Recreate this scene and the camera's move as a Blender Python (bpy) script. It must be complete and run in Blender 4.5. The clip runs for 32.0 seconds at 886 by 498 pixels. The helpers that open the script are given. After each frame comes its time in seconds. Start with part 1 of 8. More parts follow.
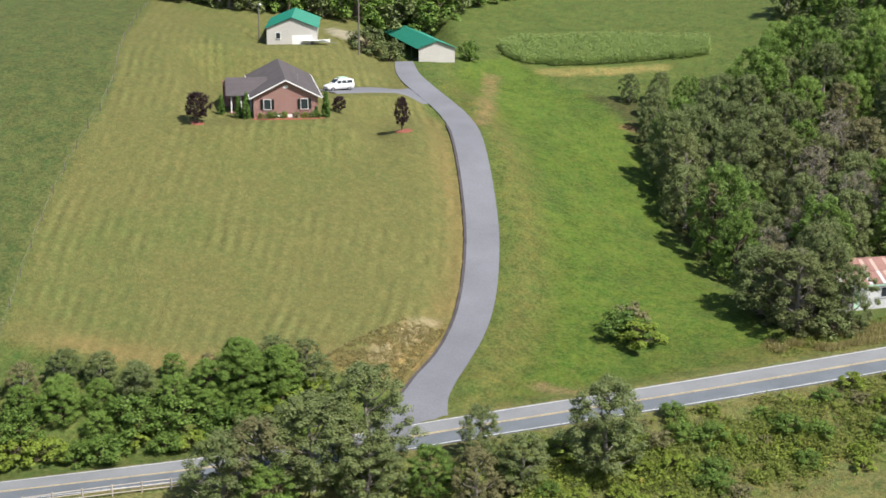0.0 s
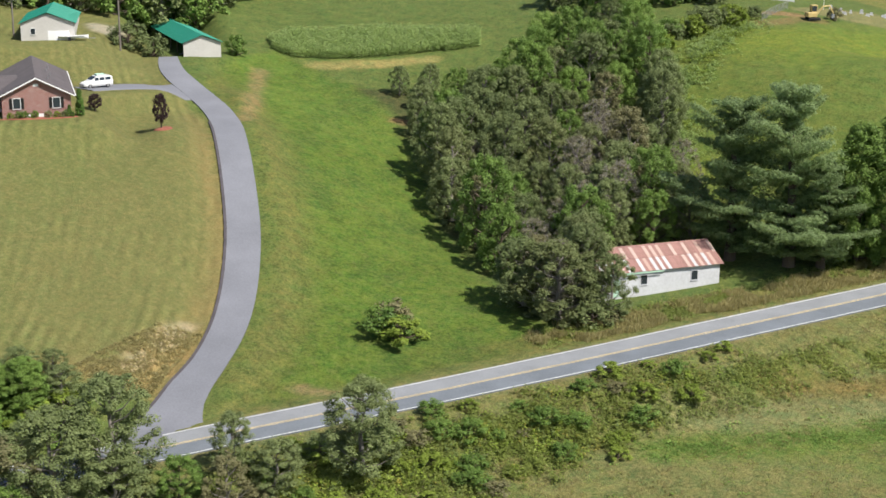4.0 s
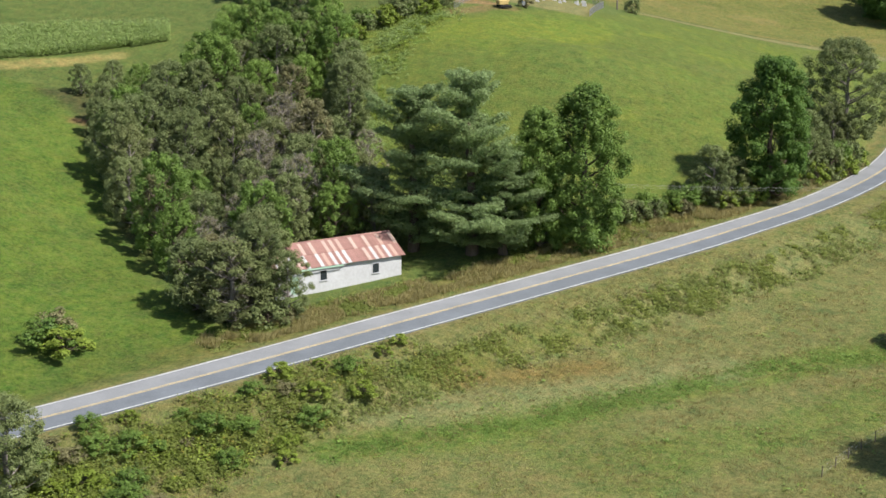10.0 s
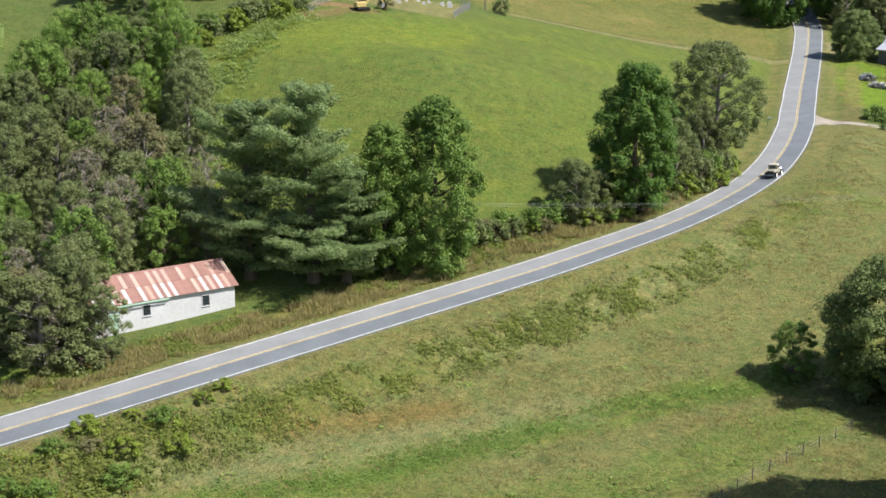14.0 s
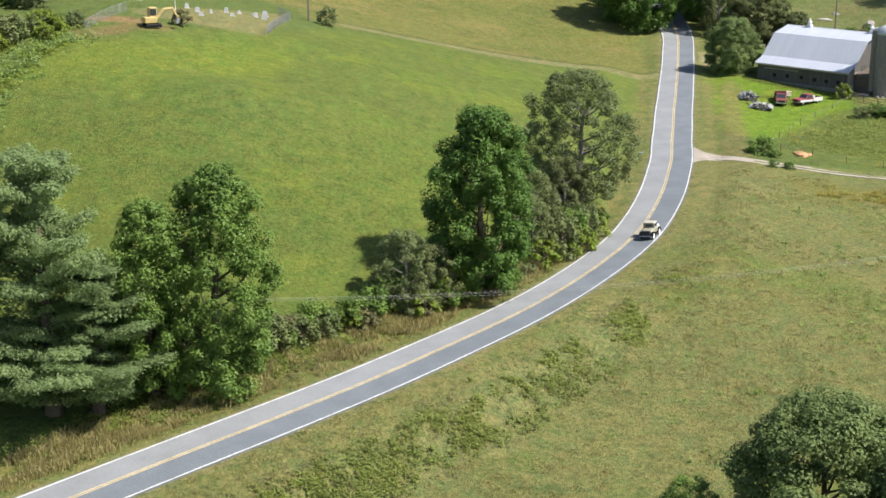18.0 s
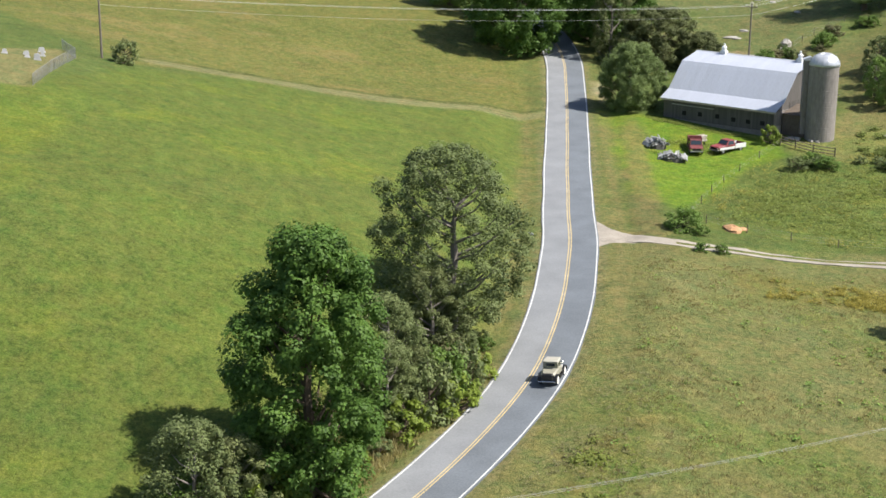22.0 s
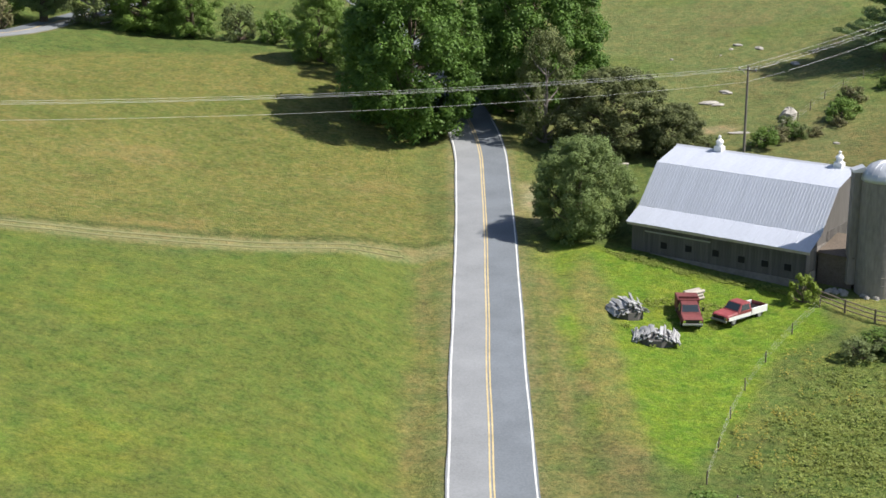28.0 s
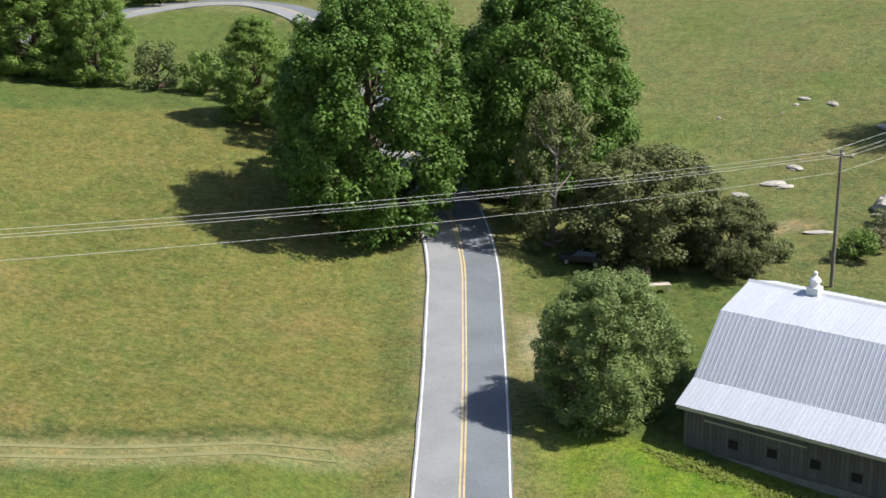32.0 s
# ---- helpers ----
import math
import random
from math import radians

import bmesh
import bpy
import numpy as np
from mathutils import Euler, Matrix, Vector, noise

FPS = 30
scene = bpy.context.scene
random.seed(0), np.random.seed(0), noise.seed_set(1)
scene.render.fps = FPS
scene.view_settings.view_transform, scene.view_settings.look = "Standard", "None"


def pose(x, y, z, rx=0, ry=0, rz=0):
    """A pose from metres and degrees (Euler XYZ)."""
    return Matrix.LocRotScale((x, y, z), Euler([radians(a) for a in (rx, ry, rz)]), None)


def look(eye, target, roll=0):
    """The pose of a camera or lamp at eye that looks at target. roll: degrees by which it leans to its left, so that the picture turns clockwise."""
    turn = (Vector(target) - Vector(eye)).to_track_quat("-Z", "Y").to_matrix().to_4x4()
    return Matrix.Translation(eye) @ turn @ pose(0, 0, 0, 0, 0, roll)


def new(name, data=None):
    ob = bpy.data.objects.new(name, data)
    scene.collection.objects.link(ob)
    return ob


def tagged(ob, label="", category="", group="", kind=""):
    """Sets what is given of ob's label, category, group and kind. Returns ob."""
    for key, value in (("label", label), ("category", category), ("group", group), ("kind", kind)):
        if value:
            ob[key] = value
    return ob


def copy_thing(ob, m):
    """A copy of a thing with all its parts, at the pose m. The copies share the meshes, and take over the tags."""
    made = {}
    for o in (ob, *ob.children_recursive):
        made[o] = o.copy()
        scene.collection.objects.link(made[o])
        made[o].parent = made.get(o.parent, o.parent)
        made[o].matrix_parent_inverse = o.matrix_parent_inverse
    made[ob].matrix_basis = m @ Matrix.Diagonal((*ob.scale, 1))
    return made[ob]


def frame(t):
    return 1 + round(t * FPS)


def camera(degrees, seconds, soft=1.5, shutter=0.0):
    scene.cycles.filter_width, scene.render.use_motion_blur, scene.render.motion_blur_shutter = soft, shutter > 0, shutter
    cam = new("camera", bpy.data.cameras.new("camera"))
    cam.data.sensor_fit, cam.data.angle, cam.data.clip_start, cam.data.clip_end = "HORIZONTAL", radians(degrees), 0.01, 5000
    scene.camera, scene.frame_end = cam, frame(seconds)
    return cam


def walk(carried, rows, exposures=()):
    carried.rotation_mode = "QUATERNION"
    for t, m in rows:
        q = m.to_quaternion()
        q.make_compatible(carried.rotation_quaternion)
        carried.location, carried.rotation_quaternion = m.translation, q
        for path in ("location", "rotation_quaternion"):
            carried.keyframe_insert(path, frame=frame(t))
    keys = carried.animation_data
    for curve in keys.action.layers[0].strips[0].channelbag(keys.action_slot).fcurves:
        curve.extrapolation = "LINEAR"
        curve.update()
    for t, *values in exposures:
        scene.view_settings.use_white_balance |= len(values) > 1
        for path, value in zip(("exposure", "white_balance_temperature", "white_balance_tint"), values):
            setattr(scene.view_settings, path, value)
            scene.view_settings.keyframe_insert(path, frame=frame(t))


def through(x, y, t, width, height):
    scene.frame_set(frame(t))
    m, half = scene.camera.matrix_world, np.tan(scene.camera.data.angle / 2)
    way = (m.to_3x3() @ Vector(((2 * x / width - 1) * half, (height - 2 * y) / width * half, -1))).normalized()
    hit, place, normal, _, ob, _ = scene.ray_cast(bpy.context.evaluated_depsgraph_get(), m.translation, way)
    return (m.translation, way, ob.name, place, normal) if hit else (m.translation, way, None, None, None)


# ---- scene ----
cam = camera(33.45, 32.0, soft=1.6)


def aim(x, y, z, yaw, pitch, roll):
    """A camera pose: yaw to the left from +y, pitch up, roll as look() takes it, in degrees."""
    a, b = radians(yaw), radians(pitch)
    way = Vector((-math.sin(a) * math.cos(b), math.cos(a) * math.cos(b), math.sin(b)))
    return look((x, y, z), Vector((x, y, z)) + way, roll)


# seconds, place, yaw, pitch, roll
FLIGHT = [
    (0, -12.93, -267.20, 41.20, 34.941, -13.485, -0.041),
    (0.5, -13.08, -266.36, 40.82, 34.115, -13.451, 0.081),
    (1, -12.96, -265.72, 40.81, 33.280, -13.493, 0.052),
    (1.5, -12.49, -265.19, 40.92, 32.487, -13.565, 0.042),
    (2, -12.03, -264.17, 40.73, 31.602, -13.558, 0.028),
    (2.5, -11.46, -263.32, 40.82, 30.433, -13.625, 0.026),
    (3, -10.95, -262.78, 40.80, 29.262, -13.645, 0.081),
    (3.5, -10.43, -261.99, 41.02, 28.234, -13.723, 0.082),
    (5.5, -8.55, -259.04, 40.99, 24.667, -13.872, 0.107),
    (6, -7.92, -258.26, 40.93, 24.032, -13.914, 0.078),
    (7, -7.08, -256.78, 40.84, 22.643, -13.988, 0.130),
    (8, -5.78, -255.27, 40.42, 21.395, -13.938, 0.053),
    (8.5, -5.12, -254.63, 40.25, 20.331, -13.940, -0.019),
    (9, -4.34, -253.89, 40.04, 19.226, -13.928, -0.101),
    (9.5, -3.65, -253.23, 39.97, 18.268, -13.959, -0.152),
    (10, -3.11, -252.67, 39.77, 17.504, -13.947, -0.203),
    (10.5, -2.47, -251.88, 39.63, 16.998, -13.949, -0.201),
    (11, -1.88, -250.97, 39.47, 16.295, -13.916, -0.175),
    (11.5, -1.37, -249.95, 39.55, 15.322, -13.934, -0.207),
    (12, -0.96, -248.42, 39.60, 14.810, -13.982, -0.234),
    (12.5, -0.73, -246.41, 39.35, 14.681, -13.952, -0.241),
    (13, -0.46, -243.68, 39.60, 14.731, -14.053, -0.245),
    (13.5, -0.32, -240.37, 39.63, 14.549, -14.060, -0.237),
    (14, -0.39, -236.66, 40.12, 13.568, -14.215, -0.179),
    (14.5, -0.74, -232.32, 40.38, 12.830, -14.333, -0.103),
    (16.5, -1.93, -211.54, 41.78, 10.321, -14.949, 0.272),
    (17, -2.45, -205.52, 41.58, 9.384, -14.944, 0.226),
    (18, -3.55, -193.05, 41.61, 8.048, -15.024, 0.261),
    (19, -4.57, -180.13, 41.81, 6.863, -15.150, 0.297),
    (20, -5.34, -166.92, 42.00, 5.111, -15.270, 0.282),
    (21, -5.57, -153.62, 41.92, 4.069, -15.337, 0.221),
    (22, -6.34, -140.23, 41.89, 2.895, -15.441, 0.324),
    (23, -6.05, -127.73, 42.20, 2.090, -15.555, 0.194),
    (24, -5.68, -114.50, 41.94, 1.358, -15.550, -0.128),
    (25, -5.22, -101.20, 41.90, 0.734, -15.529, -0.351),
    (25.5, -5.04, -94.11, 41.73, 0.399, -15.507, -0.254),
    (27.5, -3.81, -66.93, 41.36, -0.180, -15.444, -0.236),
    (28, -3.72, -60.46, 41.80, -0.242, -15.652, -0.204),
    (29, -2.88, -47.13, 41.78, -0.226, -15.768, -0.193),
    (30, -2.00, -33.83, 41.47, -0.215, -15.799, -0.098),
    (31, -1.30, -21.44, 41.31, -0.210, -15.859, -0.079),
    (32, -0.21, -9.48, 41.05, -0.000, -15.809, 0.053),
]
walk(cam, [(row[0], aim(*row[1:])) for row in FLIGHT], exposures=[(0, 0.38), (9, 0.42), (13, 0.50), (17, 0.60), (25, 0.53), (32, 0.54)])
# ---- daylight: a clear late-summer sky and one sun from the east-south-east ----
SUN_TURN, SUN_HEIGHT = 98.0, 52.0
world = bpy.data.worlds.new("sky")
scene.world = world
world.use_nodes = True
wt = world.node_tree
sky = wt.nodes.new("ShaderNodeTexSky")
sky.sky_type = "NISHITA"
sky.sun_disc = False
sky.sun_elevation = radians(SUN_HEIGHT)
sky.sun_rotation = radians(SUN_TURN)
sky.air_density, sky.dust_density = 1.0, 1.2
back = wt.nodes["Background"]
wt.links.new(sky.outputs[0], back.inputs[0])
back.inputs[1].default_value = 0.088
sun = new("sun", bpy.data.lights.new("sun", "SUN"))
sun.data.energy, sun.data.angle, sun.data.color = 5.0, radians(0.6), (1.0, 0.95, 0.87)
sx, sy = math.sin(radians(SUN_TURN)), math.cos(radians(SUN_TURN))
sun.matrix_world = look((sx * 100, sy * 100, 100 * math.tan(radians(SUN_HEIGHT))), (0, 0, 0))
# ---- the lie of the land: spot heights (east, north, height) joined by a smooth sheet ----
LOW_LAND = [
    (-97, -143, -12.9), (-88, -130, -11.3), (-60, -127, -13.7), (-42, -110, -12.0), (-22, -126, -13.4),
    (0, -105, -12.2), (-18, -84, -10.2), (14, -52, -6.2), (3, -37, -3.8), (25, -9, -3.0), (1, -25, -2.2),
    (19, 27, -1.3), (31, 61, 0.6), (21, 56, -0.4), (3, 25, 0.1), (-66, -104, -9.0), (-33, -65, -5.6),
    (-81, -113, -9.7), (-21, -46, -3.6), (40, 20, -2.0), (60, 68, 3.0), (-140, -190, -15.0), (30, -130, -14.0),
    (0, 79, 3.0), (14, 78, 2.2), (-50, -175, -17.0), (80, -60, -9.0), (0, 50, 1.5), (4, 108, 4.6), (-7, 35, 1.2),
]
HIGH_LAND = [
    (-108, -118, -5.8), (-100, -82, -5.9), (-112, -105, -2.3), (-144, -97, 6.6), (-134, -70, 5.5), (-155, -47, 11.0),
    (-140, -96, 7.9), (-158, -84, 11.6), (-157, -106, 11.0), (-177, -85, 16.6), (-166, -31, 15.0), (-123, -53, 3.6),
    (-63, -63, -3.2), (-62, -4, 13.5), (-57, -16, 13.4), (-48, 36, 12.0), (-35, 57, 7.8), (-61, 52, 14.2),
    (-73, 7, 17.5), (-14, 97, 4.7), (-22, 145, 12.3), (33, 133, 8.0), (-26, 158, 12.6), (-130, 20, 20.0),
    (-230, -60, 24.0), (-190, -150, 9.0), (70, 150, 16.0), (0, 230, 20.0), (-500, 200, 40.0), (300, 300, 40.0),
    (0, 600, 60.0), (-400, -400, -10.0), (400, -200, 5.0),
]


def sheet(knots, stiff=3.0):
    """A thin-plate sheet through the knots, as a function of arrays x, y."""
    k = np.array(knots, float)
    def bend(d2):
        return 0.5 * d2 * np.log(d2 + 1e-6)
    d2 = ((k[:, None, :2] - k[None, :, :2]) ** 2).sum(-1)
    n = len(k)
    a = np.zeros((n + 3, n + 3))
    a[:n, :n] = bend(d2) + np.eye(n) * stiff
    a[:n, n:] = np.c_[np.ones(n), k[:, :2]]
    a[n:, :n] = a[:n, n:].T
    w = np.linalg.solve(a, np.r_[k[:, 2], 0, 0, 0])

    def at(x, y):
        x, y = np.asarray(x, float), np.asarray(y, float)
        out = w[n] + w[n + 1] * x + w[n + 2] * y
        for i in range(n):
            out = out + w[i] * bend((x - k[i, 0]) ** 2 + (y - k[i, 1]) ** 2)
        return out
    return at


land = sheet(LOW_LAND + HIGH_LAND)
# ---- building tools ----
class Shape:
    """Vertices and faces of one mesh, gathered piece by piece."""

    def __init__(self):
        self.v, self.f, self.mi = [], [], []

    def add(self, verts, faces, mi=0):
        n = len(self.v)
        self.v += [tuple(p) for p in verts]
        self.f += [tuple(i + n for i in f) for f in faces]
        self.mi += [mi] * len(faces)
        return self

    def box(self, x0, y0, z0, x1, y1, z1, mi=0):
        v = [(x0, y0, z0), (x1, y0, z0), (x1, y1, z0), (x0, y1, z0), (x0, y0, z1), (x1, y0, z1), (x1, y1, z1), (x0, y1, z1)]
        return self.add(v, [(3, 2, 1, 0), (4, 5, 6, 7), (0, 1, 5, 4), (1, 2, 6, 5), (2, 3, 7, 6), (3, 0, 4, 7)], mi)

    def block(self, x0, y0, z0, x1, y1, z1, b=0.03, mi=0):
        """A box with its upright and upper edges eased."""
        def ring(z, d):
            return [(x0 + d + b, y0 + d, z), (x1 - d - b, y0 + d, z), (x1 - d, y0 + d + b, z), (x1 - d, y1 - d - b, z),
                    (x1 - d - b, y1 - d, z), (x0 + d + b, y1 - d, z), (x0 + d, y1 - d - b, z), (x0 + d, y0 + d + b, z)]
        rings = [ring(z0, 0), ring(z1 - b, 0), ring(z1, b)]
        return self.loft(rings, mi=mi)

    def loft(self, rings, close=True, mi=0):
        n = len(rings[0])
        v = [p for r in rings for p in r]
        f = [(i * n + j, i * n + (j + 1) % n, (i + 1) * n + (j + 1) % n, (i + 1) * n + j) for i in range(len(rings) - 1) for j in range(n)]
        if close:
            f += [tuple(range(n - 1, -1, -1)), tuple(range((len(rings) - 1) * n, len(rings) * n))]
        return self.add(v, f, mi)

    def tube(self, points, radii, sides=6, mi=0):
        pts = [Vector(p) for p in points]
        rings = []
        for i, p in enumerate(pts):
            ahead = (pts[min(i + 1, len(pts) - 1)] - pts[max(i - 1, 0)]).normalized()
            side = ahead.cross(Vector((0.31, 0.17, 1) if abs(ahead.z) < 0.9 else (1, 0.2, 0))).normalized()
            up = side.cross(ahead)
            r = radii[i] if hasattr(radii, "__len__") else radii
            rings.append([p + (side * math.cos(2 * math.pi * k / sides) + up * math.sin(2 * math.pi * k / sides)) * r for k in range(sides)])
        return self.loft(rings, mi=mi)

    def prism(self, outline, y0, y1, mi=0):
        """An outline in x, z drawn out from y0 to y1."""
        n = len(outline)
        v = [(x, y0, z) for x, z in outline] + [(x, y1, z) for x, z in outline]
        f = [(i, (i + 1) % n, n + (i + 1) % n, n + i) for i in range(n)] + [tuple(range(n - 1, -1, -1)), tuple(range(n, 2 * n))]
        return self.add(v, f, mi)

    def slab(self, a, b, c, d, thick, mi=0):
        """A flat piece with the corners a, b, c, d (anticlockwise from outside), that thick inwards."""
        p = [Vector(q) for q in (a, b, c, d)]
        n = (p[1] - p[0]).cross(p[3] - p[0]).normalized() * thick
        return self.add(p + [q - n for q in p], [(0, 1, 2, 3), (7, 6, 5, 4), (0, 4, 5, 1), (1, 5, 6, 2), (2, 6, 7, 3), (3, 7, 4, 0)], mi)

    def mesh(self, name, mats, smooth=False):
        me = bpy.data.meshes.new(name)
        me.from_pydata(self.v, [], self.f)
        for m in mats:
            me.materials.append(m)
        if any(self.mi):
            me.polygons.foreach_set("material_index", self.mi)
        if smooth:
            me.polygons.foreach_set("use_smooth", [True] * len(me.polygons))
        me.update()
        return me


def mats_of(material):
    return list(material) if isinstance(material, (list, tuple)) else [material]


def part(name, shape, material, parent=None, label="", smooth=False):
    me = shape if isinstance(shape, bpy.types.Mesh) else shape.mesh(name, mats_of(material), smooth)
    ob = new(name, me)
    ob.parent = parent
    if label:
        tagged(ob, label)
    return ob


def thing(name, label, category, m=None, group="", kind=""):
    ob = new(name)
    ob.empty_display_size = 0.2
    if m is not None:
        ob.matrix_world = m
    return tagged(ob, label, category, group, kind)


def whole(name, shape, material, label, category, m=None, group="", kind="", smooth=False):
    """A thing that is one mesh."""
    ob = part(name, shape, material, None, "", smooth)
    if m is not None:
        ob.matrix_world = m
    return tagged(ob, label, category, group, kind)


def bare_mesh(name, verts, faces, mats, smooth=False):
    me = bpy.data.meshes.new(name)
    verts, faces = np.asarray(verts, np.float32), np.asarray(faces, np.int32)
    me.vertices.add(len(verts))
    me.vertices.foreach_set("co", verts.ravel())
    k = faces.shape[1]
    me.loops.add(faces.size)
    me.loops.foreach_set("vertex_index", faces.ravel())
    me.polygons.add(len(faces))
    me.polygons.foreach_set("loop_start", np.arange(0, faces.size, k, dtype=np.int32))
    me.polygons.foreach_set("loop_total", np.full(len(faces), k, np.int32))
    for m in mats:
        me.materials.append(m)
    if smooth:
        me.polygons.foreach_set("use_smooth", np.ones(len(faces), bool))
    me.update(calc_edges=True)
    if not smooth:
        me.shade_flat()
    return me
# ---- materials ----
def surface(name, color, rough=0.8, metal=0.0, vary=0.25, grain=8.0, broad=0.4, bump=0.3, tint=None, spec=0.3, by_object=0.0, bump_scale=None, stretch=(1, 1, 1)):
    """A surface with a broad and a fine variation of its colour, and fine relief."""
    m = bpy.data.materials.new(name)
    m.use_nodes = True
    t = m.node_tree
    b = t.nodes["Principled BSDF"]
    b.inputs["Roughness"].default_value, b.inputs["Metallic"].default_value = rough, metal
    b.inputs["Specular IOR Level"].default_value = spec
    co = t.nodes.new("ShaderNodeTexCoord")
    mp = t.nodes.new("ShaderNodeMapping")
    mp.inputs["Scale"].default_value = stretch
    t.links.new(co.outputs["Object"], mp.inputs[0])

    def cloud(scale, detail):
        n = t.nodes.new("ShaderNodeTexNoise")
        n.inputs["Scale"].default_value, n.inputs["Detail"].default_value = scale, detail
        t.links.new(mp.outputs[0], n.inputs["Vector"])
        return n
    fine, wide = cloud(grain, 5), cloud(broad, 3)
    add = t.nodes.new("ShaderNodeMath")
    add.operation = "ADD"
    t.links.new(fine.outputs[0], add.inputs[0])
    t.links.new(wide.outputs[0], add.inputs[1])
    if by_object:
        info = t.nodes.new("ShaderNodeObjectInfo")
        more = t.nodes.new("ShaderNodeMath")
        more.operation = "MULTIPLY_ADD"
        more.inputs[1].default_value = by_object
        t.links.new(info.outputs["Random"], more.inputs[0])
        t.links.new(add.outputs[0], more.inputs[2])
        add = more
    ramp = t.nodes.new("ShaderNodeMapRange")
    ramp.inputs[1].default_value, ramp.inputs[2].default_value = 0.65, 1.35 + by_object
    t.links.new(add.outputs[0], ramp.inputs[0])
    mix = t.nodes.new("ShaderNodeMix")
    mix.data_type = "RGBA"
    c = Vector(color)
    other = Vector(tint) if tint else c * (1 - vary)
    mix.inputs[6].default_value = (*other, 1)
    mix.inputs[7].default_value = (*(c * (1 + vary * 0.6)), 1)
    t.links.new(ramp.outputs[0], mix.inputs[0])
    t.links.new(mix.outputs[2], b.inputs["Base Color"])
    if bump:
        bp = t.nodes.new("ShaderNodeBump")
        bp.inputs["Strength"].default_value, bp.inputs["Distance"].default_value = bump, bump_scale or 0.02
        t.links.new(fine.outputs[0], bp.inputs["Height"])
        t.links.new(bp.outputs[0], b.inputs["Normal"])
    return m


def foliage(name, dark, light, through=0.3, rough=0.55):
    """Leaves: each one its own tone, and some light passing through them."""
    m = bpy.data.materials.new(name)
    m.use_nodes = True
    t = m.node_tree
    b, out = t.nodes["Principled BSDF"], t.nodes["Material Output"]
    geo, info, co = t.nodes.new("ShaderNodeNewGeometry"), t.nodes.new("ShaderNodeObjectInfo"), t.nodes.new("ShaderNodeTexCoord")
    n = t.nodes.new("ShaderNodeTexNoise")
    n.inputs["Scale"].default_value, n.inputs["Detail"].default_value = 0.45, 2
    t.links.new(co.outputs["Object"], n.inputs["Vector"])
    a = t.nodes.new("ShaderNodeMath")
    a.operation = "MULTIPLY_ADD"
    a.inputs[1].default_value = 0.34
    t.links.new(geo.outputs["Random Per Island"], a.inputs[0])
    t.links.new(n.outputs[0], a.inputs[2])
    c = t.nodes.new("ShaderNodeMath")
    c.operation = "MULTIPLY_ADD"
    c.inputs[1].default_value = 0.3
    t.links.new(info.outputs["Random"], c.inputs[0])
    t.links.new(a.outputs[0], c.inputs[2])
    r = t.nodes.new("ShaderNodeMapRange")
    r.inputs[1].default_value, r.inputs[2].default_value = 0.34, 1.16
    t.links.new(c.outputs[0], r.inputs[0])
    mix = t.nodes.new("ShaderNodeMix")
    mix.data_type = "RGBA"
    mix.inputs[6].default_value, mix.inputs[7].default_value = (*dark, 1), (*light, 1)
    t.links.new(r.outputs[0], mix.inputs[0])
    t.links.new(mix.outputs[2], b.inputs["Base Color"])
    b.inputs["Roughness"].default_value = rough
    b.inputs["Specular IOR Level"].default_value = 0.22
    tr = t.nodes.new("ShaderNodeBsdfTranslucent")
    t.links.new(mix.outputs[2], tr.inputs[0])
    ms = t.nodes.new("ShaderNodeMixShader")
    ms.inputs[0].default_value = through
    t.links.new(b.outputs[0], ms.inputs[1])
    t.links.new(tr.outputs[0], ms.inputs[2])
    t.links.new(ms.outputs[0], out.inputs[0])
    return m


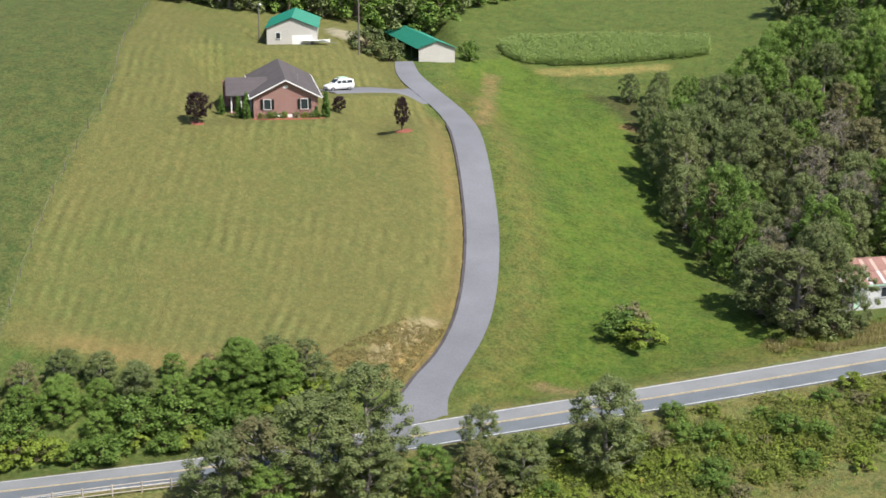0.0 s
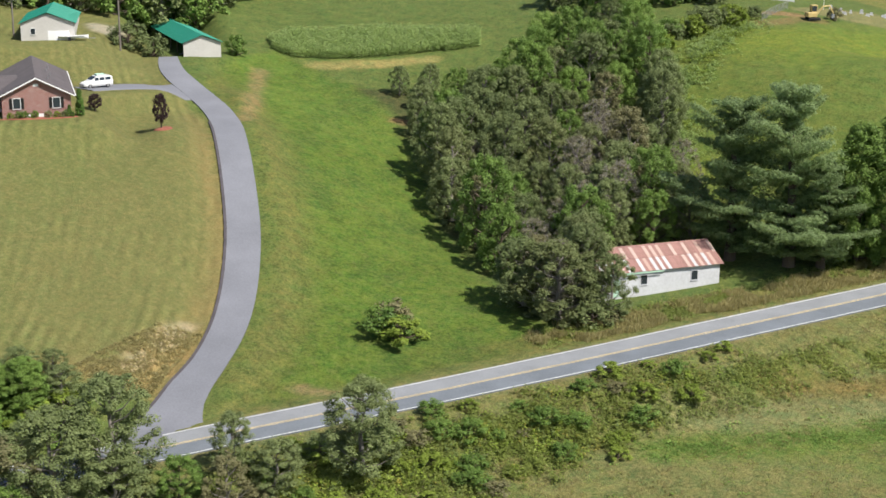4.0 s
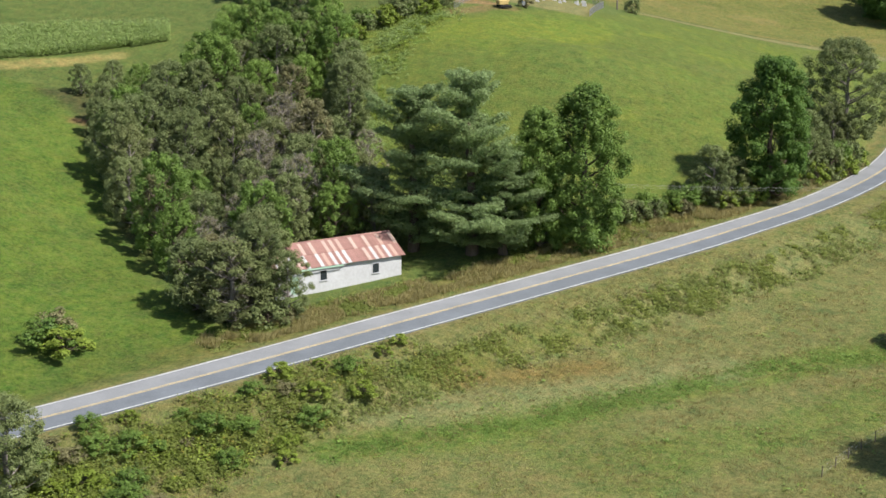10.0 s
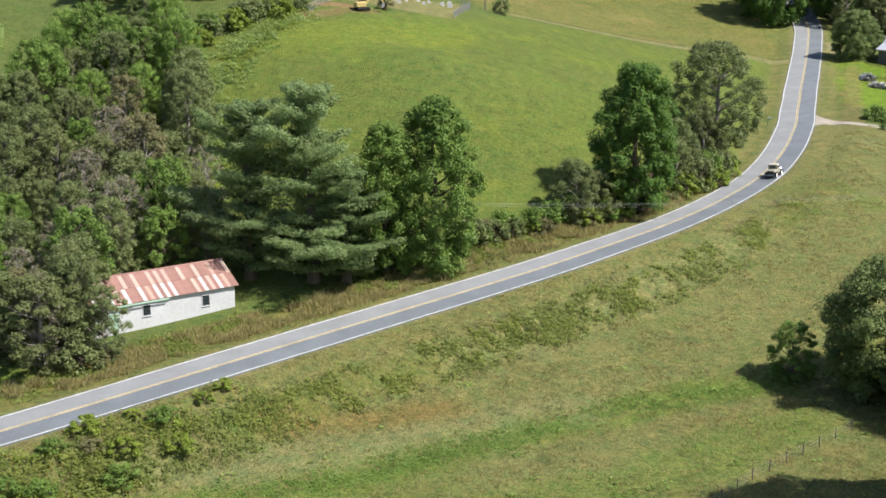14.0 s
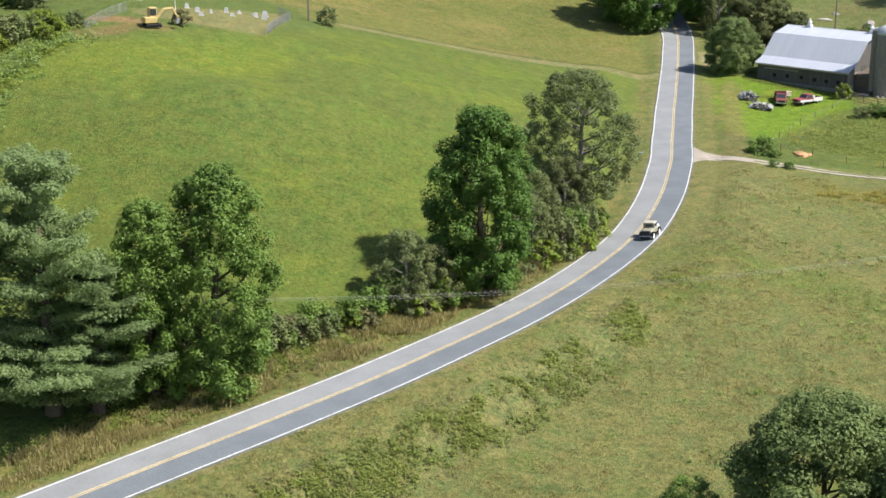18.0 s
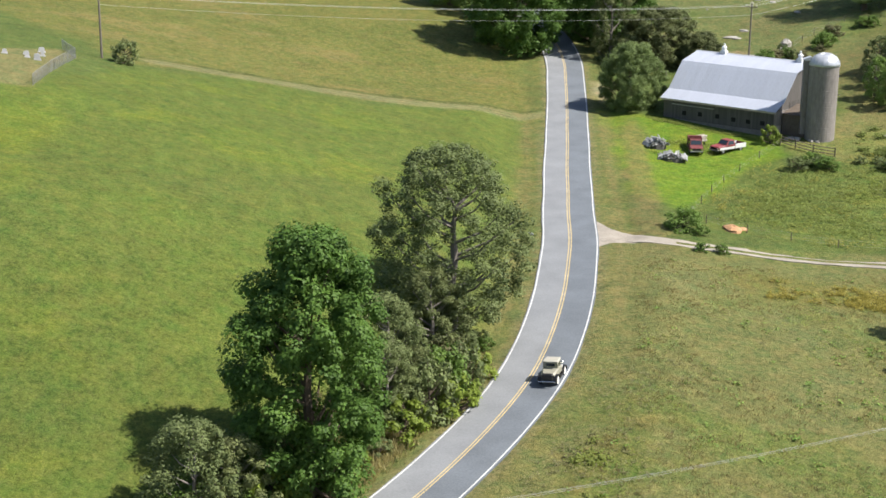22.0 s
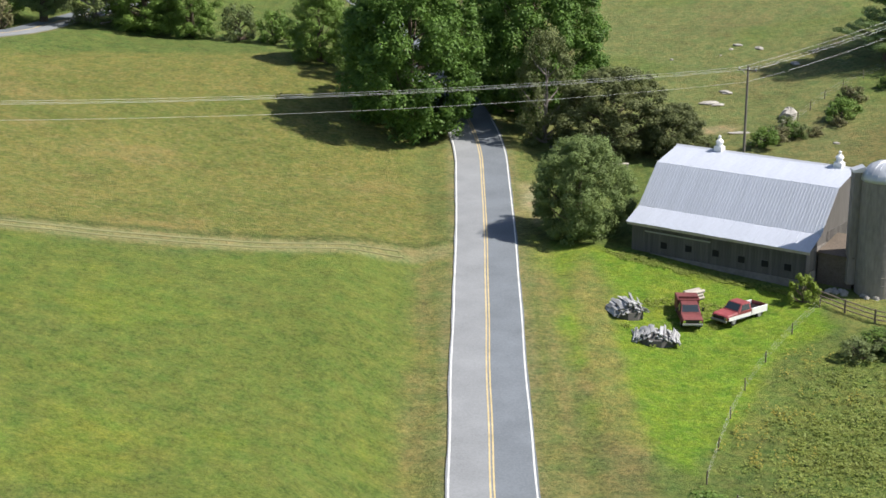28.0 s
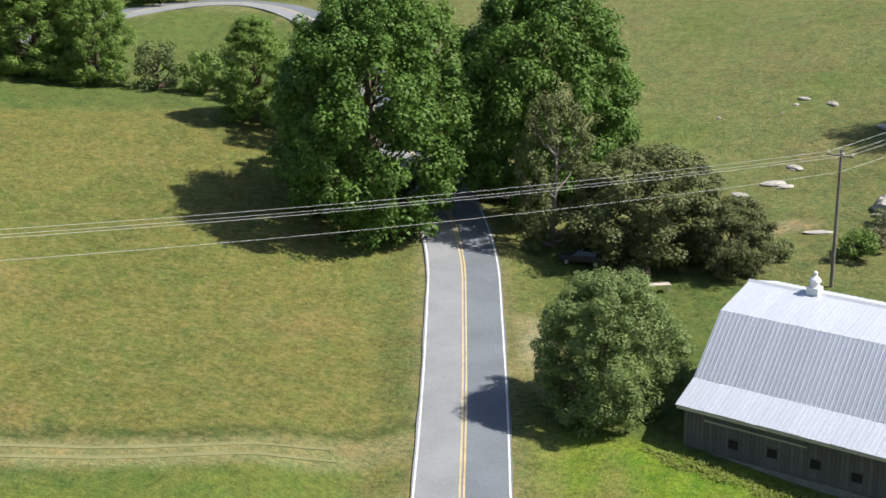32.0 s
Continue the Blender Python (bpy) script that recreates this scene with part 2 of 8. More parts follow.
def ground_material():
    m = bpy.data.materials.new("meadow_ground")
    m.use_nodes = True
    t = m.node_tree
    b = t.nodes["Principled BSDF"]
    b.inputs["Roughness"].default_value, b.inputs["Specular IOR Level"].default_value = 0.9, 0.15
    co = t.nodes.new("ShaderNodeTexCoord")
    cover, mow = t.nodes.new("ShaderNodeAttribute"), t.nodes.new("ShaderNodeAttribute")
    cover.attribute_name, mow.attribute_name = "cover", "mow"

    def cloud(scale, detail, rough=0.6):
        n = t.nodes.new("ShaderNodeTexNoise")
        n.inputs["Scale"].default_value, n.inputs["Detail"].default_value, n.inputs["Roughness"].default_value = scale, detail, rough
        t.links.new(co.outputs["Object"], n.inputs["Vector"])
        return n

    def math2(op, x, y, z=None):
        k = t.nodes.new("ShaderNodeMath")
        k.operation = op
        for i, q in enumerate((x, y, z)):
            if q is None:
                continue
            if isinstance(q, (int, float)):
                k.inputs[i].default_value = q
            else:
                t.links.new(q, k.inputs[i])
        return k.outputs[0]
    fine, mid, wide, tiny = cloud(2.2, 6, 0.75), cloud(0.5, 4), cloud(0.09, 3), cloud(7.0, 4, 0.7)
    tone = math2("MULTIPLY_ADD", fine.outputs[0], 2.2, math2("MULTIPLY", mid.outputs[0], 1.0))
    tone = math2("MULTIPLY_ADD", tiny.outputs[0], 2.2, tone)
    tone = math2("MULTIPLY_ADD", wide.outputs[0], 0.35, tone)
    tone = math2("MAXIMUM", math2("ADD", tone, -2.875), -0.75)
    rough_part = t.nodes.new("ShaderNodeAttribute")
    rough_part.attribute_name = "rough"
    tone = math2("MULTIPLY_ADD", tone, rough_part.outputs["Fac"], 1.0)
    # mowing lines: the attribute "mow" counts the passes, "cut" how clear they are
    cut = t.nodes.new("ShaderNodeAttribute")
    cut.attribute_name = "cut"
    wave = math2("SINE", math2("MULTIPLY_ADD", mow.outputs["Fac"], 6.2832, math2("MULTIPLY", mid.outputs[0], 0.7)), 0)
    streak = t.nodes.new("ShaderNodeMapRange")
    streak.inputs[1].default_value, streak.inputs[2].default_value = 0.40, 0.66
    t.links.new(cloud(0.22, 5, 0.65).outputs[0], streak.inputs[0])
    fade = t.nodes.new("ShaderNodeMapRange")
    fade.inputs[1].default_value, fade.inputs[2].default_value = 0.38, 0.62
    t.links.new(wide.outputs[0], fade.inputs[0])
    wave = math2("MULTIPLY", math2("MULTIPLY", wave, cut.outputs["Fac"]), math2("MULTIPLY", fade.outputs[0], streak.outputs[0]))
    patch = math2("MULTIPLY_ADD", wave, math2("MULTIPLY", mid.outputs[0], 0.36), 1.0)
    tone = math2("MULTIPLY", tone, patch)
    mul = t.nodes.new("ShaderNodeMix")
    mul.data_type, mul.blend_type = "RGBA", "MULTIPLY"
    mul.inputs[0].default_value = 1.0
    t.links.new(cover.outputs["Color"], mul.inputs[6])
    grey = t.nodes.new("ShaderNodeCombineColor")
    for i in range(3):
        t.links.new(tone, grey.inputs[i])
    t.links.new(grey.outputs[0], mul.inputs[7])
    # green and yellowish growth side by side
    hue = t.nodes.new("ShaderNodeMapRange")
    hue.inputs[1].default_value, hue.inputs[2].default_value = 0.36, 0.64
    t.links.new(cloud(0.55, 8, 0.74).outputs[0], hue.inputs[0])
    growth = t.nodes.new("ShaderNodeMix")
    growth.data_type = "RGBA"
    growth.inputs[6].default_value, growth.inputs[7].default_value = (0.68, 0.92, 0.76, 1), (1.30, 1.09, 1.02, 1)
    t.links.new(hue.outputs[0], growth.inputs[0])
    tinted = t.nodes.new("ShaderNodeMix")
    tinted.data_type, tinted.blend_type = "RGBA", "MULTIPLY"
    t.links.new(rough_part.outputs["Fac"], tinted.inputs[0])
    t.links.new(mul.outputs[2], tinted.inputs[6])
    t.links.new(growth.outputs[2], tinted.inputs[7])
    mul = tinted
    # dry blades mixed through the green
    dry = t.nodes.new("ShaderNodeMix")
    dry.data_type = "RGBA"
    dry.inputs[7].default_value = (0.30, 0.25, 0.11, 1)
    speck = t.nodes.new("ShaderNodeMapRange")
    speck.inputs[1].default_value, speck.inputs[2].default_value, speck.inputs[4].default_value = 0.49, 0.72, 0.85
    t.links.new(cloud(1.5, 8, 0.74).outputs[0], speck.inputs[0])
    dryness = t.nodes.new("ShaderNodeAttribute")
    dryness.attribute_name = "dry"
    t.links.new(math2("MULTIPLY", speck.outputs[0], dryness.outputs["Fac"]), dry.inputs[0])
    t.links.new(mul.outputs[2], dry.inputs[6])
    t.links.new(dry.outputs[2], b.inputs["Base Color"])
    bp = t.nodes.new("ShaderNodeBump")
    bp.inputs["Strength"].default_value, bp.inputs["Distance"].default_value = 0.9, 0.3
    t.links.new(fine.outputs[0], bp.inputs["Height"])
    t.links.new(bp.outputs[0], b.inputs["Normal"])
    return m


M_GROUND = ground_material()
M_LANE_OLD = surface("worn_light_asphalt", (0.243, 0.252, 0.264), 0.85, vary=0.2, grain=6, broad=0.3, bump=0.2)
M_LANE = surface("asphalt", (0.160, 0.178, 0.200), 0.8, vary=0.24, grain=6, broad=0.3, bump=0.2)
M_DRIVE = surface("driveway_asphalt", (0.187, 0.192, 0.215), 0.85, vary=0.2, grain=5, broad=0.18, bump=0.2)
M_KERB = surface("dark_asphalt_kerb", (0.085, 0.075, 0.08), 0.9, vary=0.4, grain=5, broad=0.5, bump=0.3)
M_WHITE_LINE = surface("white_road_paint", (0.66, 0.66, 0.65), 0.6, vary=0.3, grain=3, broad=0.6)
M_YELLOW_LINE = surface("yellow_road_paint", (0.56, 0.44, 0.23), 0.6, vary=0.3, grain=3, broad=0.6)
M_GRAVEL = surface("pale_gravel", (0.36, 0.32, 0.27), 0.95, vary=0.35, grain=7, broad=0.5, bump=0.6)
M_RUT = surface("dusty_grass_rut", (0.185, 0.178, 0.083), 0.95, vary=0.25, grain=2.5, broad=0.5, bump=0.5, tint=(0.15, 0.155, 0.066))
M_BARK = surface("bark", (0.13, 0.10, 0.075), 0.95, vary=0.4, grain=9, bump=0.6, stretch=(1, 1, 0.3))
M_TWIG = surface("bare_twigs", (0.30, 0.27, 0.225), 0.95, vary=0.35, grain=3)
M_BARK_GREY = surface("grey_bark", (0.25, 0.22, 0.20), 0.95, vary=0.35, grain=9, bump=0.6, stretch=(1, 1, 0.3))
L_OAK = foliage("dark_green_leaves", (0.05, 0.105, 0.02), (0.165, 0.285, 0.055), 0.30)
L_MAPLE = foliage("green_leaves", (0.07, 0.132, 0.026), (0.22, 0.33, 0.072), 0.29)
L_HEDGE = foliage("fresh_green_leaves", (0.085, 0.165, 0.032), (0.26, 0.38, 0.085), 0.31)
L_OLIVE = foliage("olive_leaves", (0.075, 0.115, 0.036), (0.21, 0.275, 0.095), 0.30)
L_DARK = foliage("dull_dark_leaves", (0.078, 0.094, 0.036), (0.195, 0.22, 0.088), 0.28)
L_LIGHT = foliage("yellow_green_leaves", (0.12, 0.17, 0.022), (0.28, 0.36, 0.06), 0.25)
L_PINE = foliage("blue_green_needles", (0.14, 0.205, 0.085), (0.33, 0.43, 0.19), 0.52)
L_GREY = foliage("grey_green_leaves", (0.085, 0.118, 0.042), (0.235, 0.28, 0.11), 0.26)
L_RUST = foliage("rusty_leaves", (0.115, 0.115, 0.05), (0.25, 0.235, 0.115), 0.25)
L_PURPLE = foliage("dark_purple_leaves", (0.022, 0.013, 0.014), (0.065, 0.036, 0.038), 0.2)
L_WEED = foliage("weed_leaves", (0.19, 0.24, 0.055), (0.35, 0.40, 0.11), 0.55)
L_ROADSIDE = foliage("roadside_weed_leaves", (0.12, 0.16, 0.04), (0.27, 0.32, 0.09), 0.4)
L_GOLD = foliage("golden_weeds", (0.24, 0.22, 0.04), (0.44, 0.38, 0.09), 0.4)
L_STRAW = foliage("straw_grass", (0.26, 0.23, 0.095), (0.44, 0.39, 0.18), 0.5)
L_CORN = foliage("corn_leaves", (0.22, 0.32, 0.105), (0.42, 0.52, 0.20), 0.55)
L_BROWN = foliage("brownish_leaves", (0.095, 0.12, 0.045), (0.235, 0.265, 0.105), 0.28)
# ---- road, driveway and ground ----
def smooth_line(points, step=1.0, rounds=3):
    """A line through the points, cut at even steps, with its corners eased."""
    p = np.array(points, float)
    for _ in range(rounds):
        q = np.empty((2 * len(p), p.shape[1]))
        q[0::2][:-1], q[1::2][:-1] = 0.75 * p[:-1] + 0.25 * p[1:], 0.25 * p[:-1] + 0.75 * p[1:]
        p = np.vstack([p[:1], q[:-2], p[-1:]])
    d = np.r_[0, np.cumsum(np.hypot(*np.diff(p[:, :2], axis=0).T))]
    s = np.linspace(0, d[-1], max(2, int(d[-1] / step)))
    return np.stack([np.interp(s, d, p[:, k]) for k in range(p.shape[1])], 1)


def near_line(x, y, line):
    """Distance to a line, the number of its nearest point, and the side (positive: right of it)."""
    best, idx = np.full(x.shape, 1e9), np.zeros(x.shape, int)
    for a in range(0, len(line), 1):
        d = (x - line[a, 0]) ** 2 + (y - line[a, 1]) ** 2
        hit = d < best
        best[hit], idx[hit] = d[hit], a
    ahead = np.gradient(line[:, :2], axis=0)[idx]
    side = np.sign((x - line[idx, 0]) * ahead[..., 1] - (y - line[idx, 1]) * ahead[..., 0])
    return np.sqrt(best), idx, side


def inside(x, y, outline):
    """Signed distance to an outline: positive within."""
    o = np.array(outline, float)
    d, odd = np.full(np.shape(x), 1e9), np.zeros(np.shape(x), bool)
    for (ax, ay), (bx, by) in zip(o, np.roll(o, -1, axis=0)):
        ex, ey = bx - ax, by - ay
        u = np.clip(((x - ax) * ex + (y - ay) * ey) / (ex * ex + ey * ey), 0, 1)
        d = np.minimum(d, np.hypot(x - ax - u * ex, y - ay - u * ey))
        with np.errstate(divide="ignore", invalid="ignore"):
            odd ^= ((ay > y) != (by > y)) & (x < (bx - ax) * (y - ay) / (by - ay) + ax)
    return np.where(odd, d, -d)


# the road's middle: east, north, height, and rise per metre towards its right side
ROAD = smooth_line([
    (-260.6, -317.4, -13.81, 0.060), (-218.1, -274.9, -14.01, 0.060), (-179.4, -235.7, -15.10, 0.060), (-144.0, -198.9, -16.76, 0.077), (-136.9, -191.8, -16.63, 0.073),
    (-129.2, -184.0, -16.11, 0.066), (-122.0, -176.9, -15.49, 0.055), (-114.8, -169.9, -14.93, 0.037), (-107.2, -162.0, -14.31, 0.011), (-100.7, -154.3, -13.64, -0.012),
    (-94.2, -146.7, -12.82, -0.027), (-86.6, -138.7, -11.83, -0.033), (-79.8, -131.2, -11.08, -0.036), (-73.3, -123.6, -10.32, -0.041), (-66.1, -115.4, -9.43, -0.046),
    (-59.5, -107.7, -8.55, -0.049), (-53.4, -99.7, -7.98, -0.050), (-46.9, -90.8, -7.45, -0.051), (-40.8, -83.0, -6.81, -0.049), (-34.5, -75.3, -6.11, -0.046),
    (-27.7, -66.6, -5.33, -0.035), (-22.0, -58.2, -4.65, -0.014), (-16.7, -49.6, -4.19, 0.014), (-12.1, -40.6, -3.69, 0.043), (-7.8, -30.4, -3.04, 0.066),
    (-4.7, -21.0, -2.44, 0.078), (-2.8, -11.2, -1.92, 0.081), (-1.4, -0.3, -1.43, 0.076), (-0.7, 9.7, -1.11, 0.066), (-0.1, 19.7, -0.91, 0.054),
    (-0.1, 30.8, -0.78, 0.041), (0.2, 40.8, -0.28, 0.031), (0.3, 50.8, 0.49, 0.023), (0.7, 61.8, 1.18, 0.017), (0.9, 71.8, 1.84, 0.013),
    (1.2, 81.8, 2.49, 0.010), (1.4, 92.8, 3.20, 0.007), (1.5, 102.9, 4.13, 0.004), (1.6, 112.9, 5.51, 0.001), (0.3, 123.9, 7.49, -0.003),
    (-2.3, 133.6, 9.46, -0.007), (-8.0, 150.0, 11.74, 0.000), (-11.0, 172.0, 13.60, 0.000), (-17.0, 195.0, 16.02, 0.000), (-27.0, 209.0, 17.02, 0.000),
    (-40.0, 205.0, 17.08, 0.000), (-53.0, 182.0, 15.95, 0.000), (-60.0, 160.0, 15.37, 0.000), (-63.0, 147.0, 15.32, 0.000), (-76.0, 134.0, 16.26, 0.000),
    (-110.0, 122.0, 20.08, 0.000), (-160.0, 118.0, 24.68, 0.000),
], rounds=2)
ROAD_HALF = 3.17
DRIVE = smooth_line([(-97.6, -151.2), (-99.6, -148.6), (-101.4, -145.4), (-102.6, -142.0), (-103.2, -139.2), (-103.8, -135.5), (-105.2, -130.4), (-107.2, -125.5), (-110.0, -120.15), (-113.2, -114.8), (-116.7, -109.5),
                     (-121.4, -103.3), (-125.9, -97.6), (-130.9, -91.5), (-137.1, -84.0), (-143.4, -78.0), (-148.6, -74.6), (-154.4, -71.2), (-159.2, -67.9), (-162.8, -64.0), (-165.2, -61.0)])
BRANCH = smooth_line([(-149.3, -73.6), (-152.8, -76.0), (-155.2, -79.2), (-157.2, -84.0), (-158.9, -90.0)])


def eased(z, n=9):
    k = np.hanning(n + 2)[1:-1]
    return np.convolve(np.pad(z, n // 2, mode="edge"), k / k.sum(), "valid")


ROAD_Z, ROAD_BANK = eased(ROAD[:, 2], 15), eased(ROAD[:, 3], 15)
ROAD = ROAD[:, :2]
DRIVE_Z = eased(land(DRIVE[:, 0], DRIVE[:, 1]), 9)
_rd, _ri, _ = near_line(DRIVE[:, 0], DRIVE[:, 1], ROAD)
_k = np.clip((_rd - 2.5) / 9, 0, 1)
DRIVE_Z = DRIVE_Z * _k + (ROAD_Z[_ri] - ROAD_BANK[_ri] * _rd - 0.05) * (1 - _k)


BRANCH_Z = eased(land(BRANCH[:, 0], BRANCH[:, 1]), 7)
_dd, _di, _ = near_line(BRANCH[:, 0], BRANCH[:, 1], DRIVE)
_k = np.clip((_dd - 1.5) / 5, 0, 1)
BRANCH_Z = BRANCH_Z * _k + (DRIVE_Z[_di] - 0.004) * (1 - _k)


def step01(x, a, b):
    u = np.clip((x - a) / (b - a), 0, 1)
    return u * u * (3 - 2 * u)


# levelled ground under the buildings on the hill: corner, height, turn, extent, fading width, rise
PADS = [(-155.3, -110.7, 10.1, 43.5, -5, 11, -3, 27, 7, 0.07), (-179.7, -80.1, 16.8, 38.7, -1, 10, -2, 20, 5, 0.07), (-163.7, -58.7, 12.85, 47.0, -2, 7.4, -1, 35, 5, 0.02)]


def ground_height(x, y):
    """The land with the road bed, its ditches and the driveway's bed cut into it."""
    x, y = np.asarray(x, float), np.asarray(y, float)
    z = land(x, y)
    for bx, by, bz, turn, x0, x1, y0, y1, soft, steep in PADS:
        ca, sa = math.cos(radians(turn)), math.sin(radians(turn))
        u, v = (x - bx) * ca + (y - by) * sa, (y - by) * ca - (x - bx) * sa
        out = np.hypot(np.maximum(np.maximum(x0 - u, u - x1), 0), np.maximum(np.maximum(y0 - v, v - y1), 0))
        w = 1 - step01(out, 0, soft)
        z = z * (1 - w) + (bz + steep * np.maximum(v, 0)) * w
    d, i, side = near_line(x, y, ROAD)
    bed = ROAD_Z[i] + ROAD_BANK[i] * side * np.minimum(d, 5.0) - 0.075 - 0.25 * np.exp(-((d - 6.8) / 1.4) ** 2)
    w = 1 - step01(d, 5.0, 14.0)
    z = z * (1 - w) + bed * w
    d2, j, _ = near_line(x, y, DRIVE)
    w2 = (1 - step01(d2, 3.9, 8.0)) * step01(d, 3.0, 8.0)
    z = z * (1 - w2) + (DRIVE_Z[j] - 0.10) * w2
    d3, k, _ = near_line(x, y, BRANCH)
    w3 = (1 - step01(d3, 6.5, 10.0)) * step01(d2, 2.5, 5.0)
    return z * (1 - w3) + (BRANCH_Z[k] - 0.10) * w3


def axis_steps(a, b, fine, far_a, far_b):
    """Grid lines: fine from a to b, wider and wider out to the far ends."""
    mid = list(np.arange(a, b + 1e-6, fine))
    lo, hi, s = [a], [b], fine
    while lo[-1] > far_a or hi[-1] < far_b:
        s *= 1.25
        if lo[-1] > far_a:
            lo.append(lo[-1] - s)
        if hi[-1] < far_b:
            hi.append(hi[-1] + s)
    return np.array(lo[:0:-1] + mid + hi[1:])


GX, GY = axis_steps(-222, 72, 1.0, -2600, 2600), axis_steps(-190, 172, 1.0, -2600, 3200)
gx, gy = np.meshgrid(GX, GY)
gx, gy = gx.ravel(), gy.ravel()
near = (gx > -230) & (gx < 80) & (gy > -200) & (gy < 215)
gz = np.clip(land(np.clip(gx, -700, 700), np.clip(gy, -600, 900)), -60, 140)
gz[near] = ground_height(gx[near], gy[near])


def lattice(u, v, seed):
    """Smooth noise between random values on a square lattice, -1 to 1."""
    i, j = np.floor(u), np.floor(v)
    p, q = u - i, v - j
    p, q = p * p * (3 - 2 * p), q * q * (3 - 2 * q)

    def corner(a, b):
        h = np.sin(a * 127.1 + b * 311.7 + seed * 74.7) * 43758.5453
        return 2 * (h - np.floor(h)) - 1
    return (corner(i, j) * (1 - p) + corner(i + 1, j) * p) * (1 - q) + (corner(i, j + 1) * (1 - p) + corner(i + 1, j + 1) * p) * q


def wavy(x, y, size, seed=0.0):
    """Uneven noise of patches about twice the size across, about -1 to 1."""
    u, v = np.asarray(x, float) / size * 0.55 + 17.3 * seed, np.asarray(y, float) / size * 0.55 - 9.1 * seed
    u, v = 0.8 * u - 0.6 * v, 0.6 * u + 0.8 * v
    return 1.25 * (0.58 * lattice(u, v, seed) + 0.28 * lattice(u * 2.1 + 3.7, v * 2.1, seed + 1) + 0.14 * lattice(u * 4.3, v * 4.3 + 1.9, seed + 2))


gz = gz + np.where(near, 0.06 * wavy(gx, gy, 2.2) + 0.10 * wavy(gx, gy, 6.0, 3.1), 0) * step01(np.where(near, near_line(gx, gy, ROAD)[0], 9), 4, 8) * step01(np.where(near, near_line(gx, gy, DRIVE)[0], 9), 4, 7) * step01(np.where(near, near_line(gx, gy, BRANCH)[0], 9), 5, 8)

PASTURE_EDGE = [(-215.8, -70.9), (-191.2, -102.0), (-174.4, -119.7), (-165.7, -135.2), (-155.8, -150.8), (-145.0, -165.4)]
LAWN = PASTURE_EDGE + [(-127, -157.5), (-115, -146), (-104, -142), (-107.5, -131), (-111, -121), (-117, -111), (-127, -100), (-137.7, -87), (-150, -77.5), (-165, -60), (-178, -55), (-195, -40), (-222, -40)]
WOOD = [(-137, -45), (-129.5, -48), (-121.6, -57), (-112.7, -66), (-103.5, -82), (-93, -89), (-79, -105.5), (-72, -107), (-66.5, -102), (-75, -97), (-77, -88), (-64, -79), (-70, -66), (-80, -50), (-88, -30),
        (-98, -14), (-106, -8), (-110, -20), (-120, -36)]
HILL = [(-66, -78), (-74, -62), (-84, -46), (-92, -24), (-100, -8), (-90, 0), (-78, 8), (-66, 16), (-60, 30), (-56, 48), (-44, 63), (-29, 65), (-16, 73), (-5, 78), (-5, 30), (-8, -10), (-18, -38), (-30, -55), (-45, -72)]
HAY = [(-5, 79), (-16, 74), (-29, 66.5), (-44, 64), (-58, 50), (-66, 62), (-110, 100), (-70, 128), (-48, 141), (-26, 146), (-8, 132), (-5, 100)]
YARD = [(5.5, 84), (15, 79), (30, 68), (31, 61), (25, 57), (19, 45), (14.5, 33), (9, 38), (7, 55)]
WEEDS = [(25, 57), (36, 59), (60, 62), (70, 24), (30, 21), (15, 27), (14.5, 34), (19, 45)]
FAR_PASTURE = [(8, 118), (28, 108), (45, 100), (75, 105), (140, 190), (60, 320), (-15, 300), (0, 160)]
MEADOW = [(-97, -141), (-101, -135), (-107, -119), (-116, -104.5), (-128, -90), (-140, -78), (-152, -68), (-160, -50), (-158, -40), (-137, -45), (-121.6, -57), (-103, -82), (-79, -105.5), (-69, -108), (-84, -128)]
CORN = [(-163, -34.6), (-161, -27.7), (-149, -16.6), (-131.5, -10.3), (-127.9, -17.7), (-136.4, -24.5), (-146.4, -33.9), (-153.6, -39.8), (-158.7, -38.9)]

cover = np.tile(np.array([0.105, 0.150, 0.042]), (len(gx), 1))
rough_edge = 1.4 * wavy(gx, gy, 3.0, 0.7) + 0.7 * wavy(gx, gy, 1.1, 5.0)


def lay(mask, color):
    cover[:] = cover * (1 - mask[:, None]) + np.array(color) * mask[:, None]


def zone(outline, soft=2.5, rough=1.0):
    return step01(inside(gx, gy, outline) + rough * rough_edge, -soft / 2, soft / 2)


road_d, road_i, road_side = near_line(gx, gy, ROAD)
drive_d, drive_i, drive_side = near_line(gx, gy, DRIVE)
lay(np.ones(len(gx)), (0.110, 0.150, 0.045))
lower = (road_side > 0) & (gy < 20)
lay(lower * 1.0, (0.190, 0.200, 0.080))
lay(lower * step01(wavy(gx, gy, 9, 2.0) + 0.5 * wavy(gx, gy, 3), 0.15, 0.8) * 0.8, (0.155, 0.195, 0.055))
lay(lower * step01(wavy(gx * 0.6 + gy * 0.8, gx * -0.25 + gy * 0.2, 5, 4.0), 0.2, 0.8) * 0.45, (0.22, 0.205, 0.085))
lay(zone([(-270, -20), *PASTURE_EDGE[::1], (-150, -190), (-270, -230)], 2.0, 0.6), (0.102, 0.128, 0.048))
lay(zone(LAWN, 1.6, 0.4), (0.172, 0.172, 0.066))
lawn = zone(LAWN, 3.0, 0.5)
lay(lawn * step01(wavy(gx, gy, 11, 1.2) + 0.4 * wavy(gx, gy, 4, 2.2), 0.0, 0.9) * 0.55, (0.128, 0.165, 0.052))
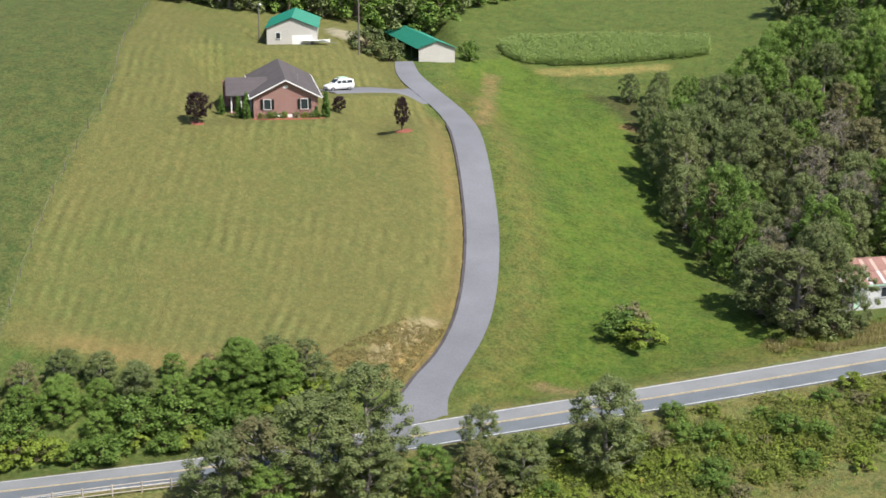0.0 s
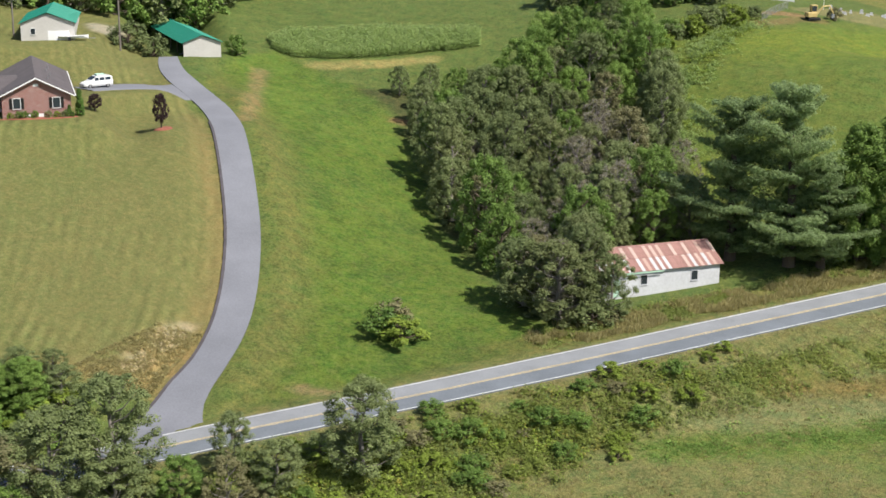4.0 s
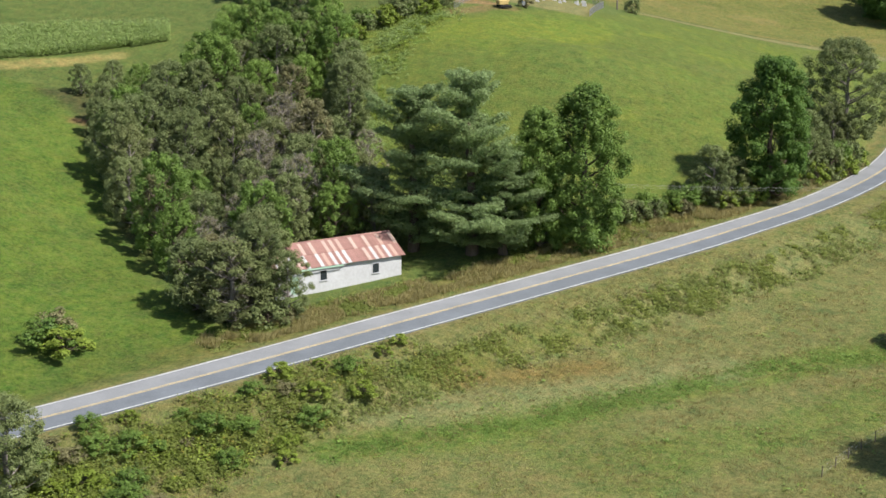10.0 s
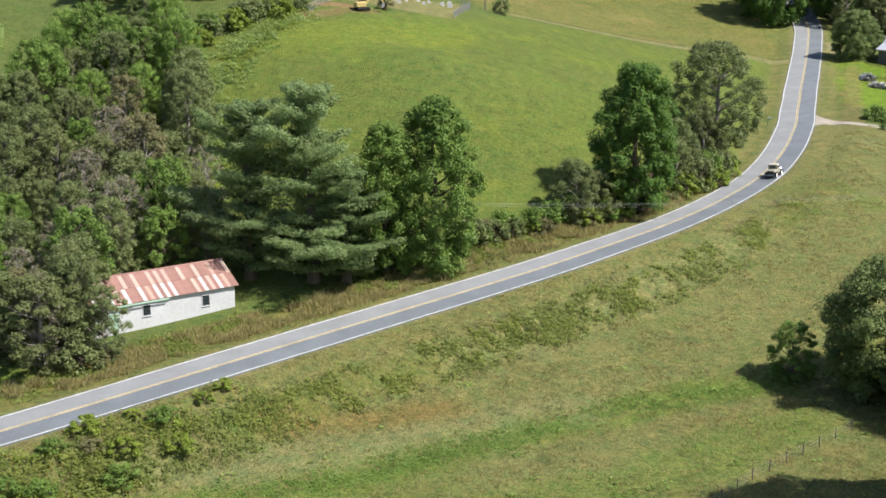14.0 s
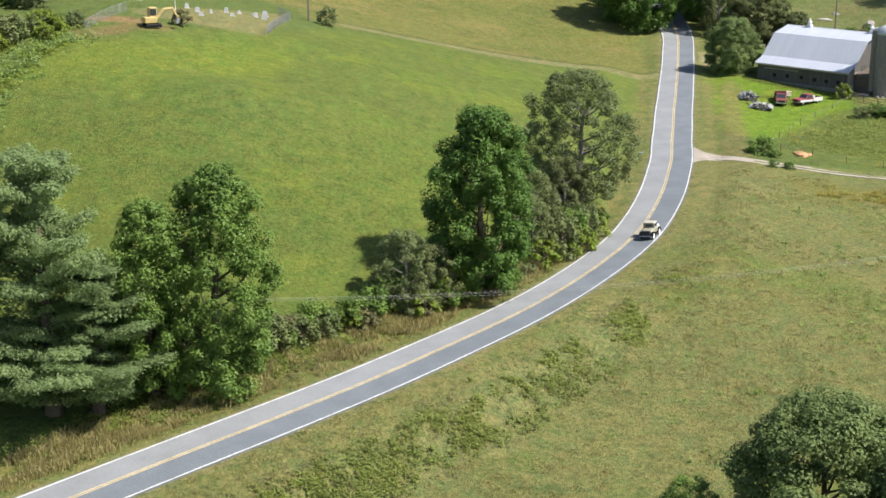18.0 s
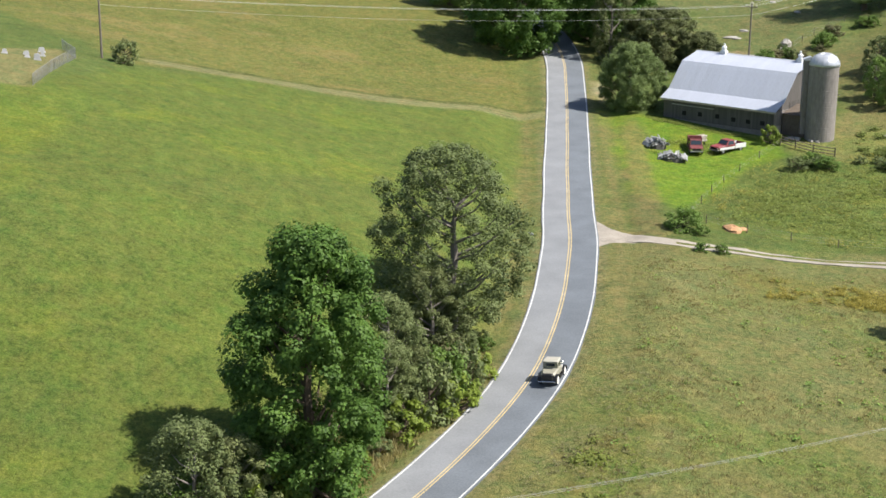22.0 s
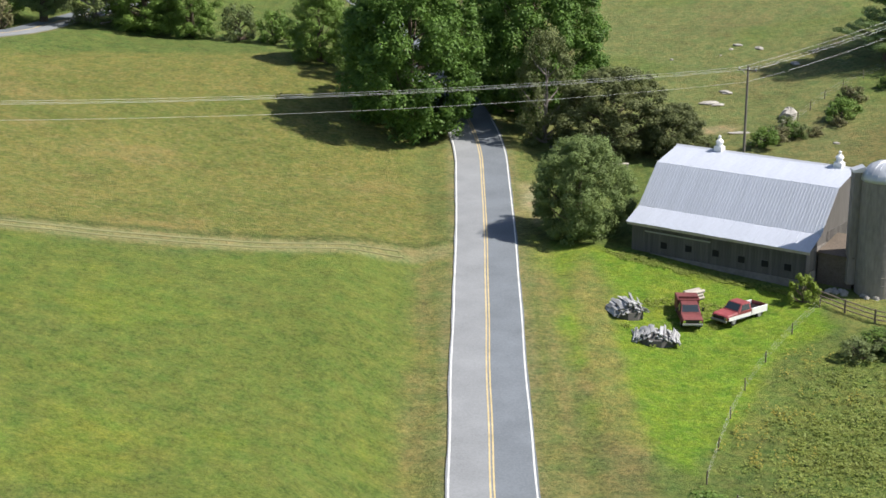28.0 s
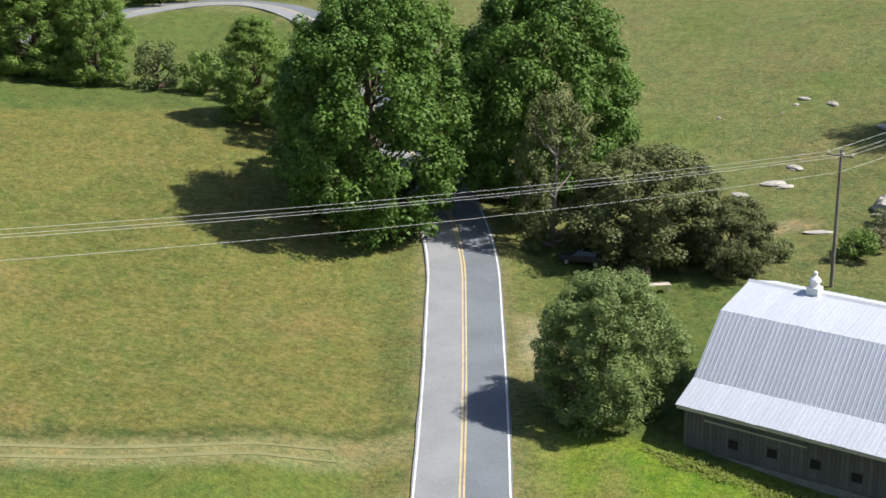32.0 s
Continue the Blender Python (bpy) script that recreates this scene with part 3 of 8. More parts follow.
lay(lawn * (1 - step01(inside(gx, gy, LAWN), 1, 5)) * step01(gx, -150, -135) * 0.8, (0.27, 0.205, 0.09))
lay(zone(MEADOW, 3.0), (0.120, 0.185, 0.034))
meadow = zone(MEADOW, 4.0)
lay(meadow * step01(wavy(gx, gy, 7, 8.2), 0.1, 0.8) * 0.5, (0.135, 0.185, 0.045))
lay(meadow * step01(wavy(gx * 0.8 + gy * 0.6, (gy * 0.8 - gx * 0.6) * 0.5, 3.2, 5.3) + 0.5 * wavy(gx, gy, 1.5, 2.1), 0.15, 0.8) * 0.6, (0.085, 0.140, 0.034))
lay(meadow * step01(wavy(gx, gy, 5, 4.9), 0.2, 0.7) * 0.5, (0.150, 0.225, 0.045))
lay(meadow * (1 - step01(drive_d, 5, 12)) * 0.65, (0.190, 0.175, 0.07))
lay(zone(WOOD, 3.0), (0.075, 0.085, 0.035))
lay(zone(HILL, 4.0), (0.135, 0.175, 0.042))
hill = zone(HILL, 5.0)
lay(hill * step01(wavy(gx, gy, 8, 3.3) + 0.5 * wavy(gx, gy, 2.5, 1), 0.05, 0.9) * 0.6, (0.150, 0.205, 0.040))
lay(hill * step01(gy, -30, 15) * (1 - step01(gy, 45, 70)) * step01(wavy(gx, gy, 6, 6.1), 0.0, 0.9) * 0.35, (0.155, 0.16, 0.06))
lay(zone(HAY, 4.0), (0.185, 0.192, 0.058))
hay = zone(HAY, 5.0)
lay(hay * step01(wavy(gx, gy, 6, 9.3) + 0.5 * wavy(gx, gy, 2.2, 1), 0.0, 0.8) * 0.8, (0.142, 0.170, 0.046))
lay(hay * step01(inside(gx, gy, HAY), 0, 1) * step01(wavy(gx * 0.5, gy, 5, 4.4) + 0.4 * wavy(gx, gy, 1.8, 3.3), 0.15, 0.75) * 0.7, (0.25, 0.212, 0.085))
lay(zone(FAR_PASTURE, 8.0), (0.165, 0.185, 0.075))
lay(zone(FAR_PASTURE, 8.0) * step01(wavy(gx, gy, 9, 4.1), 0.1, 0.7) * 0.6, (0.19, 0.175, 0.085))
lay(zone(FAR_PASTURE, 8.0) * step01(wavy(gx, gy, 7, 6.3), 0.2, 0.7) * 0.6, (0.12, 0.175, 0.045))
weedy = zone(WEEDS, 4.0, 1.4)
lay(weedy, (0.128, 0.165, 0.044))
lay(weedy * step01(wavy(gx, gy, 5.5, 2.3) + 0.5 * wavy(gx, gy, 2.0, 7.1), 0.1, 0.7) * 0.75, (0.185, 0.205, 0.045))
lay(weedy * step01(wavy(gx, gy, 4.0, 8.4) + 0.6 * wavy(gx, gy, 1.6, 3.1), 0.25, 0.8) * 0.7, (0.085, 0.112, 0.036))
lay(zone([(15, 9.5), (24, 9.0), (40, 7), (44, -2), (30, -1), (17, 2)], 4.0, 1.6) * 0.6, (0.205, 0.185, 0.048))
lay(zone([(8, 10), (16, 9), (30, -2), (34, -30), (24, -34), (10, -8)], 8.0, 2.0) * step01(wavy(gx, gy, 6, 3.7), -0.1, 0.6) * 0.5, (0.205, 0.225, 0.115))
barnside = zone([(30, 66), (34, 70), (46, 84), (62, 84), (66, 62), (40, 57), (32, 60)], 5.0, 1.4)
lay(barnside * 0.85, (0.200, 0.215, 0.070))
lay(barnside * step01(wavy(gx, gy, 4.5, 5.1), 0.1, 0.7) * 0.6, (0.245, 0.205, 0.105))
lay(zone(YARD, 2.0), (0.150, 0.235, 0.026))
lay(zone(YARD, 3.0) * step01(wavy(gx, gy, 4, 1.9), 0.1, 0.8) * 0.6, (0.195, 0.225, 0.030))
verge = (1 - step01(road_d + 0.6 * rough_edge, 5.5, 8.5)) * (gy < 125)
lay(verge * 0.6 * step01(gy, -170, -140), (0.196, 0.197, 0.075))
lay((1 - step01(np.abs(road_d - 5.6) + 0.25 * rough_edge, 0.2, 0.9)) * step01(gy, -20, 0) * (1 - step01(gy, 75, 85)) * 0.5, (0.235, 0.195, 0.095))
lay((1 - step01(road_d + 0.2 * rough_edge, 3.4, 4.3)) * 0.6, (0.25, 0.22, 0.13))
lay((1 - step01(np.abs(road_d - 9.5) + 0.6 * rough_edge, 0.8, 2.6)) * (road_side > 0) * step01(gy, 5, 25) * (1 - step01(gy, 70, 85)) * 0.6, (0.24, 0.185, 0.095))
for sx_, sy_, rx_, ry_, c_ in [(-109, -137, 4.5, 6.5, (0.30, 0.22, 0.10)), (-102.4, -28.6, 2.2, 4.0, (0.30, 0.17, 0.10)), (-124.5, -53, 2.2, 1.2, (0.32, 0.19, 0.11)),
                            (-79, 10, 6, 2.2, (0.30, 0.19, 0.11)), (-22.5, -43.5, 5.0, 1.2, (0.34, 0.23, 0.14)), (7.2, 96, 2.0, 7.5, (0.36, 0.31, 0.22)), (-3.6, 79.6, 1.4, 1.4, (0.36, 0.30, 0.19)), (31, 121, 3, 2, (0.35, 0.28, 0.18)), (-91, -133.5, 4.5, 0.9, (0.32, 0.23, 0.14)),
                             (-64.2, -6.4, 4.5, 1.8, (0.15, 0.14, 0.06)), (-110.8, -133, 1.6, 4.0, (0.44, 0.36, 0.25)), (-110.9, -139.5, 1.6, 2.6, (0.44, 0.36, 0.25))]:
    r2 = ((gx - sx_) / rx_) ** 2 + ((gy - sy_) / ry_) ** 2
    lay((1 - step01(np.sqrt(r2) + 0.28 * wavy(gx, gy, 1.3, sx_) + 0.2 * wavy(gx, gy, 0.7, sy_), 0.5, 1.1)) * 0.9, c_)
def lane_of(points, wide, soft, amount, color, ragged=0.5):
    """A soft-edged band of other growth along a line."""
    d = near_line(gx, gy, smooth_line(points))[0]
    lay((1 - step01(d + ragged * rough_edge, wide, wide + soft)) * amount, color)


upper_bank = (1 - step01(np.abs(road_d - 8.0) + 0.7 * rough_edge, 2.0, 4.0)) * (road_side < 0) * step01(gy, -122, -112) * (1 - step01(gy, -26, -14))
lay(upper_bank * 0.65, (0.185, 0.170, 0.062))
lay((1 - step01(np.abs(road_d - 6.6) + 0.6 * rough_edge, 0.6, 2.2)) * (road_side < 0) * step01(gy, -62, -50) * (1 - step01(gy, -18, -8)) * 0.6, (0.235, 0.165, 0.075))
ditch = (1 - step01(np.abs(road_d - 10.6) + 0.9 * rough_edge, 1.4, 3.6)) * (road_side > 0) * step01(gy, -150, -140) * (1 - step01(gy, -34, -14))
lay(ditch * 0.8, (0.150, 0.175, 0.050))
lay(ditch * step01(wavy(gx, gy, 2.4, 6.6), 0.0, 0.6) * 0.7, (0.12, 0.175, 0.036))
lay(ditch * step01(wavy(gx, gy, 3.0, 2.9), 0.25, 0.7) * 0.6, (0.19, 0.155, 0.06))
lane_of([(-54, -127), (-40, -119.4), (-27, -107.5), (-9.4, -92.4), (-1, -88)], 1.4, 3.0, 0.75, (0.135, 0.205, 0.040))
lane_of([(-22, -121), (-9, -110), (2, -96)], 1.6, 4.0, 0.6, (0.14, 0.205, 0.045), 0.9)
lane_of([(-57, -121), (-45, -115.5), (-33, -108), (-20, -98)], 1.6, 3.5, 0.6, (0.235, 0.250, 0.125), 0.8)
lane_of([(-48, -110.5), (-40, -106.5), (-32.6, -101.6)], 0.7, 2.8, 0.75, (0.22, 0.165, 0.06), 0.8)
lane_of([(-34, -92), (-22, -78), (-12, -62), (-4, -46)], 1.0, 3.6, 0.5, (0.245, 0.250, 0.130), 1.0)
lane_of([(-153.6, -51), (-148, -60), (-143, -68.3), (-136.4, -80.5)], 0.5, 1.5, 0.8, (0.29, 0.22, 0.115), 0.4)
lane_of([(-149, -40.5), (-141, -33), (-133.5, -26.5)], 0.9, 1.6, 0.8, (0.31, 0.26, 0.11), 0.5)
lay(zone([(-84, -14), (-80, 0), (-68, 6), (-58, 15), (-54, 10), (-56, -4), (-66, -20)], 6.0, 1.6) * 0.55, (0.175, 0.23, 0.036))
lane_of([(-86, -3), (-79, 4), (-72.5, 8.6)], 1.0, 1.4, 0.9, (0.27, 0.175, 0.10), 0.5)
lay(zone([(40, 104), (48, 112), (60, 130), (75, 140), (85, 120), (70, 85), (48, 75)], 6.0, 1.5) * 0.7, (0.165, 0.15, 0.065))
lay(hill * step01(wavy(gx, gy, 5.5, 7.7) + 0.6 * wavy(gx, gy, 2.0, 3.0), 0.25, 0.9) * 0.55, (0.185, 0.225, 0.036))
lay(hill * step01(wavy(gx, gy, 13, 1.7), 0.1, 0.8) * 0.5, (0.115, 0.165, 0.044))
lay(zone([(-182.6, -61), (-180.5, -53), (-175.6, -59.6), (-177, -66)], 1.5, 0.3) * 0.9, (0.38, 0.34, 0.29))
lay(zone([(-60.8, 20), (-69, 15.5), (-79, 16), (-80, 20), (-73, 34), (-66, 50), (-63, 45)], 1.0, 0.2) * 0.85, (0.23, 0.21, 0.105))
track_line = smooth_line([(-2.6, 80.2), (-9.7, 77.0), (-18.3, 73.6), (-26.3, 70.9), (-33.9, 68.4), (-45, 64), (-56, 58)])
track_d = near_line(gx, gy, track_line)[0]
lay((1 - step01(track_d + 0.15 * rough_edge, 1.5, 2.5)) * 0.9, (0.255, 0.245, 0.125))
lay((1 - step01(np.abs(track_d - 2.6) + 0.3 * rough_edge, 0.3, 1.1)) * 0.85 * (gy > np.interp(gx, track_line[::-1, 0], track_line[::-1, 1])), (0.085, 0.115, 0.035))
wood_d = inside(gx, gy, WOOD)

for mask, f in ((hay, 0.86), (hill, 0.95), (lower * (1 - lawn), 0.90), (meadow, 0.86), (zone(FAR_PASTURE, 8.0), 0.95)):
    cover *= (1 - mask * (1 - f))[:, None]
edge_d = np.maximum(near_line(gx, gy, smooth_line(PASTURE_EDGE))[0], 0.1)
mow = np.where(lawn > 0.1, (48.0 * drive_d / (drive_d + edge_d) + 1.1 * wavy(gx, gy, 13, 0.4)) / 1.6, np.where(hay > 0.2, (gx + 0.2 * gy) / 4.0, (0.94 * gx + 0.34 * gy) / 3.5))
cut = np.clip(lawn * 1.6 + 0.5 * hill + 0.1, 0, 1.6) * near
nxg, nyg = len(GX), len(GY)
cells = np.arange(nxg * nyg).reshape(nyg, nxg)
quads = np.stack([cells[:-1, :-1], cells[:-1, 1:], cells[1:, 1:], cells[1:, :-1]], -1).reshape(-1, 4)
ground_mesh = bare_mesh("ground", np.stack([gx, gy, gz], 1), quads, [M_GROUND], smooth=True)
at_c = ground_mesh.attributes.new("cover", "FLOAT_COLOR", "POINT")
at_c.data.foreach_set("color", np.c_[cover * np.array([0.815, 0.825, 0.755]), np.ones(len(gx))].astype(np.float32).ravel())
dry = np.clip(0.30 + 0.5 * hay + 0.35 * lower * (road_d < 60) + 0.2 * lawn - 0.1 * hill, 0, 1)
for key, val in (("mow", mow), ("cut", cut), ("dry", dry), ("rough", np.clip(0.85 - 0.45 * lawn - 0.05 * hay - 0.1 * hill, 0.3, 1.2))):
    at_f = ground_mesh.attributes.new(key, "FLOAT", "POINT")
    at_f.data.foreach_set("value", val.astype(np.float32))
tagged(new("ground", ground_mesh), "rolling grassland with mown lawn, meadow and pasture", "ground", kind="structure")


GZ = gz.reshape(nyg, nxg)


def ground_at(x, y):
    """Height of the built ground sheet, between its grid lines."""
    x, y = np.asarray(x, float), np.asarray(y, float)
    i, j = np.clip(np.searchsorted(GX, x) - 1, 0, nxg - 2), np.clip(np.searchsorted(GY, y) - 1, 0, nyg - 2)
    u, v = (x - GX[i]) / (GX[i + 1] - GX[i]), (y - GY[j]) / (GY[j + 1] - GY[j])
    return (GZ[j, i] * (1 - u) + GZ[j, i + 1] * u) * (1 - v) + (GZ[j + 1, i] * (1 - u) + GZ[j + 1, i + 1] * u) * v


def ribbon(line, z, a, b, lift, thick=0.12, bank=0.0):
    """A strip between the offsets a and b (right of the line), with its edges turned down."""
    ahead = np.gradient(line[:, :2], axis=0)
    ahead /= np.linalg.norm(ahead, axis=1)[:, None]
    right = np.stack([ahead[:, 1], -ahead[:, 0]], 1)
    a, b = np.broadcast_to(a, len(line)), np.broadcast_to(b, len(line))
    L, R = line[:, :2] + right * a[:, None], line[:, :2] + right * b[:, None]
    n = len(line)
    zl, zr = z + lift + bank * a, z + lift + bank * b
    v = np.vstack([np.c_[L, zl - thick], np.c_[L, zl], np.c_[R, zr], np.c_[R, zr - thick]])
    f = [(k * n + i, (k + 1) * n + i, (k + 1) * n + i + 1, k * n + i + 1) for k in range(3) for i in range(n - 1)]
    return v, np.array(f)[:, ::-1]


road = thing("road", "two-lane asphalt country road with painted lines", "road", kind="structure")


def strip(name, line, z, a, b, lift, material, parent, label="", thick=0.12, bank=0.0):
    v, f = ribbon(line, z, a, b, lift, thick, bank)
    return part(name, bare_mesh(name, v, f, [material], smooth=False), material, parent, label)


edge_wob = 0.02 * np.sin(np.arange(len(ROAD)) * 0.9) + 0.025 * np.sin(np.arange(len(ROAD)) * 0.37)
strip("lane", ROAD, ROAD_Z, -ROAD_HALF - edge_wob, 0.0, 0.04, M_LANE_OLD, road, "worn pale grey asphalt lane", bank=ROAD_BANK)
strip("lane", ROAD, ROAD_Z, 0.0, ROAD_HALF + edge_wob, 0.04, M_LANE, road, "darker grey asphalt lane", bank=ROAD_BANK)
for off in (-0.19, 0.07):
    strip("centre_line", ROAD, ROAD_Z, off, off + 0.12, 0.046, M_YELLOW_LINE, road, "yellow centre line", 0.01, ROAD_BANK)
near_road = np.arange(len(ROAD)) < int(np.argmax(ROAD[:, 1] > 123))
for off in (-3.05, 2.92):
    strip("edge_line", ROAD[near_road], ROAD_Z[near_road], off, off + 0.13, 0.046, M_WHITE_LINE, road, "white edge line", 0.01, ROAD_BANK[near_road])
drive_w = np.interp(np.arange(len(DRIVE)), [0, 3, 6, 10, 18, len(DRIVE) - 14, len(DRIVE)], [5.6, 4.6, 3.4, 2.6, 2.1, 2.2, 1.5])
drive = thing("driveway", "long curved grey asphalt driveway up the hill", "driveway", kind="structure")
strip("paving", DRIVE, DRIVE_Z, -drive_w, drive_w, 0.07, M_DRIVE, drive)
kerb_end = int(np.argmin(np.hypot(DRIVE[:, 0] + 139.5, DRIVE[:, 1] + 84)))
strip("kerb", DRIVE[6:kerb_end], DRIVE_Z[6:kerb_end], -drive_w[6:kerb_end] - 0.36, -drive_w[6:kerb_end] + 0.006, 0.12, M_KERB, drive, "dark rolled asphalt kerb", 0.2)
spur_w = np.interp(np.arange(len(BRANCH)), [0, 5, 10, len(BRANCH)], [3.8, 4.4, 4.0, 3.0])
spur_way = np.gradient(BRANCH, axis=0)
spur_way /= np.linalg.norm(spur_way, axis=1)[:, None]
spur_right = np.stack([spur_way[:, 1], -spur_way[:, 0]], 1)
spur_xy = BRANCH[None] + spur_right[None] * (np.linspace(-1, 1, 11)[:, None] * spur_w[None])[..., None]
spur_z = ground_at(spur_xy[..., 0], spur_xy[..., 1]) + 0.13
spur_z[[0, -1]] -= 0.25
n_spur = len(BRANCH)
spur_cells = np.array([(k * n_spur + i, k * n_spur + i + 1, (k + 1) * n_spur + i + 1, (k + 1) * n_spur + i) for k in range(10) for i in range(n_spur - 1)])
part("parking_spur", bare_mesh("parking_spur", np.concatenate([spur_xy, spur_z[..., None]], -1).reshape(-1, 3), spur_cells, [M_DRIVE], smooth=True), M_DRIVE, drive)
GRAVEL = smooth_line([(6.2, 20.2), (9.2, 18.95), (13.2, 18.3), (17.7, 17.7), (24.3, 16.6), (34.0, 15.9), (60, 14.4), (110, 10)])
GRAVEL_Z = ground_at(GRAVEL[:, 0], GRAVEL[:, 1])
farm_track = thing("farm_track", "two-rut pale gravel farm track with a grass strip", "track", kind="structure")
rut_wob = 0.09 * np.sin(np.arange(len(GRAVEL)) * 0.8) + 0.07 * np.sin(np.arange(len(GRAVEL)) * 1.9)
strip("wheel_rut", GRAVEL, GRAVEL_Z, -1.32 + rut_wob, -0.38 - 0.6 * rut_wob, 0.03, M_GRAVEL, farm_track, thick=0.2)
strip("wheel_rut", GRAVEL, GRAVEL_Z, 0.42 - 0.7 * rut_wob, 1.30 + rut_wob, 0.03, M_GRAVEL, farm_track, thick=0.2)
# the gravel fan where the track meets the road
fan_x = np.linspace(2.3, 11.5, 24)
fan_hi = eased(np.interp(fan_x, [2.3, 3.2, 3.9, 4.9, 7.1, 9.7, 11.5], [29.4, 27.9, 25.7, 23.6, 21.7, 20.1, 19.2]), 3) + 0.10 * np.sin(fan_x * 5.1)
fan_lo = eased(np.interp(fan_x, [2.3, 3.0, 4.0, 5.9, 9.0, 11.5], [15.2, 16.1, 17.5, 18.3, 17.8, 18.0]), 3) + 0.10 * np.sin(fan_x * 4.3 + 1.0)
fan_row = np.linspace(0, 1, 15)[:, None]
fan_y = fan_lo[None] * (1 - fan_row) + fan_hi[None] * fan_row
fan_xx = np.broadcast_to(fan_x[None], fan_y.shape)
fan_z = ground_at(fan_xx, fan_y) + 0.045
fan_z[[0, -1]] -= 0.12
fan_cells = np.array([(k * 24 + q, k * 24 + q + 1, (k + 1) * 24 + q + 1, (k + 1) * 24 + q) for k in range(14) for q in range(23)])
part("track_mouth", bare_mesh("track_mouth", np.stack([fan_xx, fan_y, fan_z], -1).reshape(-1, 3), fan_cells, [M_GRAVEL], smooth=True), M_GRAVEL, farm_track, "flared pale gravel mouth")
field_track = thing("field_track", "faint two-rut dirt track across the hay field", "track", kind="structure")
rut_line = track_line[5:]
rut_way = np.gradient(rut_line, axis=0)
rut_way /= np.linalg.norm(rut_way, axis=1)[:, None]
for off in (-0.68, 0.68):
    rut_x, rut_y = rut_line[:, 0] + rut_way[:, 1] * off, rut_line[:, 1] - rut_way[:, 0] * off
    strip("wheel_rut", rut_line, ground_at(rut_x, rut_y), off - 0.27, off + 0.27, 0.02, M_RUT, field_track, thick=0.1)
# ---- trees ----
rng = np.random.default_rng(7)


def leaf_quads(centres, radii, count, size, flat=1.0, long=1.0, r=None):
    """Leaf clumps: small leaves spread over balls, facing roughly outwards and up."""
    r = r or rng
    c = np.repeat(np.asarray(centres, float), count, axis=0)
    rad = np.repeat(np.asarray(radii, float), count)
    n = len(c)
    d = r.normal(size=(n, 3))
    d /= np.linalg.norm(d, axis=1)[:, None]
    p = c + d * (rad * r.uniform(0.55, 1.08, n))[:, None] * np.array([1, 1, flat])
    face = d * 0.8 + np.array([0, 0, 0.55]) + r.normal(size=(n, 3)) * 0.26
    face /= np.linalg.norm(face, axis=1)[:, None]
    side = np.cross(face, r.normal(size=(n, 3)))
    side /= np.linalg.norm(side, axis=1)[:, None]
    up = np.cross(face, side)
    s = (size * r.uniform(0.6, 1.35, n))[:, None]
    q = np.stack([p - side * s * long - up * s * 0.5, p + up * s * 1.1 - side * s * 0.1, p + side * s * long - up * s * 0.45], 1)
    return q.reshape(-1, 3)


def quad_mesh(name, points, material, corners=4):
    return bare_mesh(name, points, np.arange(len(points)).reshape(-1, corners), [material])


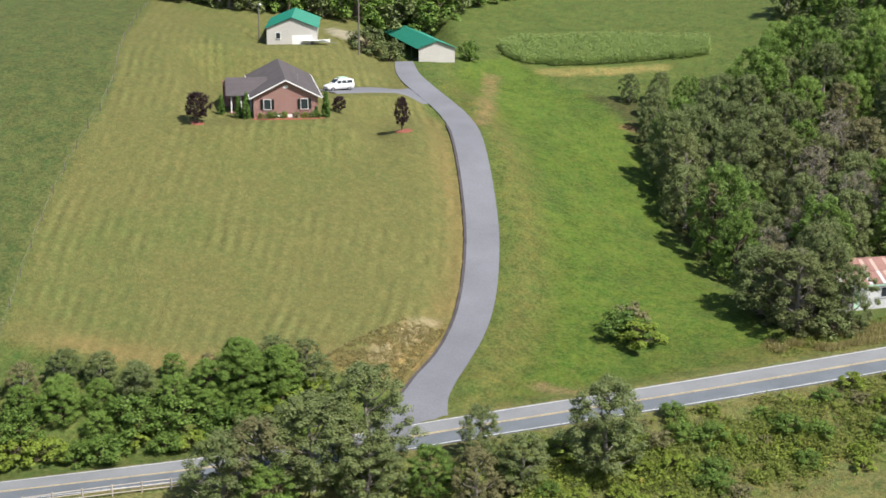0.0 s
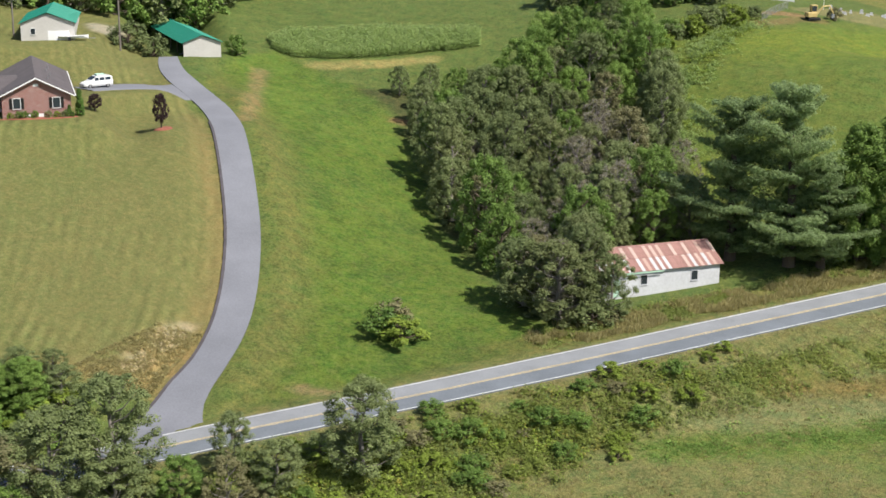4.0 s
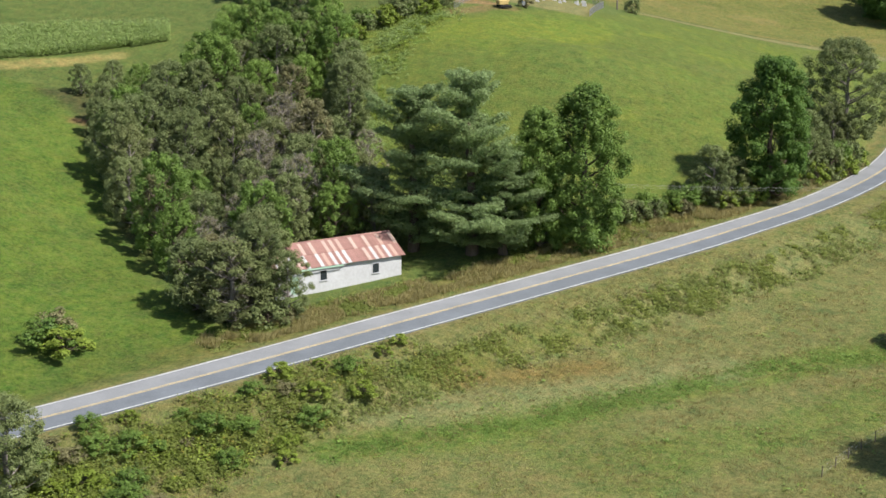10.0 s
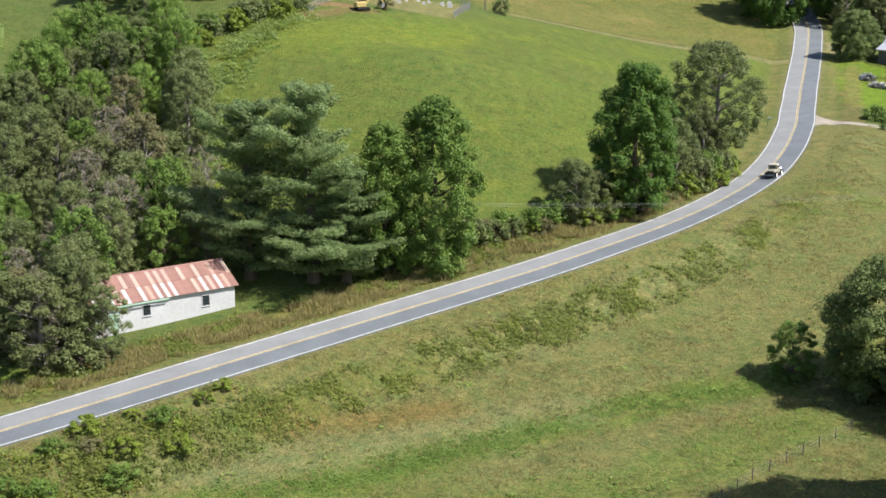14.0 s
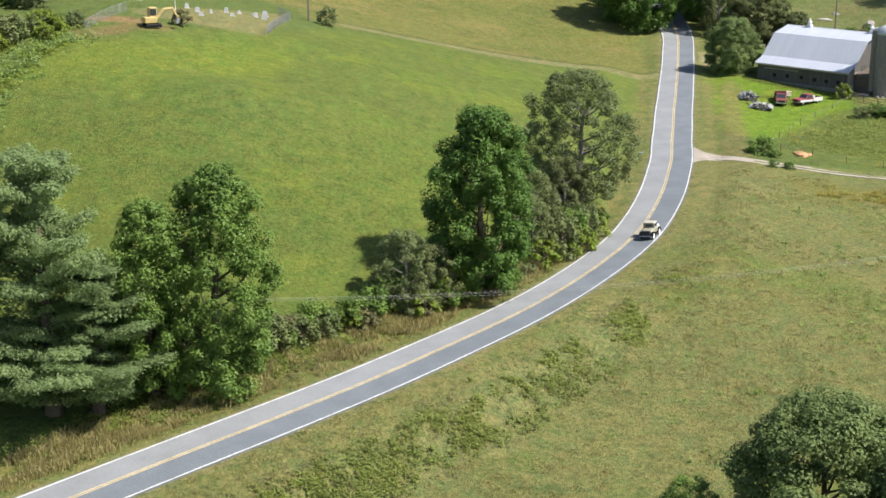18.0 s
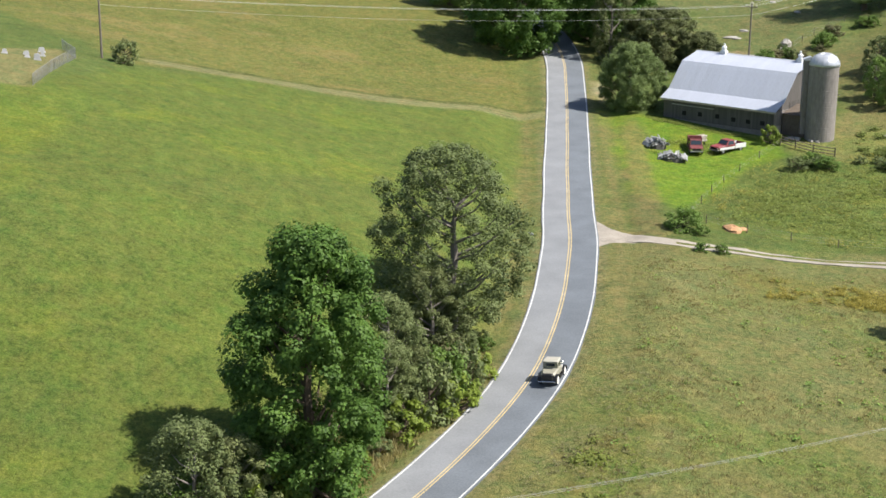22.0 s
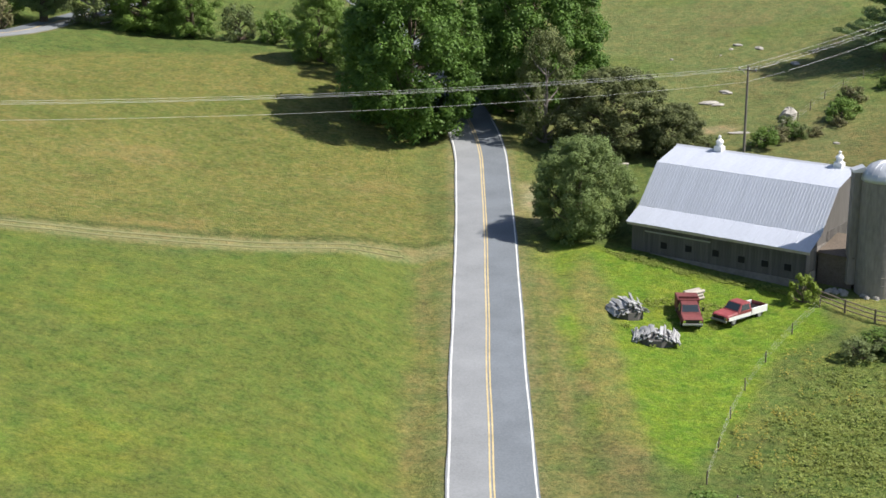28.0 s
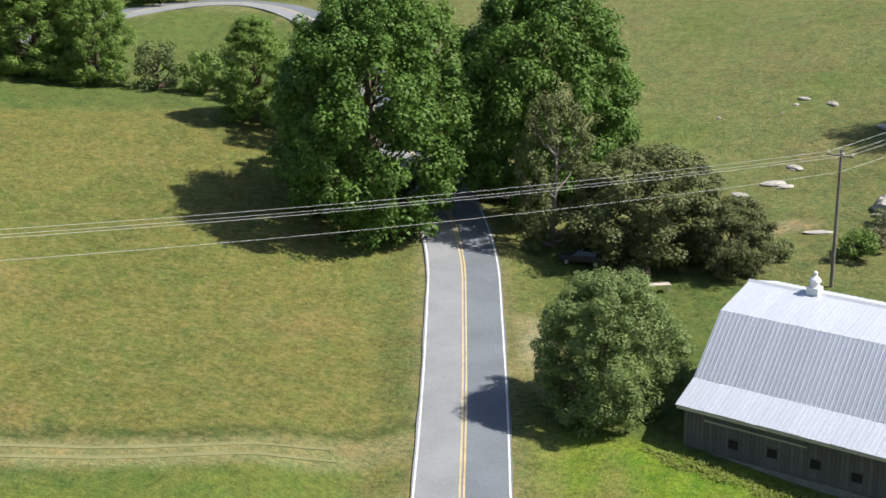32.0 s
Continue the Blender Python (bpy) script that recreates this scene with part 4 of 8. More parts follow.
def make_tree(name, label, h, r, seed, leaves, bark=None, kind="round", clumps=90, per=34, leaf=0.20, bare=0.16, lean=0.3, clump=0.17, category="tree", twigs=0):
    """A tree at the origin: a trunk with limbs, and a crown of leaf clumps round the limbs' ends."""
    q = np.random.default_rng(seed)
    ob = thing(name, label, category)
    wood = Shape()
    bend = [(0, 0, -0.4)]
    for k in range(1, 7):
        s = k / 6
        bend.append((q.normal() * lean * s, q.normal() * lean * s, h * 0.82 * s))
    base = 0.022 * h + 0.05
    wood.tube(bend, [base * 1.25, base, base * 0.85, base * 0.7, base * 0.5, base * 0.32, base * 0.12], 7)
    pts = np.array(bend)

    def on_trunk(z):
        return np.array([np.interp(z, pts[:, 2], pts[:, k]) for k in range(3)])
    cs, rs = [], []
    if kind == "pine":
        levels = int(h / 1.45)
        for k in range(levels):
            z = h * min(1.0, bare + (1 - bare) * (k + q.uniform(-0.3, 0.3)) / (levels - 1)) * 0.985
            s = (z / h - bare) / (1 - bare)
            reach = r * (1 - s) ** 0.62 * (0.75 + 0.3 * math.sin(min(s * 3.2 + 0.55, 1.571))) * (0.82 + 0.25 * math.sin(k * 2.3)) + 0.5
            turn = q.uniform(0, 6.28)
            arms = 6 if s < 0.75 else 5
            for a in range(arms):
                if q.uniform() < 0.12 and s < 0.8:
                    continue
                ang, ln = turn + a * 6.28 / arms + q.normal() * 0.3, reach * q.uniform(0.28, 1.22) * (1 + 0.22 * math.sin(2 * (a * 6.28 / arms) + seed))
                out = np.array([math.cos(ang), math.sin(ang), q.uniform(-0.06, 0.42) + 0.6 * s])
                across = np.array([-math.sin(ang), math.cos(ang), 0.0])
                root = on_trunk(min(h * 0.97, max(0.4, z + q.normal() * 0.55)))
                tip = root + out * ln
                wood.tube([root, (root + tip) / 2 + [0, 0, -0.05 * ln], tip], [0.08, 0.05, 0.02], 4)
                m = max(3, int(ln / 0.42))
                for b in range(m):
                    f = (b + 1.4) / (m + 0.4)
                    fan = 0.34 * ln * (1 - 0.55 * f) * min(1.0, 2.2 * f)
                    for side in (-1, -0.35, 0.35, 1):
                        cs.append(root + (tip - root) * f + across * fan * side * q.uniform(0.6, 1.15) + np.array([0, 0, -0.10 * fan * abs(side) + q.normal() * 0.10]))
                        rs.append(q.uniform(0.42, 0.78) * min(1.0, 0.45 + ln / 4))
        crown = leaf_quads(cs, rs, per, leaf, 0.8, 0.42, q)
    else:
        each = 3
        boughs = max(8, clumps // each)
        for k in range(boughs):
            s = (k + q.uniform(0, 1)) / boughs
            if kind == "round":
                wide = math.sin(math.pi * min(0.96, 0.17 + 0.79 * s)) ** 0.62
            elif kind == "cone":
                wide = (1 - s) ** 0.65 * min(1, 0.55 + 3 * s)
            elif kind == "oval":
                wide = math.sin(math.pi * (0.20 + 0.76 * s)) ** 0.7
            else:
                wide = (0.5 + 0.5 * s) * math.sqrt(max(0.05, 1 - s ** 3))
            ang = k * 2.39996 + q.normal() * 0.22
            uneven = 1 + 0.09 * math.sin(3 * ang + seed) + 0.07 * math.sin(5 * ang + 2.1 * seed + 4 * s)
            bough = r * clump * q.uniform(0.85, 1.4)
            rad = max(0.0, r * wide * uneven * (q.uniform(0.74, 1.0) if k % 6 else q.uniform(0.2, 0.7)) - 0.3 * bough)
            z = min(h * (bare + (1 - bare) * s), h - 0.6 * bough)
            c = on_trunk(min(z, h * 0.8)) * np.array([1, 1, 0]) + np.array([math.cos(ang) * rad, math.sin(ang) * rad, max(z, 0.5 * bough)])
            for _ in range(each):
                d = q.normal(size=3) + np.array([math.cos(ang) * 0.5, math.sin(ang) * 0.5, 0.3])
                d /= np.linalg.norm(d)
                cs.append(c + d * bough * np.array([0.78, 0.78, 0.66]))
                rs.append(bough * q.uniform(0.55, 0.95) + 0.06)
        for c in cs[:: max(1, len(cs) // 26)]:
            root = on_trunk(max(h * bare * 0.8, c[2] - 0.7 * math.hypot(c[0], c[1])) * 0.9)
            mid = root * 0.45 + c * 0.55 + np.array([0, 0, -0.04 * h])
            wood.tube([root, mid, c], [base * 0.36, base * 0.22, 0.02], 5)
        crown = leaf_quads(cs, rs, per, leaf, 0.85, 1.0, q)
    if twigs:
        tw = Shape()
        for c, cr in zip(cs, rs):
            for _ in range(twigs):
                d = q.normal(size=3)
                d[2] = abs(d[2])
                d /= np.linalg.norm(d)
                tw.tube([c - d * cr * 0.7, c + d * cr * 1.1], [0.03, 0.012], 3)
        part("bare_branchwork", tw, M_TWIG, ob, "bare grey branchwork")
    part("trunk", wood, bark or M_BARK, ob)
    part("crown", quad_mesh("crown", crown, leaves, 3), leaves, ob)
    return ob


AWAY = pose(0, 0, -400)
FIRST = {}


def plant(proto, x, y, h=1.0, wide=None, turn=None, label="", group="", sink=0.0):
    """A copy of a model tree on the ground, h times as tall and wide times as broad."""
    wide = wide or h
    m = Matrix.Translation((x, y, float(ground_at(x, y)) - sink)) @ Matrix.Rotation(turn if turn is not None else rng.uniform(0, 6.28), 4, "Z")
    grow = Matrix.Diagonal((wide, wide, h, 1))
    if proto.name not in FIRST:
        FIRST[proto.name] = proto
        proto.matrix_world = m @ grow
        ob = proto
    else:
        ob = copy_thing(proto, m)
        ob.scale = (wide, wide, h)
    return tagged(ob, label, group=group)
# ---- model trees and shrubs ----
T_PINE = make_tree("pine_tree", "tall white pine with layered blue-green boughs", 25, 8.0, 3, L_PINE, kind="pine", per=30, leaf=0.17, bare=0.05)
T_OAK = make_tree("oak_tree", "dense dark green broadleaf tree beside the road", 19, 5.6, 11, L_OAK, kind="oval", clumps=430, per=170, leaf=0.13, bare=0.07, clump=0.18)
T_MAPLE = make_tree("maple_tree", "full green broadleaf tree in late summer leaf", 19, 5.6, 5, L_MAPLE, kind="oval", clumps=390, per=140, leaf=0.13, bare=0.02, clump=0.18)
T_BIG = make_tree("shade_tree", "huge spreading shade tree over the road", 20, 8.6, 21, L_OAK, kind="round", clumps=640, per=130, leaf=0.165, bare=0.03, clump=0.15)
T_GREY = make_tree("walnut_tree", "airy grey-green tree with open crown", 17, 5.6, 8, L_GREY, M_BARK_GREY, kind="round", clumps=320, per=84, leaf=0.13, bare=0.10, clump=0.155)
T_WALNUT = make_tree("walnut_tree", "airy grey-green roadside tree with open crown", 17, 5.8, 9, L_GREY, M_BARK_GREY, kind="round", clumps=660, per=82, leaf=0.09, bare=0.10, clump=0.115)
T_RUST = make_tree("wild_cherry_tree", "half-bare rusty brown tree at the wood's edge", 13, 4.2, 13, L_RUST, M_BARK_GREY, kind="oval", clumps=170, per=54, leaf=0.135, bare=0.05, clump=0.17)
T_SCRUB = make_tree("scrub_tree", "scrubby grey-green tree in the thicket", 12, 4.6, 17, L_GREY, M_BARK_GREY, kind="round", clumps=200, per=90, leaf=0.125, bare=0.0, clump=0.17)
T_BROAD = make_tree("broadleaf_tree", "green broadleaf tree in the thicket", 13, 4.8, 23, L_MAPLE, kind="round", clumps=200, per=90, leaf=0.13, bare=0.0, clump=0.17)
T_BROWN = make_tree("hickory_tree", "brownish-green tree turning in the wood", 12.5, 4.4, 19, L_BROWN, M_BARK_GREY, kind="round", clumps=190, per=86, leaf=0.122, bare=0.0, clump=0.17)
T_BARE = make_tree("dying_tree", "nearly bare grey tree with few leaves", 13, 4.0, 27, L_RUST, M_BARK_GREY, kind="oval", clumps=170, per=11, leaf=0.13, bare=0.06, clump=0.17, twigs=9)
T_FAR = make_tree("broadleaf_tree", "green broadleaf tree of the far woods", 13, 4.8, 24, L_MAPLE, kind="round", clumps=120, per=36, leaf=0.27, bare=0.0, clump=0.21)
T_FAR_GREY = make_tree("scrub_tree", "grey-green tree of the far woods", 12, 4.6, 18, L_GREY, M_BARK_GREY, kind="round", clumps=120, per=36, leaf=0.26, bare=0.0, clump=0.21)
T_APPLE = make_tree("apple_tree", "rounded olive-green tree beside the barn", 10, 5.2, 29, L_OLIVE, kind="round", clumps=420, per=190, leaf=0.088, bare=0.0, clump=0.15)
T_DARK = make_tree("crab_apple_tree", "low spreading dull dark tree behind the barn", 10, 5.2, 30, L_DARK, kind="round", clumps=330, per=120, leaf=0.115, bare=0.0, clump=0.155)
T_HEDGE = make_tree("broadleaf_tree", "fresh green young tree in the roadside hedge", 13, 4.8, 33, L_HEDGE, kind="round", clumps=200, per=160, leaf=0.095, bare=0.0, clump=0.18)
S_GREEN = make_tree("shrub", "leafy green roadside shrub", 3.0, 1.9, 31, L_MAPLE, kind="round", clumps=50, per=54, leaf=0.115, bare=0.03, clump=0.26, category="shrub", lean=0.1)
S_LIGHT = make_tree("shrub", "leafy yellow-green roadside shrub", 2.6, 1.8, 37, L_LIGHT, kind="round", clumps=46, per=54, leaf=0.115, bare=0.03, clump=0.26, category="shrub", lean=0.1)
S_GREY = make_tree("shrub", "dusty grey-green roadside shrub", 3.0, 1.9, 41, L_GREY, kind="round", clumps=46, per=50, leaf=0.11, bare=0.03, clump=0.26, category="shrub", lean=0.1)
S_RUST = make_tree("shrub", "browning shrub with dry leaves", 2.6, 1.8, 43, L_RUST, kind="round", clumps=40, per=46, leaf=0.11, bare=0.03, clump=0.26, category="shrub", lean=0.1)
T_PLUM = make_tree("purple_plum_tree", "small round purple-leaved tree on the lawn", 4.4, 1.75, 47, L_PURPLE, kind="round", clumps=170, per=46, leaf=0.075, bare=0.24, clump=0.17, lean=0.05)
S_CEDAR = make_tree("evergreen", "clipped columnar evergreen by the house", 3.3, 0.62, 53, L_OAK, kind="cone", clumps=170, per=46, leaf=0.06, bare=0.0, clump=0.2, category="shrub", lean=0.02)

# ---- single trees ----
plant(T_PINE, -54.8, -76.6, 1.06, 1.22, 0.4)
plant(T_PINE, -62.4, -77.4, 0.96, 1.12, 2.0)
plant(T_PINE, -50.8, -76.0, 0.62, 0.95, 3.3)
plant(T_MAPLE, -47.2, -72.0, 0.93, 0.76, 1.0)
plant(T_MAPLE, -41.7, -69.9, 1.08, 1.0, 2.5)
plant(T_OAK, -20.9, -42.3, 1.04, 1.0, 0.0)
plant(T_WALNUT, -11.9, -12.8, 1.0, 1.24, 1.2)
plant(T_BROWN, -13.4, -19.6, 0.66, 0.72, 2.0, label="brownish shrubby tree beside the road")
plant(T_SCRUB, -16.6, -25.6, 0.62, 0.66, 0.9)
plant(T_SCRUB, -12.2, -16.4, 0.5, 0.62, 2.2)
for x, y, p, h, w in [(-11.0, -27.2, S_LIGHT, 1.2, 1.1), (-10.6, -23.8, S_GREY, 1.5, 1.1), (-12.4, -25.4, S_GREEN, 1.6, 1.2), (-9.8, -20.4, S_LIGHT, 1.1, 1.0), (-11.8, -21.6, S_RUST, 1.6, 1.1), (-13.0, -29.0, S_GREY, 1.7, 1.2), (-14.8, -31.6, S_LIGHT, 1.2, 1.1)]:
    plant(p, x, y, h, w, group="shrubs under the roadside trees")
plant(T_SCRUB, -27.6, -49.0, 0.66, 0.72, 0.3)
plant(T_BROWN, -25.4, -47.4, 0.52, 0.6, 1.3, label="brownish shrubby tree beside the road")
plant(T_SCRUB, -16.4, -30.5, 0.55, 0.55, 2.8)
plant(T_BROWN, -14.4, -27.0, 0.42, 0.5, 1.8)

plant(T_BIG, -6.8, 119.5, 1.05, 1.02, 0.5)
plant(T_MAPLE, -19.8, 142.5, 0.56, 0.72, 0.5)
plant(T_BIG, 9.0, 126.0, 1.05, 0.95, 2.2)
for x, y, h, w in [(-10.5, 128.5, 0.9, 0.85), (-13.0, 137.0, 0.85, 0.9), (-1.5, 146.5, 1.0, 1.0), (5.5, 138.0, 0.95, 0.9)]:
    plant(T_BROAD, x, y, h, w, label="green broadleaf tree crowding the road's bend")
plant(T_BROWN, 9.5, 116.5, 1.06, 0.82, 1.1)
plant(T_DARK, 17.6, 114.0, 0.98, 1.3, 0.4)
plant(T_DARK, 24.5, 111.5, 0.62, 0.75, 1.4)
plant(T_APPLE, 10.8, 85.0, 0.97, 0.98, 0.9)
for x, y, p, h, w in [(-62, 160, T_PINE, 0.7, 0.9), (-54, 159, T_SCRUB, 1.1, 1.2), (-46.5, 158, T_MAPLE, 0.75, 0.95), (-39.5, 157, T_MAPLE, 0.62, 0.7), (-70, 163, T_BROAD, 1.1, 1.1), (-44, 166, T_BROAD, 1.2, 1.2),
                      (57.5, 139, T_PINE, 0.72, 0.85), (66, 143, T_PINE, 0.8, 0.9), (74, 138, T_PINE, 0.8, 0.9),
                      (58, 98, T_SCRUB, 0.85, 0.8), (64, 90, T_BROAD, 0.8, 0.8), (55, 90, T_SCRUB, 0.6, 0.7), (70, 100, T_BROAD, 0.9, 0.9), (62, 80, T_SCRUB, 0.6, 0.7), (70, 84, T_BROAD, 0.8, 0.8), (52, 102, T_SCRUB, 0.5, 0.6),
                      (34, -6, T_BROAD, 0.6, 0.55), (33.5, -15.5, T_BROAD, 0.6, 0.55), (0.8, -86.5, T_BROAD, 0.46, 0.55),
                      (10.6, -88.0, T_APPLE, 1.32, 1.4), (20, -94, T_APPLE, 1.5, 1.4), (27, -110, T_MAPLE, 0.85, 1.1)]:
    plant(p, x, y, h, w)
plant(T_BIG, 18.5, -119, 1.35, 1.0, 1.1, label="tall spreading shade tree in the lower field")
plant(T_BIG, 26.5, -117, 1.35, 1.05, 2.6, label="tall spreading shade tree in the lower field")
for x, y, p, h, w in [(-32.5, 156.5, S_GREY, 1.7, 1.4), (-27.2, 155.6, S_GREEN, 1.5, 1.35), (-23, 152, S_GREEN, 1.2, 1.2), (-66, 152, S_RUST, 1.6, 1.0), (12.8, 24.6, S_GREEN, 0.8, 1.05), (14.6, 23.2, S_GREEN, 0.35, 0.5), (14.0, 16.2, S_GREEN, 0.3, 0.42), (16.3, 16.2, S_GREEN, 0.33, 0.4),
                      (-57.6, 49.5, S_GREY, 1.0, 0.95), (-70.8, 12.6, S_RUST, 0.9, 0.8), (-172, -63, S_GREY, 1.35, 1.7), (-168.6, -60.5, S_GREY, 1.2, 1.3), (-159.8, -48.8, S_GREEN, 1.15, 0.95), (29.3, 66.3, S_LIGHT, 0.95, 0.75), (-23.3, -45.5, S_LIGHT, 1.5, 1.3)]:
    plant(p, x, y, h, w)
plant(T_PLUM, -159.0, -118.4, 0.98, 1.0)
plant(T_PLUM, -139.8, -96.0, 1.1, 0.62, label="slim young purple-leaved tree in a red mulch bed")
plant(S_LIGHT, -88.6, -119.2, 1.05, 1.6, label="broad low yellow-green bush in the meadow")
plant(S_GREEN, -90.6, -118.6, 1.05, 1.4, label="broad low green bush in the meadow")
plant(S_RUST, -90.6, -116.8, 1.2, 1.3, label="broad low browning bush in the meadow")

# ---- hedge above the road, trees below it ----
hedge_rng = np.random.default_rng(3)
hedge_way = np.gradient(ROAD[:, :2], axis=0)
hedge_way /= np.linalg.norm(hedge_way, axis=1)[:, None]
for row, (off, kinds, f) in enumerate(((7.4, [S_GREEN, S_LIGHT, S_GREY, S_GREEN], 0.95), (9.8, [T_HEDGE, T_SCRUB, S_GREEN, S_LIGHT], 0.33), (12.6, [T_HEDGE, T_BROAD, T_SCRUB, T_HEDGE], 0.38), (15.4, [T_SCRUB, T_BROWN, T_HEDGE, T_RUST], 0.33))):
    for i in np.where((ROAD[:, 1] > -215) & (ROAD[:, 1] < -158 + 1.2 * row))[0][:: (3 if row == 0 else 4)]:
        p = kinds[int(hedge_rng.integers(0, 4))]
        g = (f if row == 0 else (f if p.name[:5] != "shrub" else 1.2)) * hedge_rng.uniform(0.62, 0.98)
        if p is T_MAPLE:
            g *= 0.8
        d = off + hedge_rng.normal() * 0.6
        plant(p, ROAD[i, 0] - hedge_way[i, 1] * d, ROAD[i, 1] + hedge_way[i, 0] * d, g, g * 1.45, hedge_rng.uniform(0, 6.28), group="roadside hedge")
plant(T_MAPLE, -117.6, -155.6, 0.36, 0.52, 0.7, label="dense dark green young tree in the roadside hedge", group="roadside hedge")
plant(T_MAPLE, -114.2, -153.2, 0.34, 0.48, 2.7, label="dense dark green young tree in the roadside hedge", group="roadside hedge")
for x, y, p, h, w in [(-96.8, -160, T_GREY, 0.66, 0.8), (-99.6, -165.2, T_GREY, 0.56, 0.86), (-102.8, -169.4, T_RUST, 0.62, 0.95), (-104.6, -172.2, T_SCRUB, 0.6, 0.8), (-88.5, -152.5, T_GREY, 0.36, 0.38), (-78, -146, T_GREY, 0.56, 0.72), (-94.5, -163.0, T_SCRUB, 0.5, 0.7),
                      (-100.6, -170.5, T_BROAD, 0.4, 0.6), (-86, -157, T_RUST, 0.45, 0.55), (-84, -152, T_SCRUB, 0.4, 0.6), (-90.5, -158.5, T_BROAD, 0.36, 0.5)]:
    plant(p, x, y, h, w, group="trees below the road")


def scatter(outline, gap, tries, r):
    """Places within an outline, no two nearer than gap."""
    o = np.array(outline)
    got = []
    for _ in range(tries):
        p = r.uniform(o.min(0), o.max(0))
        if inside(np.array([p[0]]), np.array([p[1]]), outline)[0] > 0.8 and all((p[0] - a) ** 2 + (p[1] - b) ** 2 > gap * gap for a, b in got):
            got.append((float(p[0]), float(p[1])))
    return got


# ---- the wood between meadow and pasture ----
wood_rng = np.random.default_rng(4)
for x, y in scatter(WOOD, 4.6, 2500, wood_rng):
    k = wood_rng.uniform()
    p = T_SCRUB if k < 0.30 else T_BROAD if k < 0.46 else T_BROWN if k < 0.63 else T_BARE if k < 0.77 else T_RUST if k < 0.83 else T_GREY
    if y > -46 and k > 0.5:
        p = T_HEDGE if k > 0.78 else T_BROAD
    f = wood_rng.uniform(0.6, 1.0) * (0.75 if p is T_GREY else 1) * (0.6 if x < -112 or y > -22 else 1.0)
    plant(p, x, y, f, f * 0.95, wood_rng.uniform(0, 6.28), group="trees of the wood")
plant(T_BROWN, -75.0, -105.0, 0.76, 1.15, 0.3, label="dark tangled thicket tree in front of the long shed")
plant(T_GREY, -73.5, -100.8, 0.62, 0.62, 2.3)
plant(T_SCRUB, -80.5, -102.5, 0.7, 0.9, 1.3)
plant(S_GREY, -70.5, -105.3, 0.9, 1.3)
plant(S_RUST, -68.6, -103.6, 0.6, 1.0)
far_rng = np.random.default_rng(9)
for x, y in scatter([(-225, -70), (-200, -68), (-192, -60), (-187, -50), (-186, -38), (-181, -30), (-180, -8), (-180, 8), (-200, 14), (-240, -20)], 5.2, 900, far_rng):
    f = far_rng.uniform(0.75, 1.05)
    plant(T_FAR if far_rng.uniform() < 0.7 else T_FAR_GREY, x, y, f, f * 1.1, far_rng.uniform(0, 6.28), group="trees of the far wood")
for x, y in scatter([(-130, 8), (-112, 2), (-100, 8), (-92, 16), (-96, 26), (-120, 26)], 5.5, 300, far_rng):
    f = far_rng.uniform(0.5, 0.9)
    plant(T_FAR if far_rng.uniform() < 0.5 else T_FAR_GREY, x, y, f, f, far_rng.uniform(0, 6.28), group="trees on the hill's shoulder")
for x, y in scatter([(-120, 190), (-90, 165), (-75, 168), (-40, 190), (-30, 215), (0, 225), (30, 235), (20, 260), (-120, 250)], 8.0, 700, far_rng):
    f = far_rng.uniform(0.8, 1.2)
    plant(T_FAR if far_rng.uniform() < 0.6 else T_FAR_GREY, x, y, f, f * 1.1, far_rng.uniform(0, 6.28), group="trees of the north wood")
for x, y in scatter([(47, 80), (49, 96), (56, 112), (66, 126), (82, 120), (84, 84), (66, 74)], 4.2, 400, far_rng):
    f = far_rng.uniform(0.35, 0.8)
    plant([T_BROAD, T_SCRUB, T_SCRUB][int(far_rng.integers(0, 3))], x, y, f, f * 1.05, far_rng.uniform(0, 6.28), group="trees on the rocky slope")
for k in range(16):
    u = k / 15
    f = far_rng.uniform(0.4, 0.9)
    plant([S_GREEN, S_GREY, S_RUST][k % 3], 33.5 + 24 * u + far_rng.normal() * 2.4, 111 + 21 * u + far_rng.normal() * 2.4, f, f * 1.2, far_rng.uniform(0, 6.28), group="shrubs on the rocky slope")
for k in range(14):
    f = far_rng.uniform(0.35, 0.7)
    plant([S_GREEN, S_GREY, S_RUST][k % 3], 30 + far_rng.uniform(0, 26), 57.5 - far_rng.uniform(0, 5), f * 0.8, f * 1.2, far_rng.uniform(0, 6.28), group="shrubs below the silo")
bank_rng = np.random.default_rng(12)
for k in range(26):
    u = k / 25
    x, y = -42.3 + 18.5 * u + bank_rng.normal() * 0.7, -65.9 + 20.5 * u + bank_rng.normal() * 0.7
    p = [S_GREEN, S_LIGHT, S_GREY, S_RUST][int(bank_rng.integers(0, 4))]
    f = bank_rng.uniform(0.5, 1.05)
    plant(p, x, y, f, f * 1.1, bank_rng.uniform(0, 6.28), group="shrubs on the road bank")
for k in range(22):
    u = k / 21
    x, y = -16.5 + 10.0 * u + bank_rng.normal() * 0.6, -37 + 25 * u + bank_rng.normal() * 0.8
    p = [S_GREEN, S_LIGHT, S_LIGHT, S_GREY][int(bank_rng.integers(0, 4))]
    f = bank_rng.uniform(0.45, 0.9) * (1 - 0.5 * u)
    plant(p, x - 2.4, y, f, f * 1.2, bank_rng.uniform(0, 6.28), group="shrubs on the road bank")
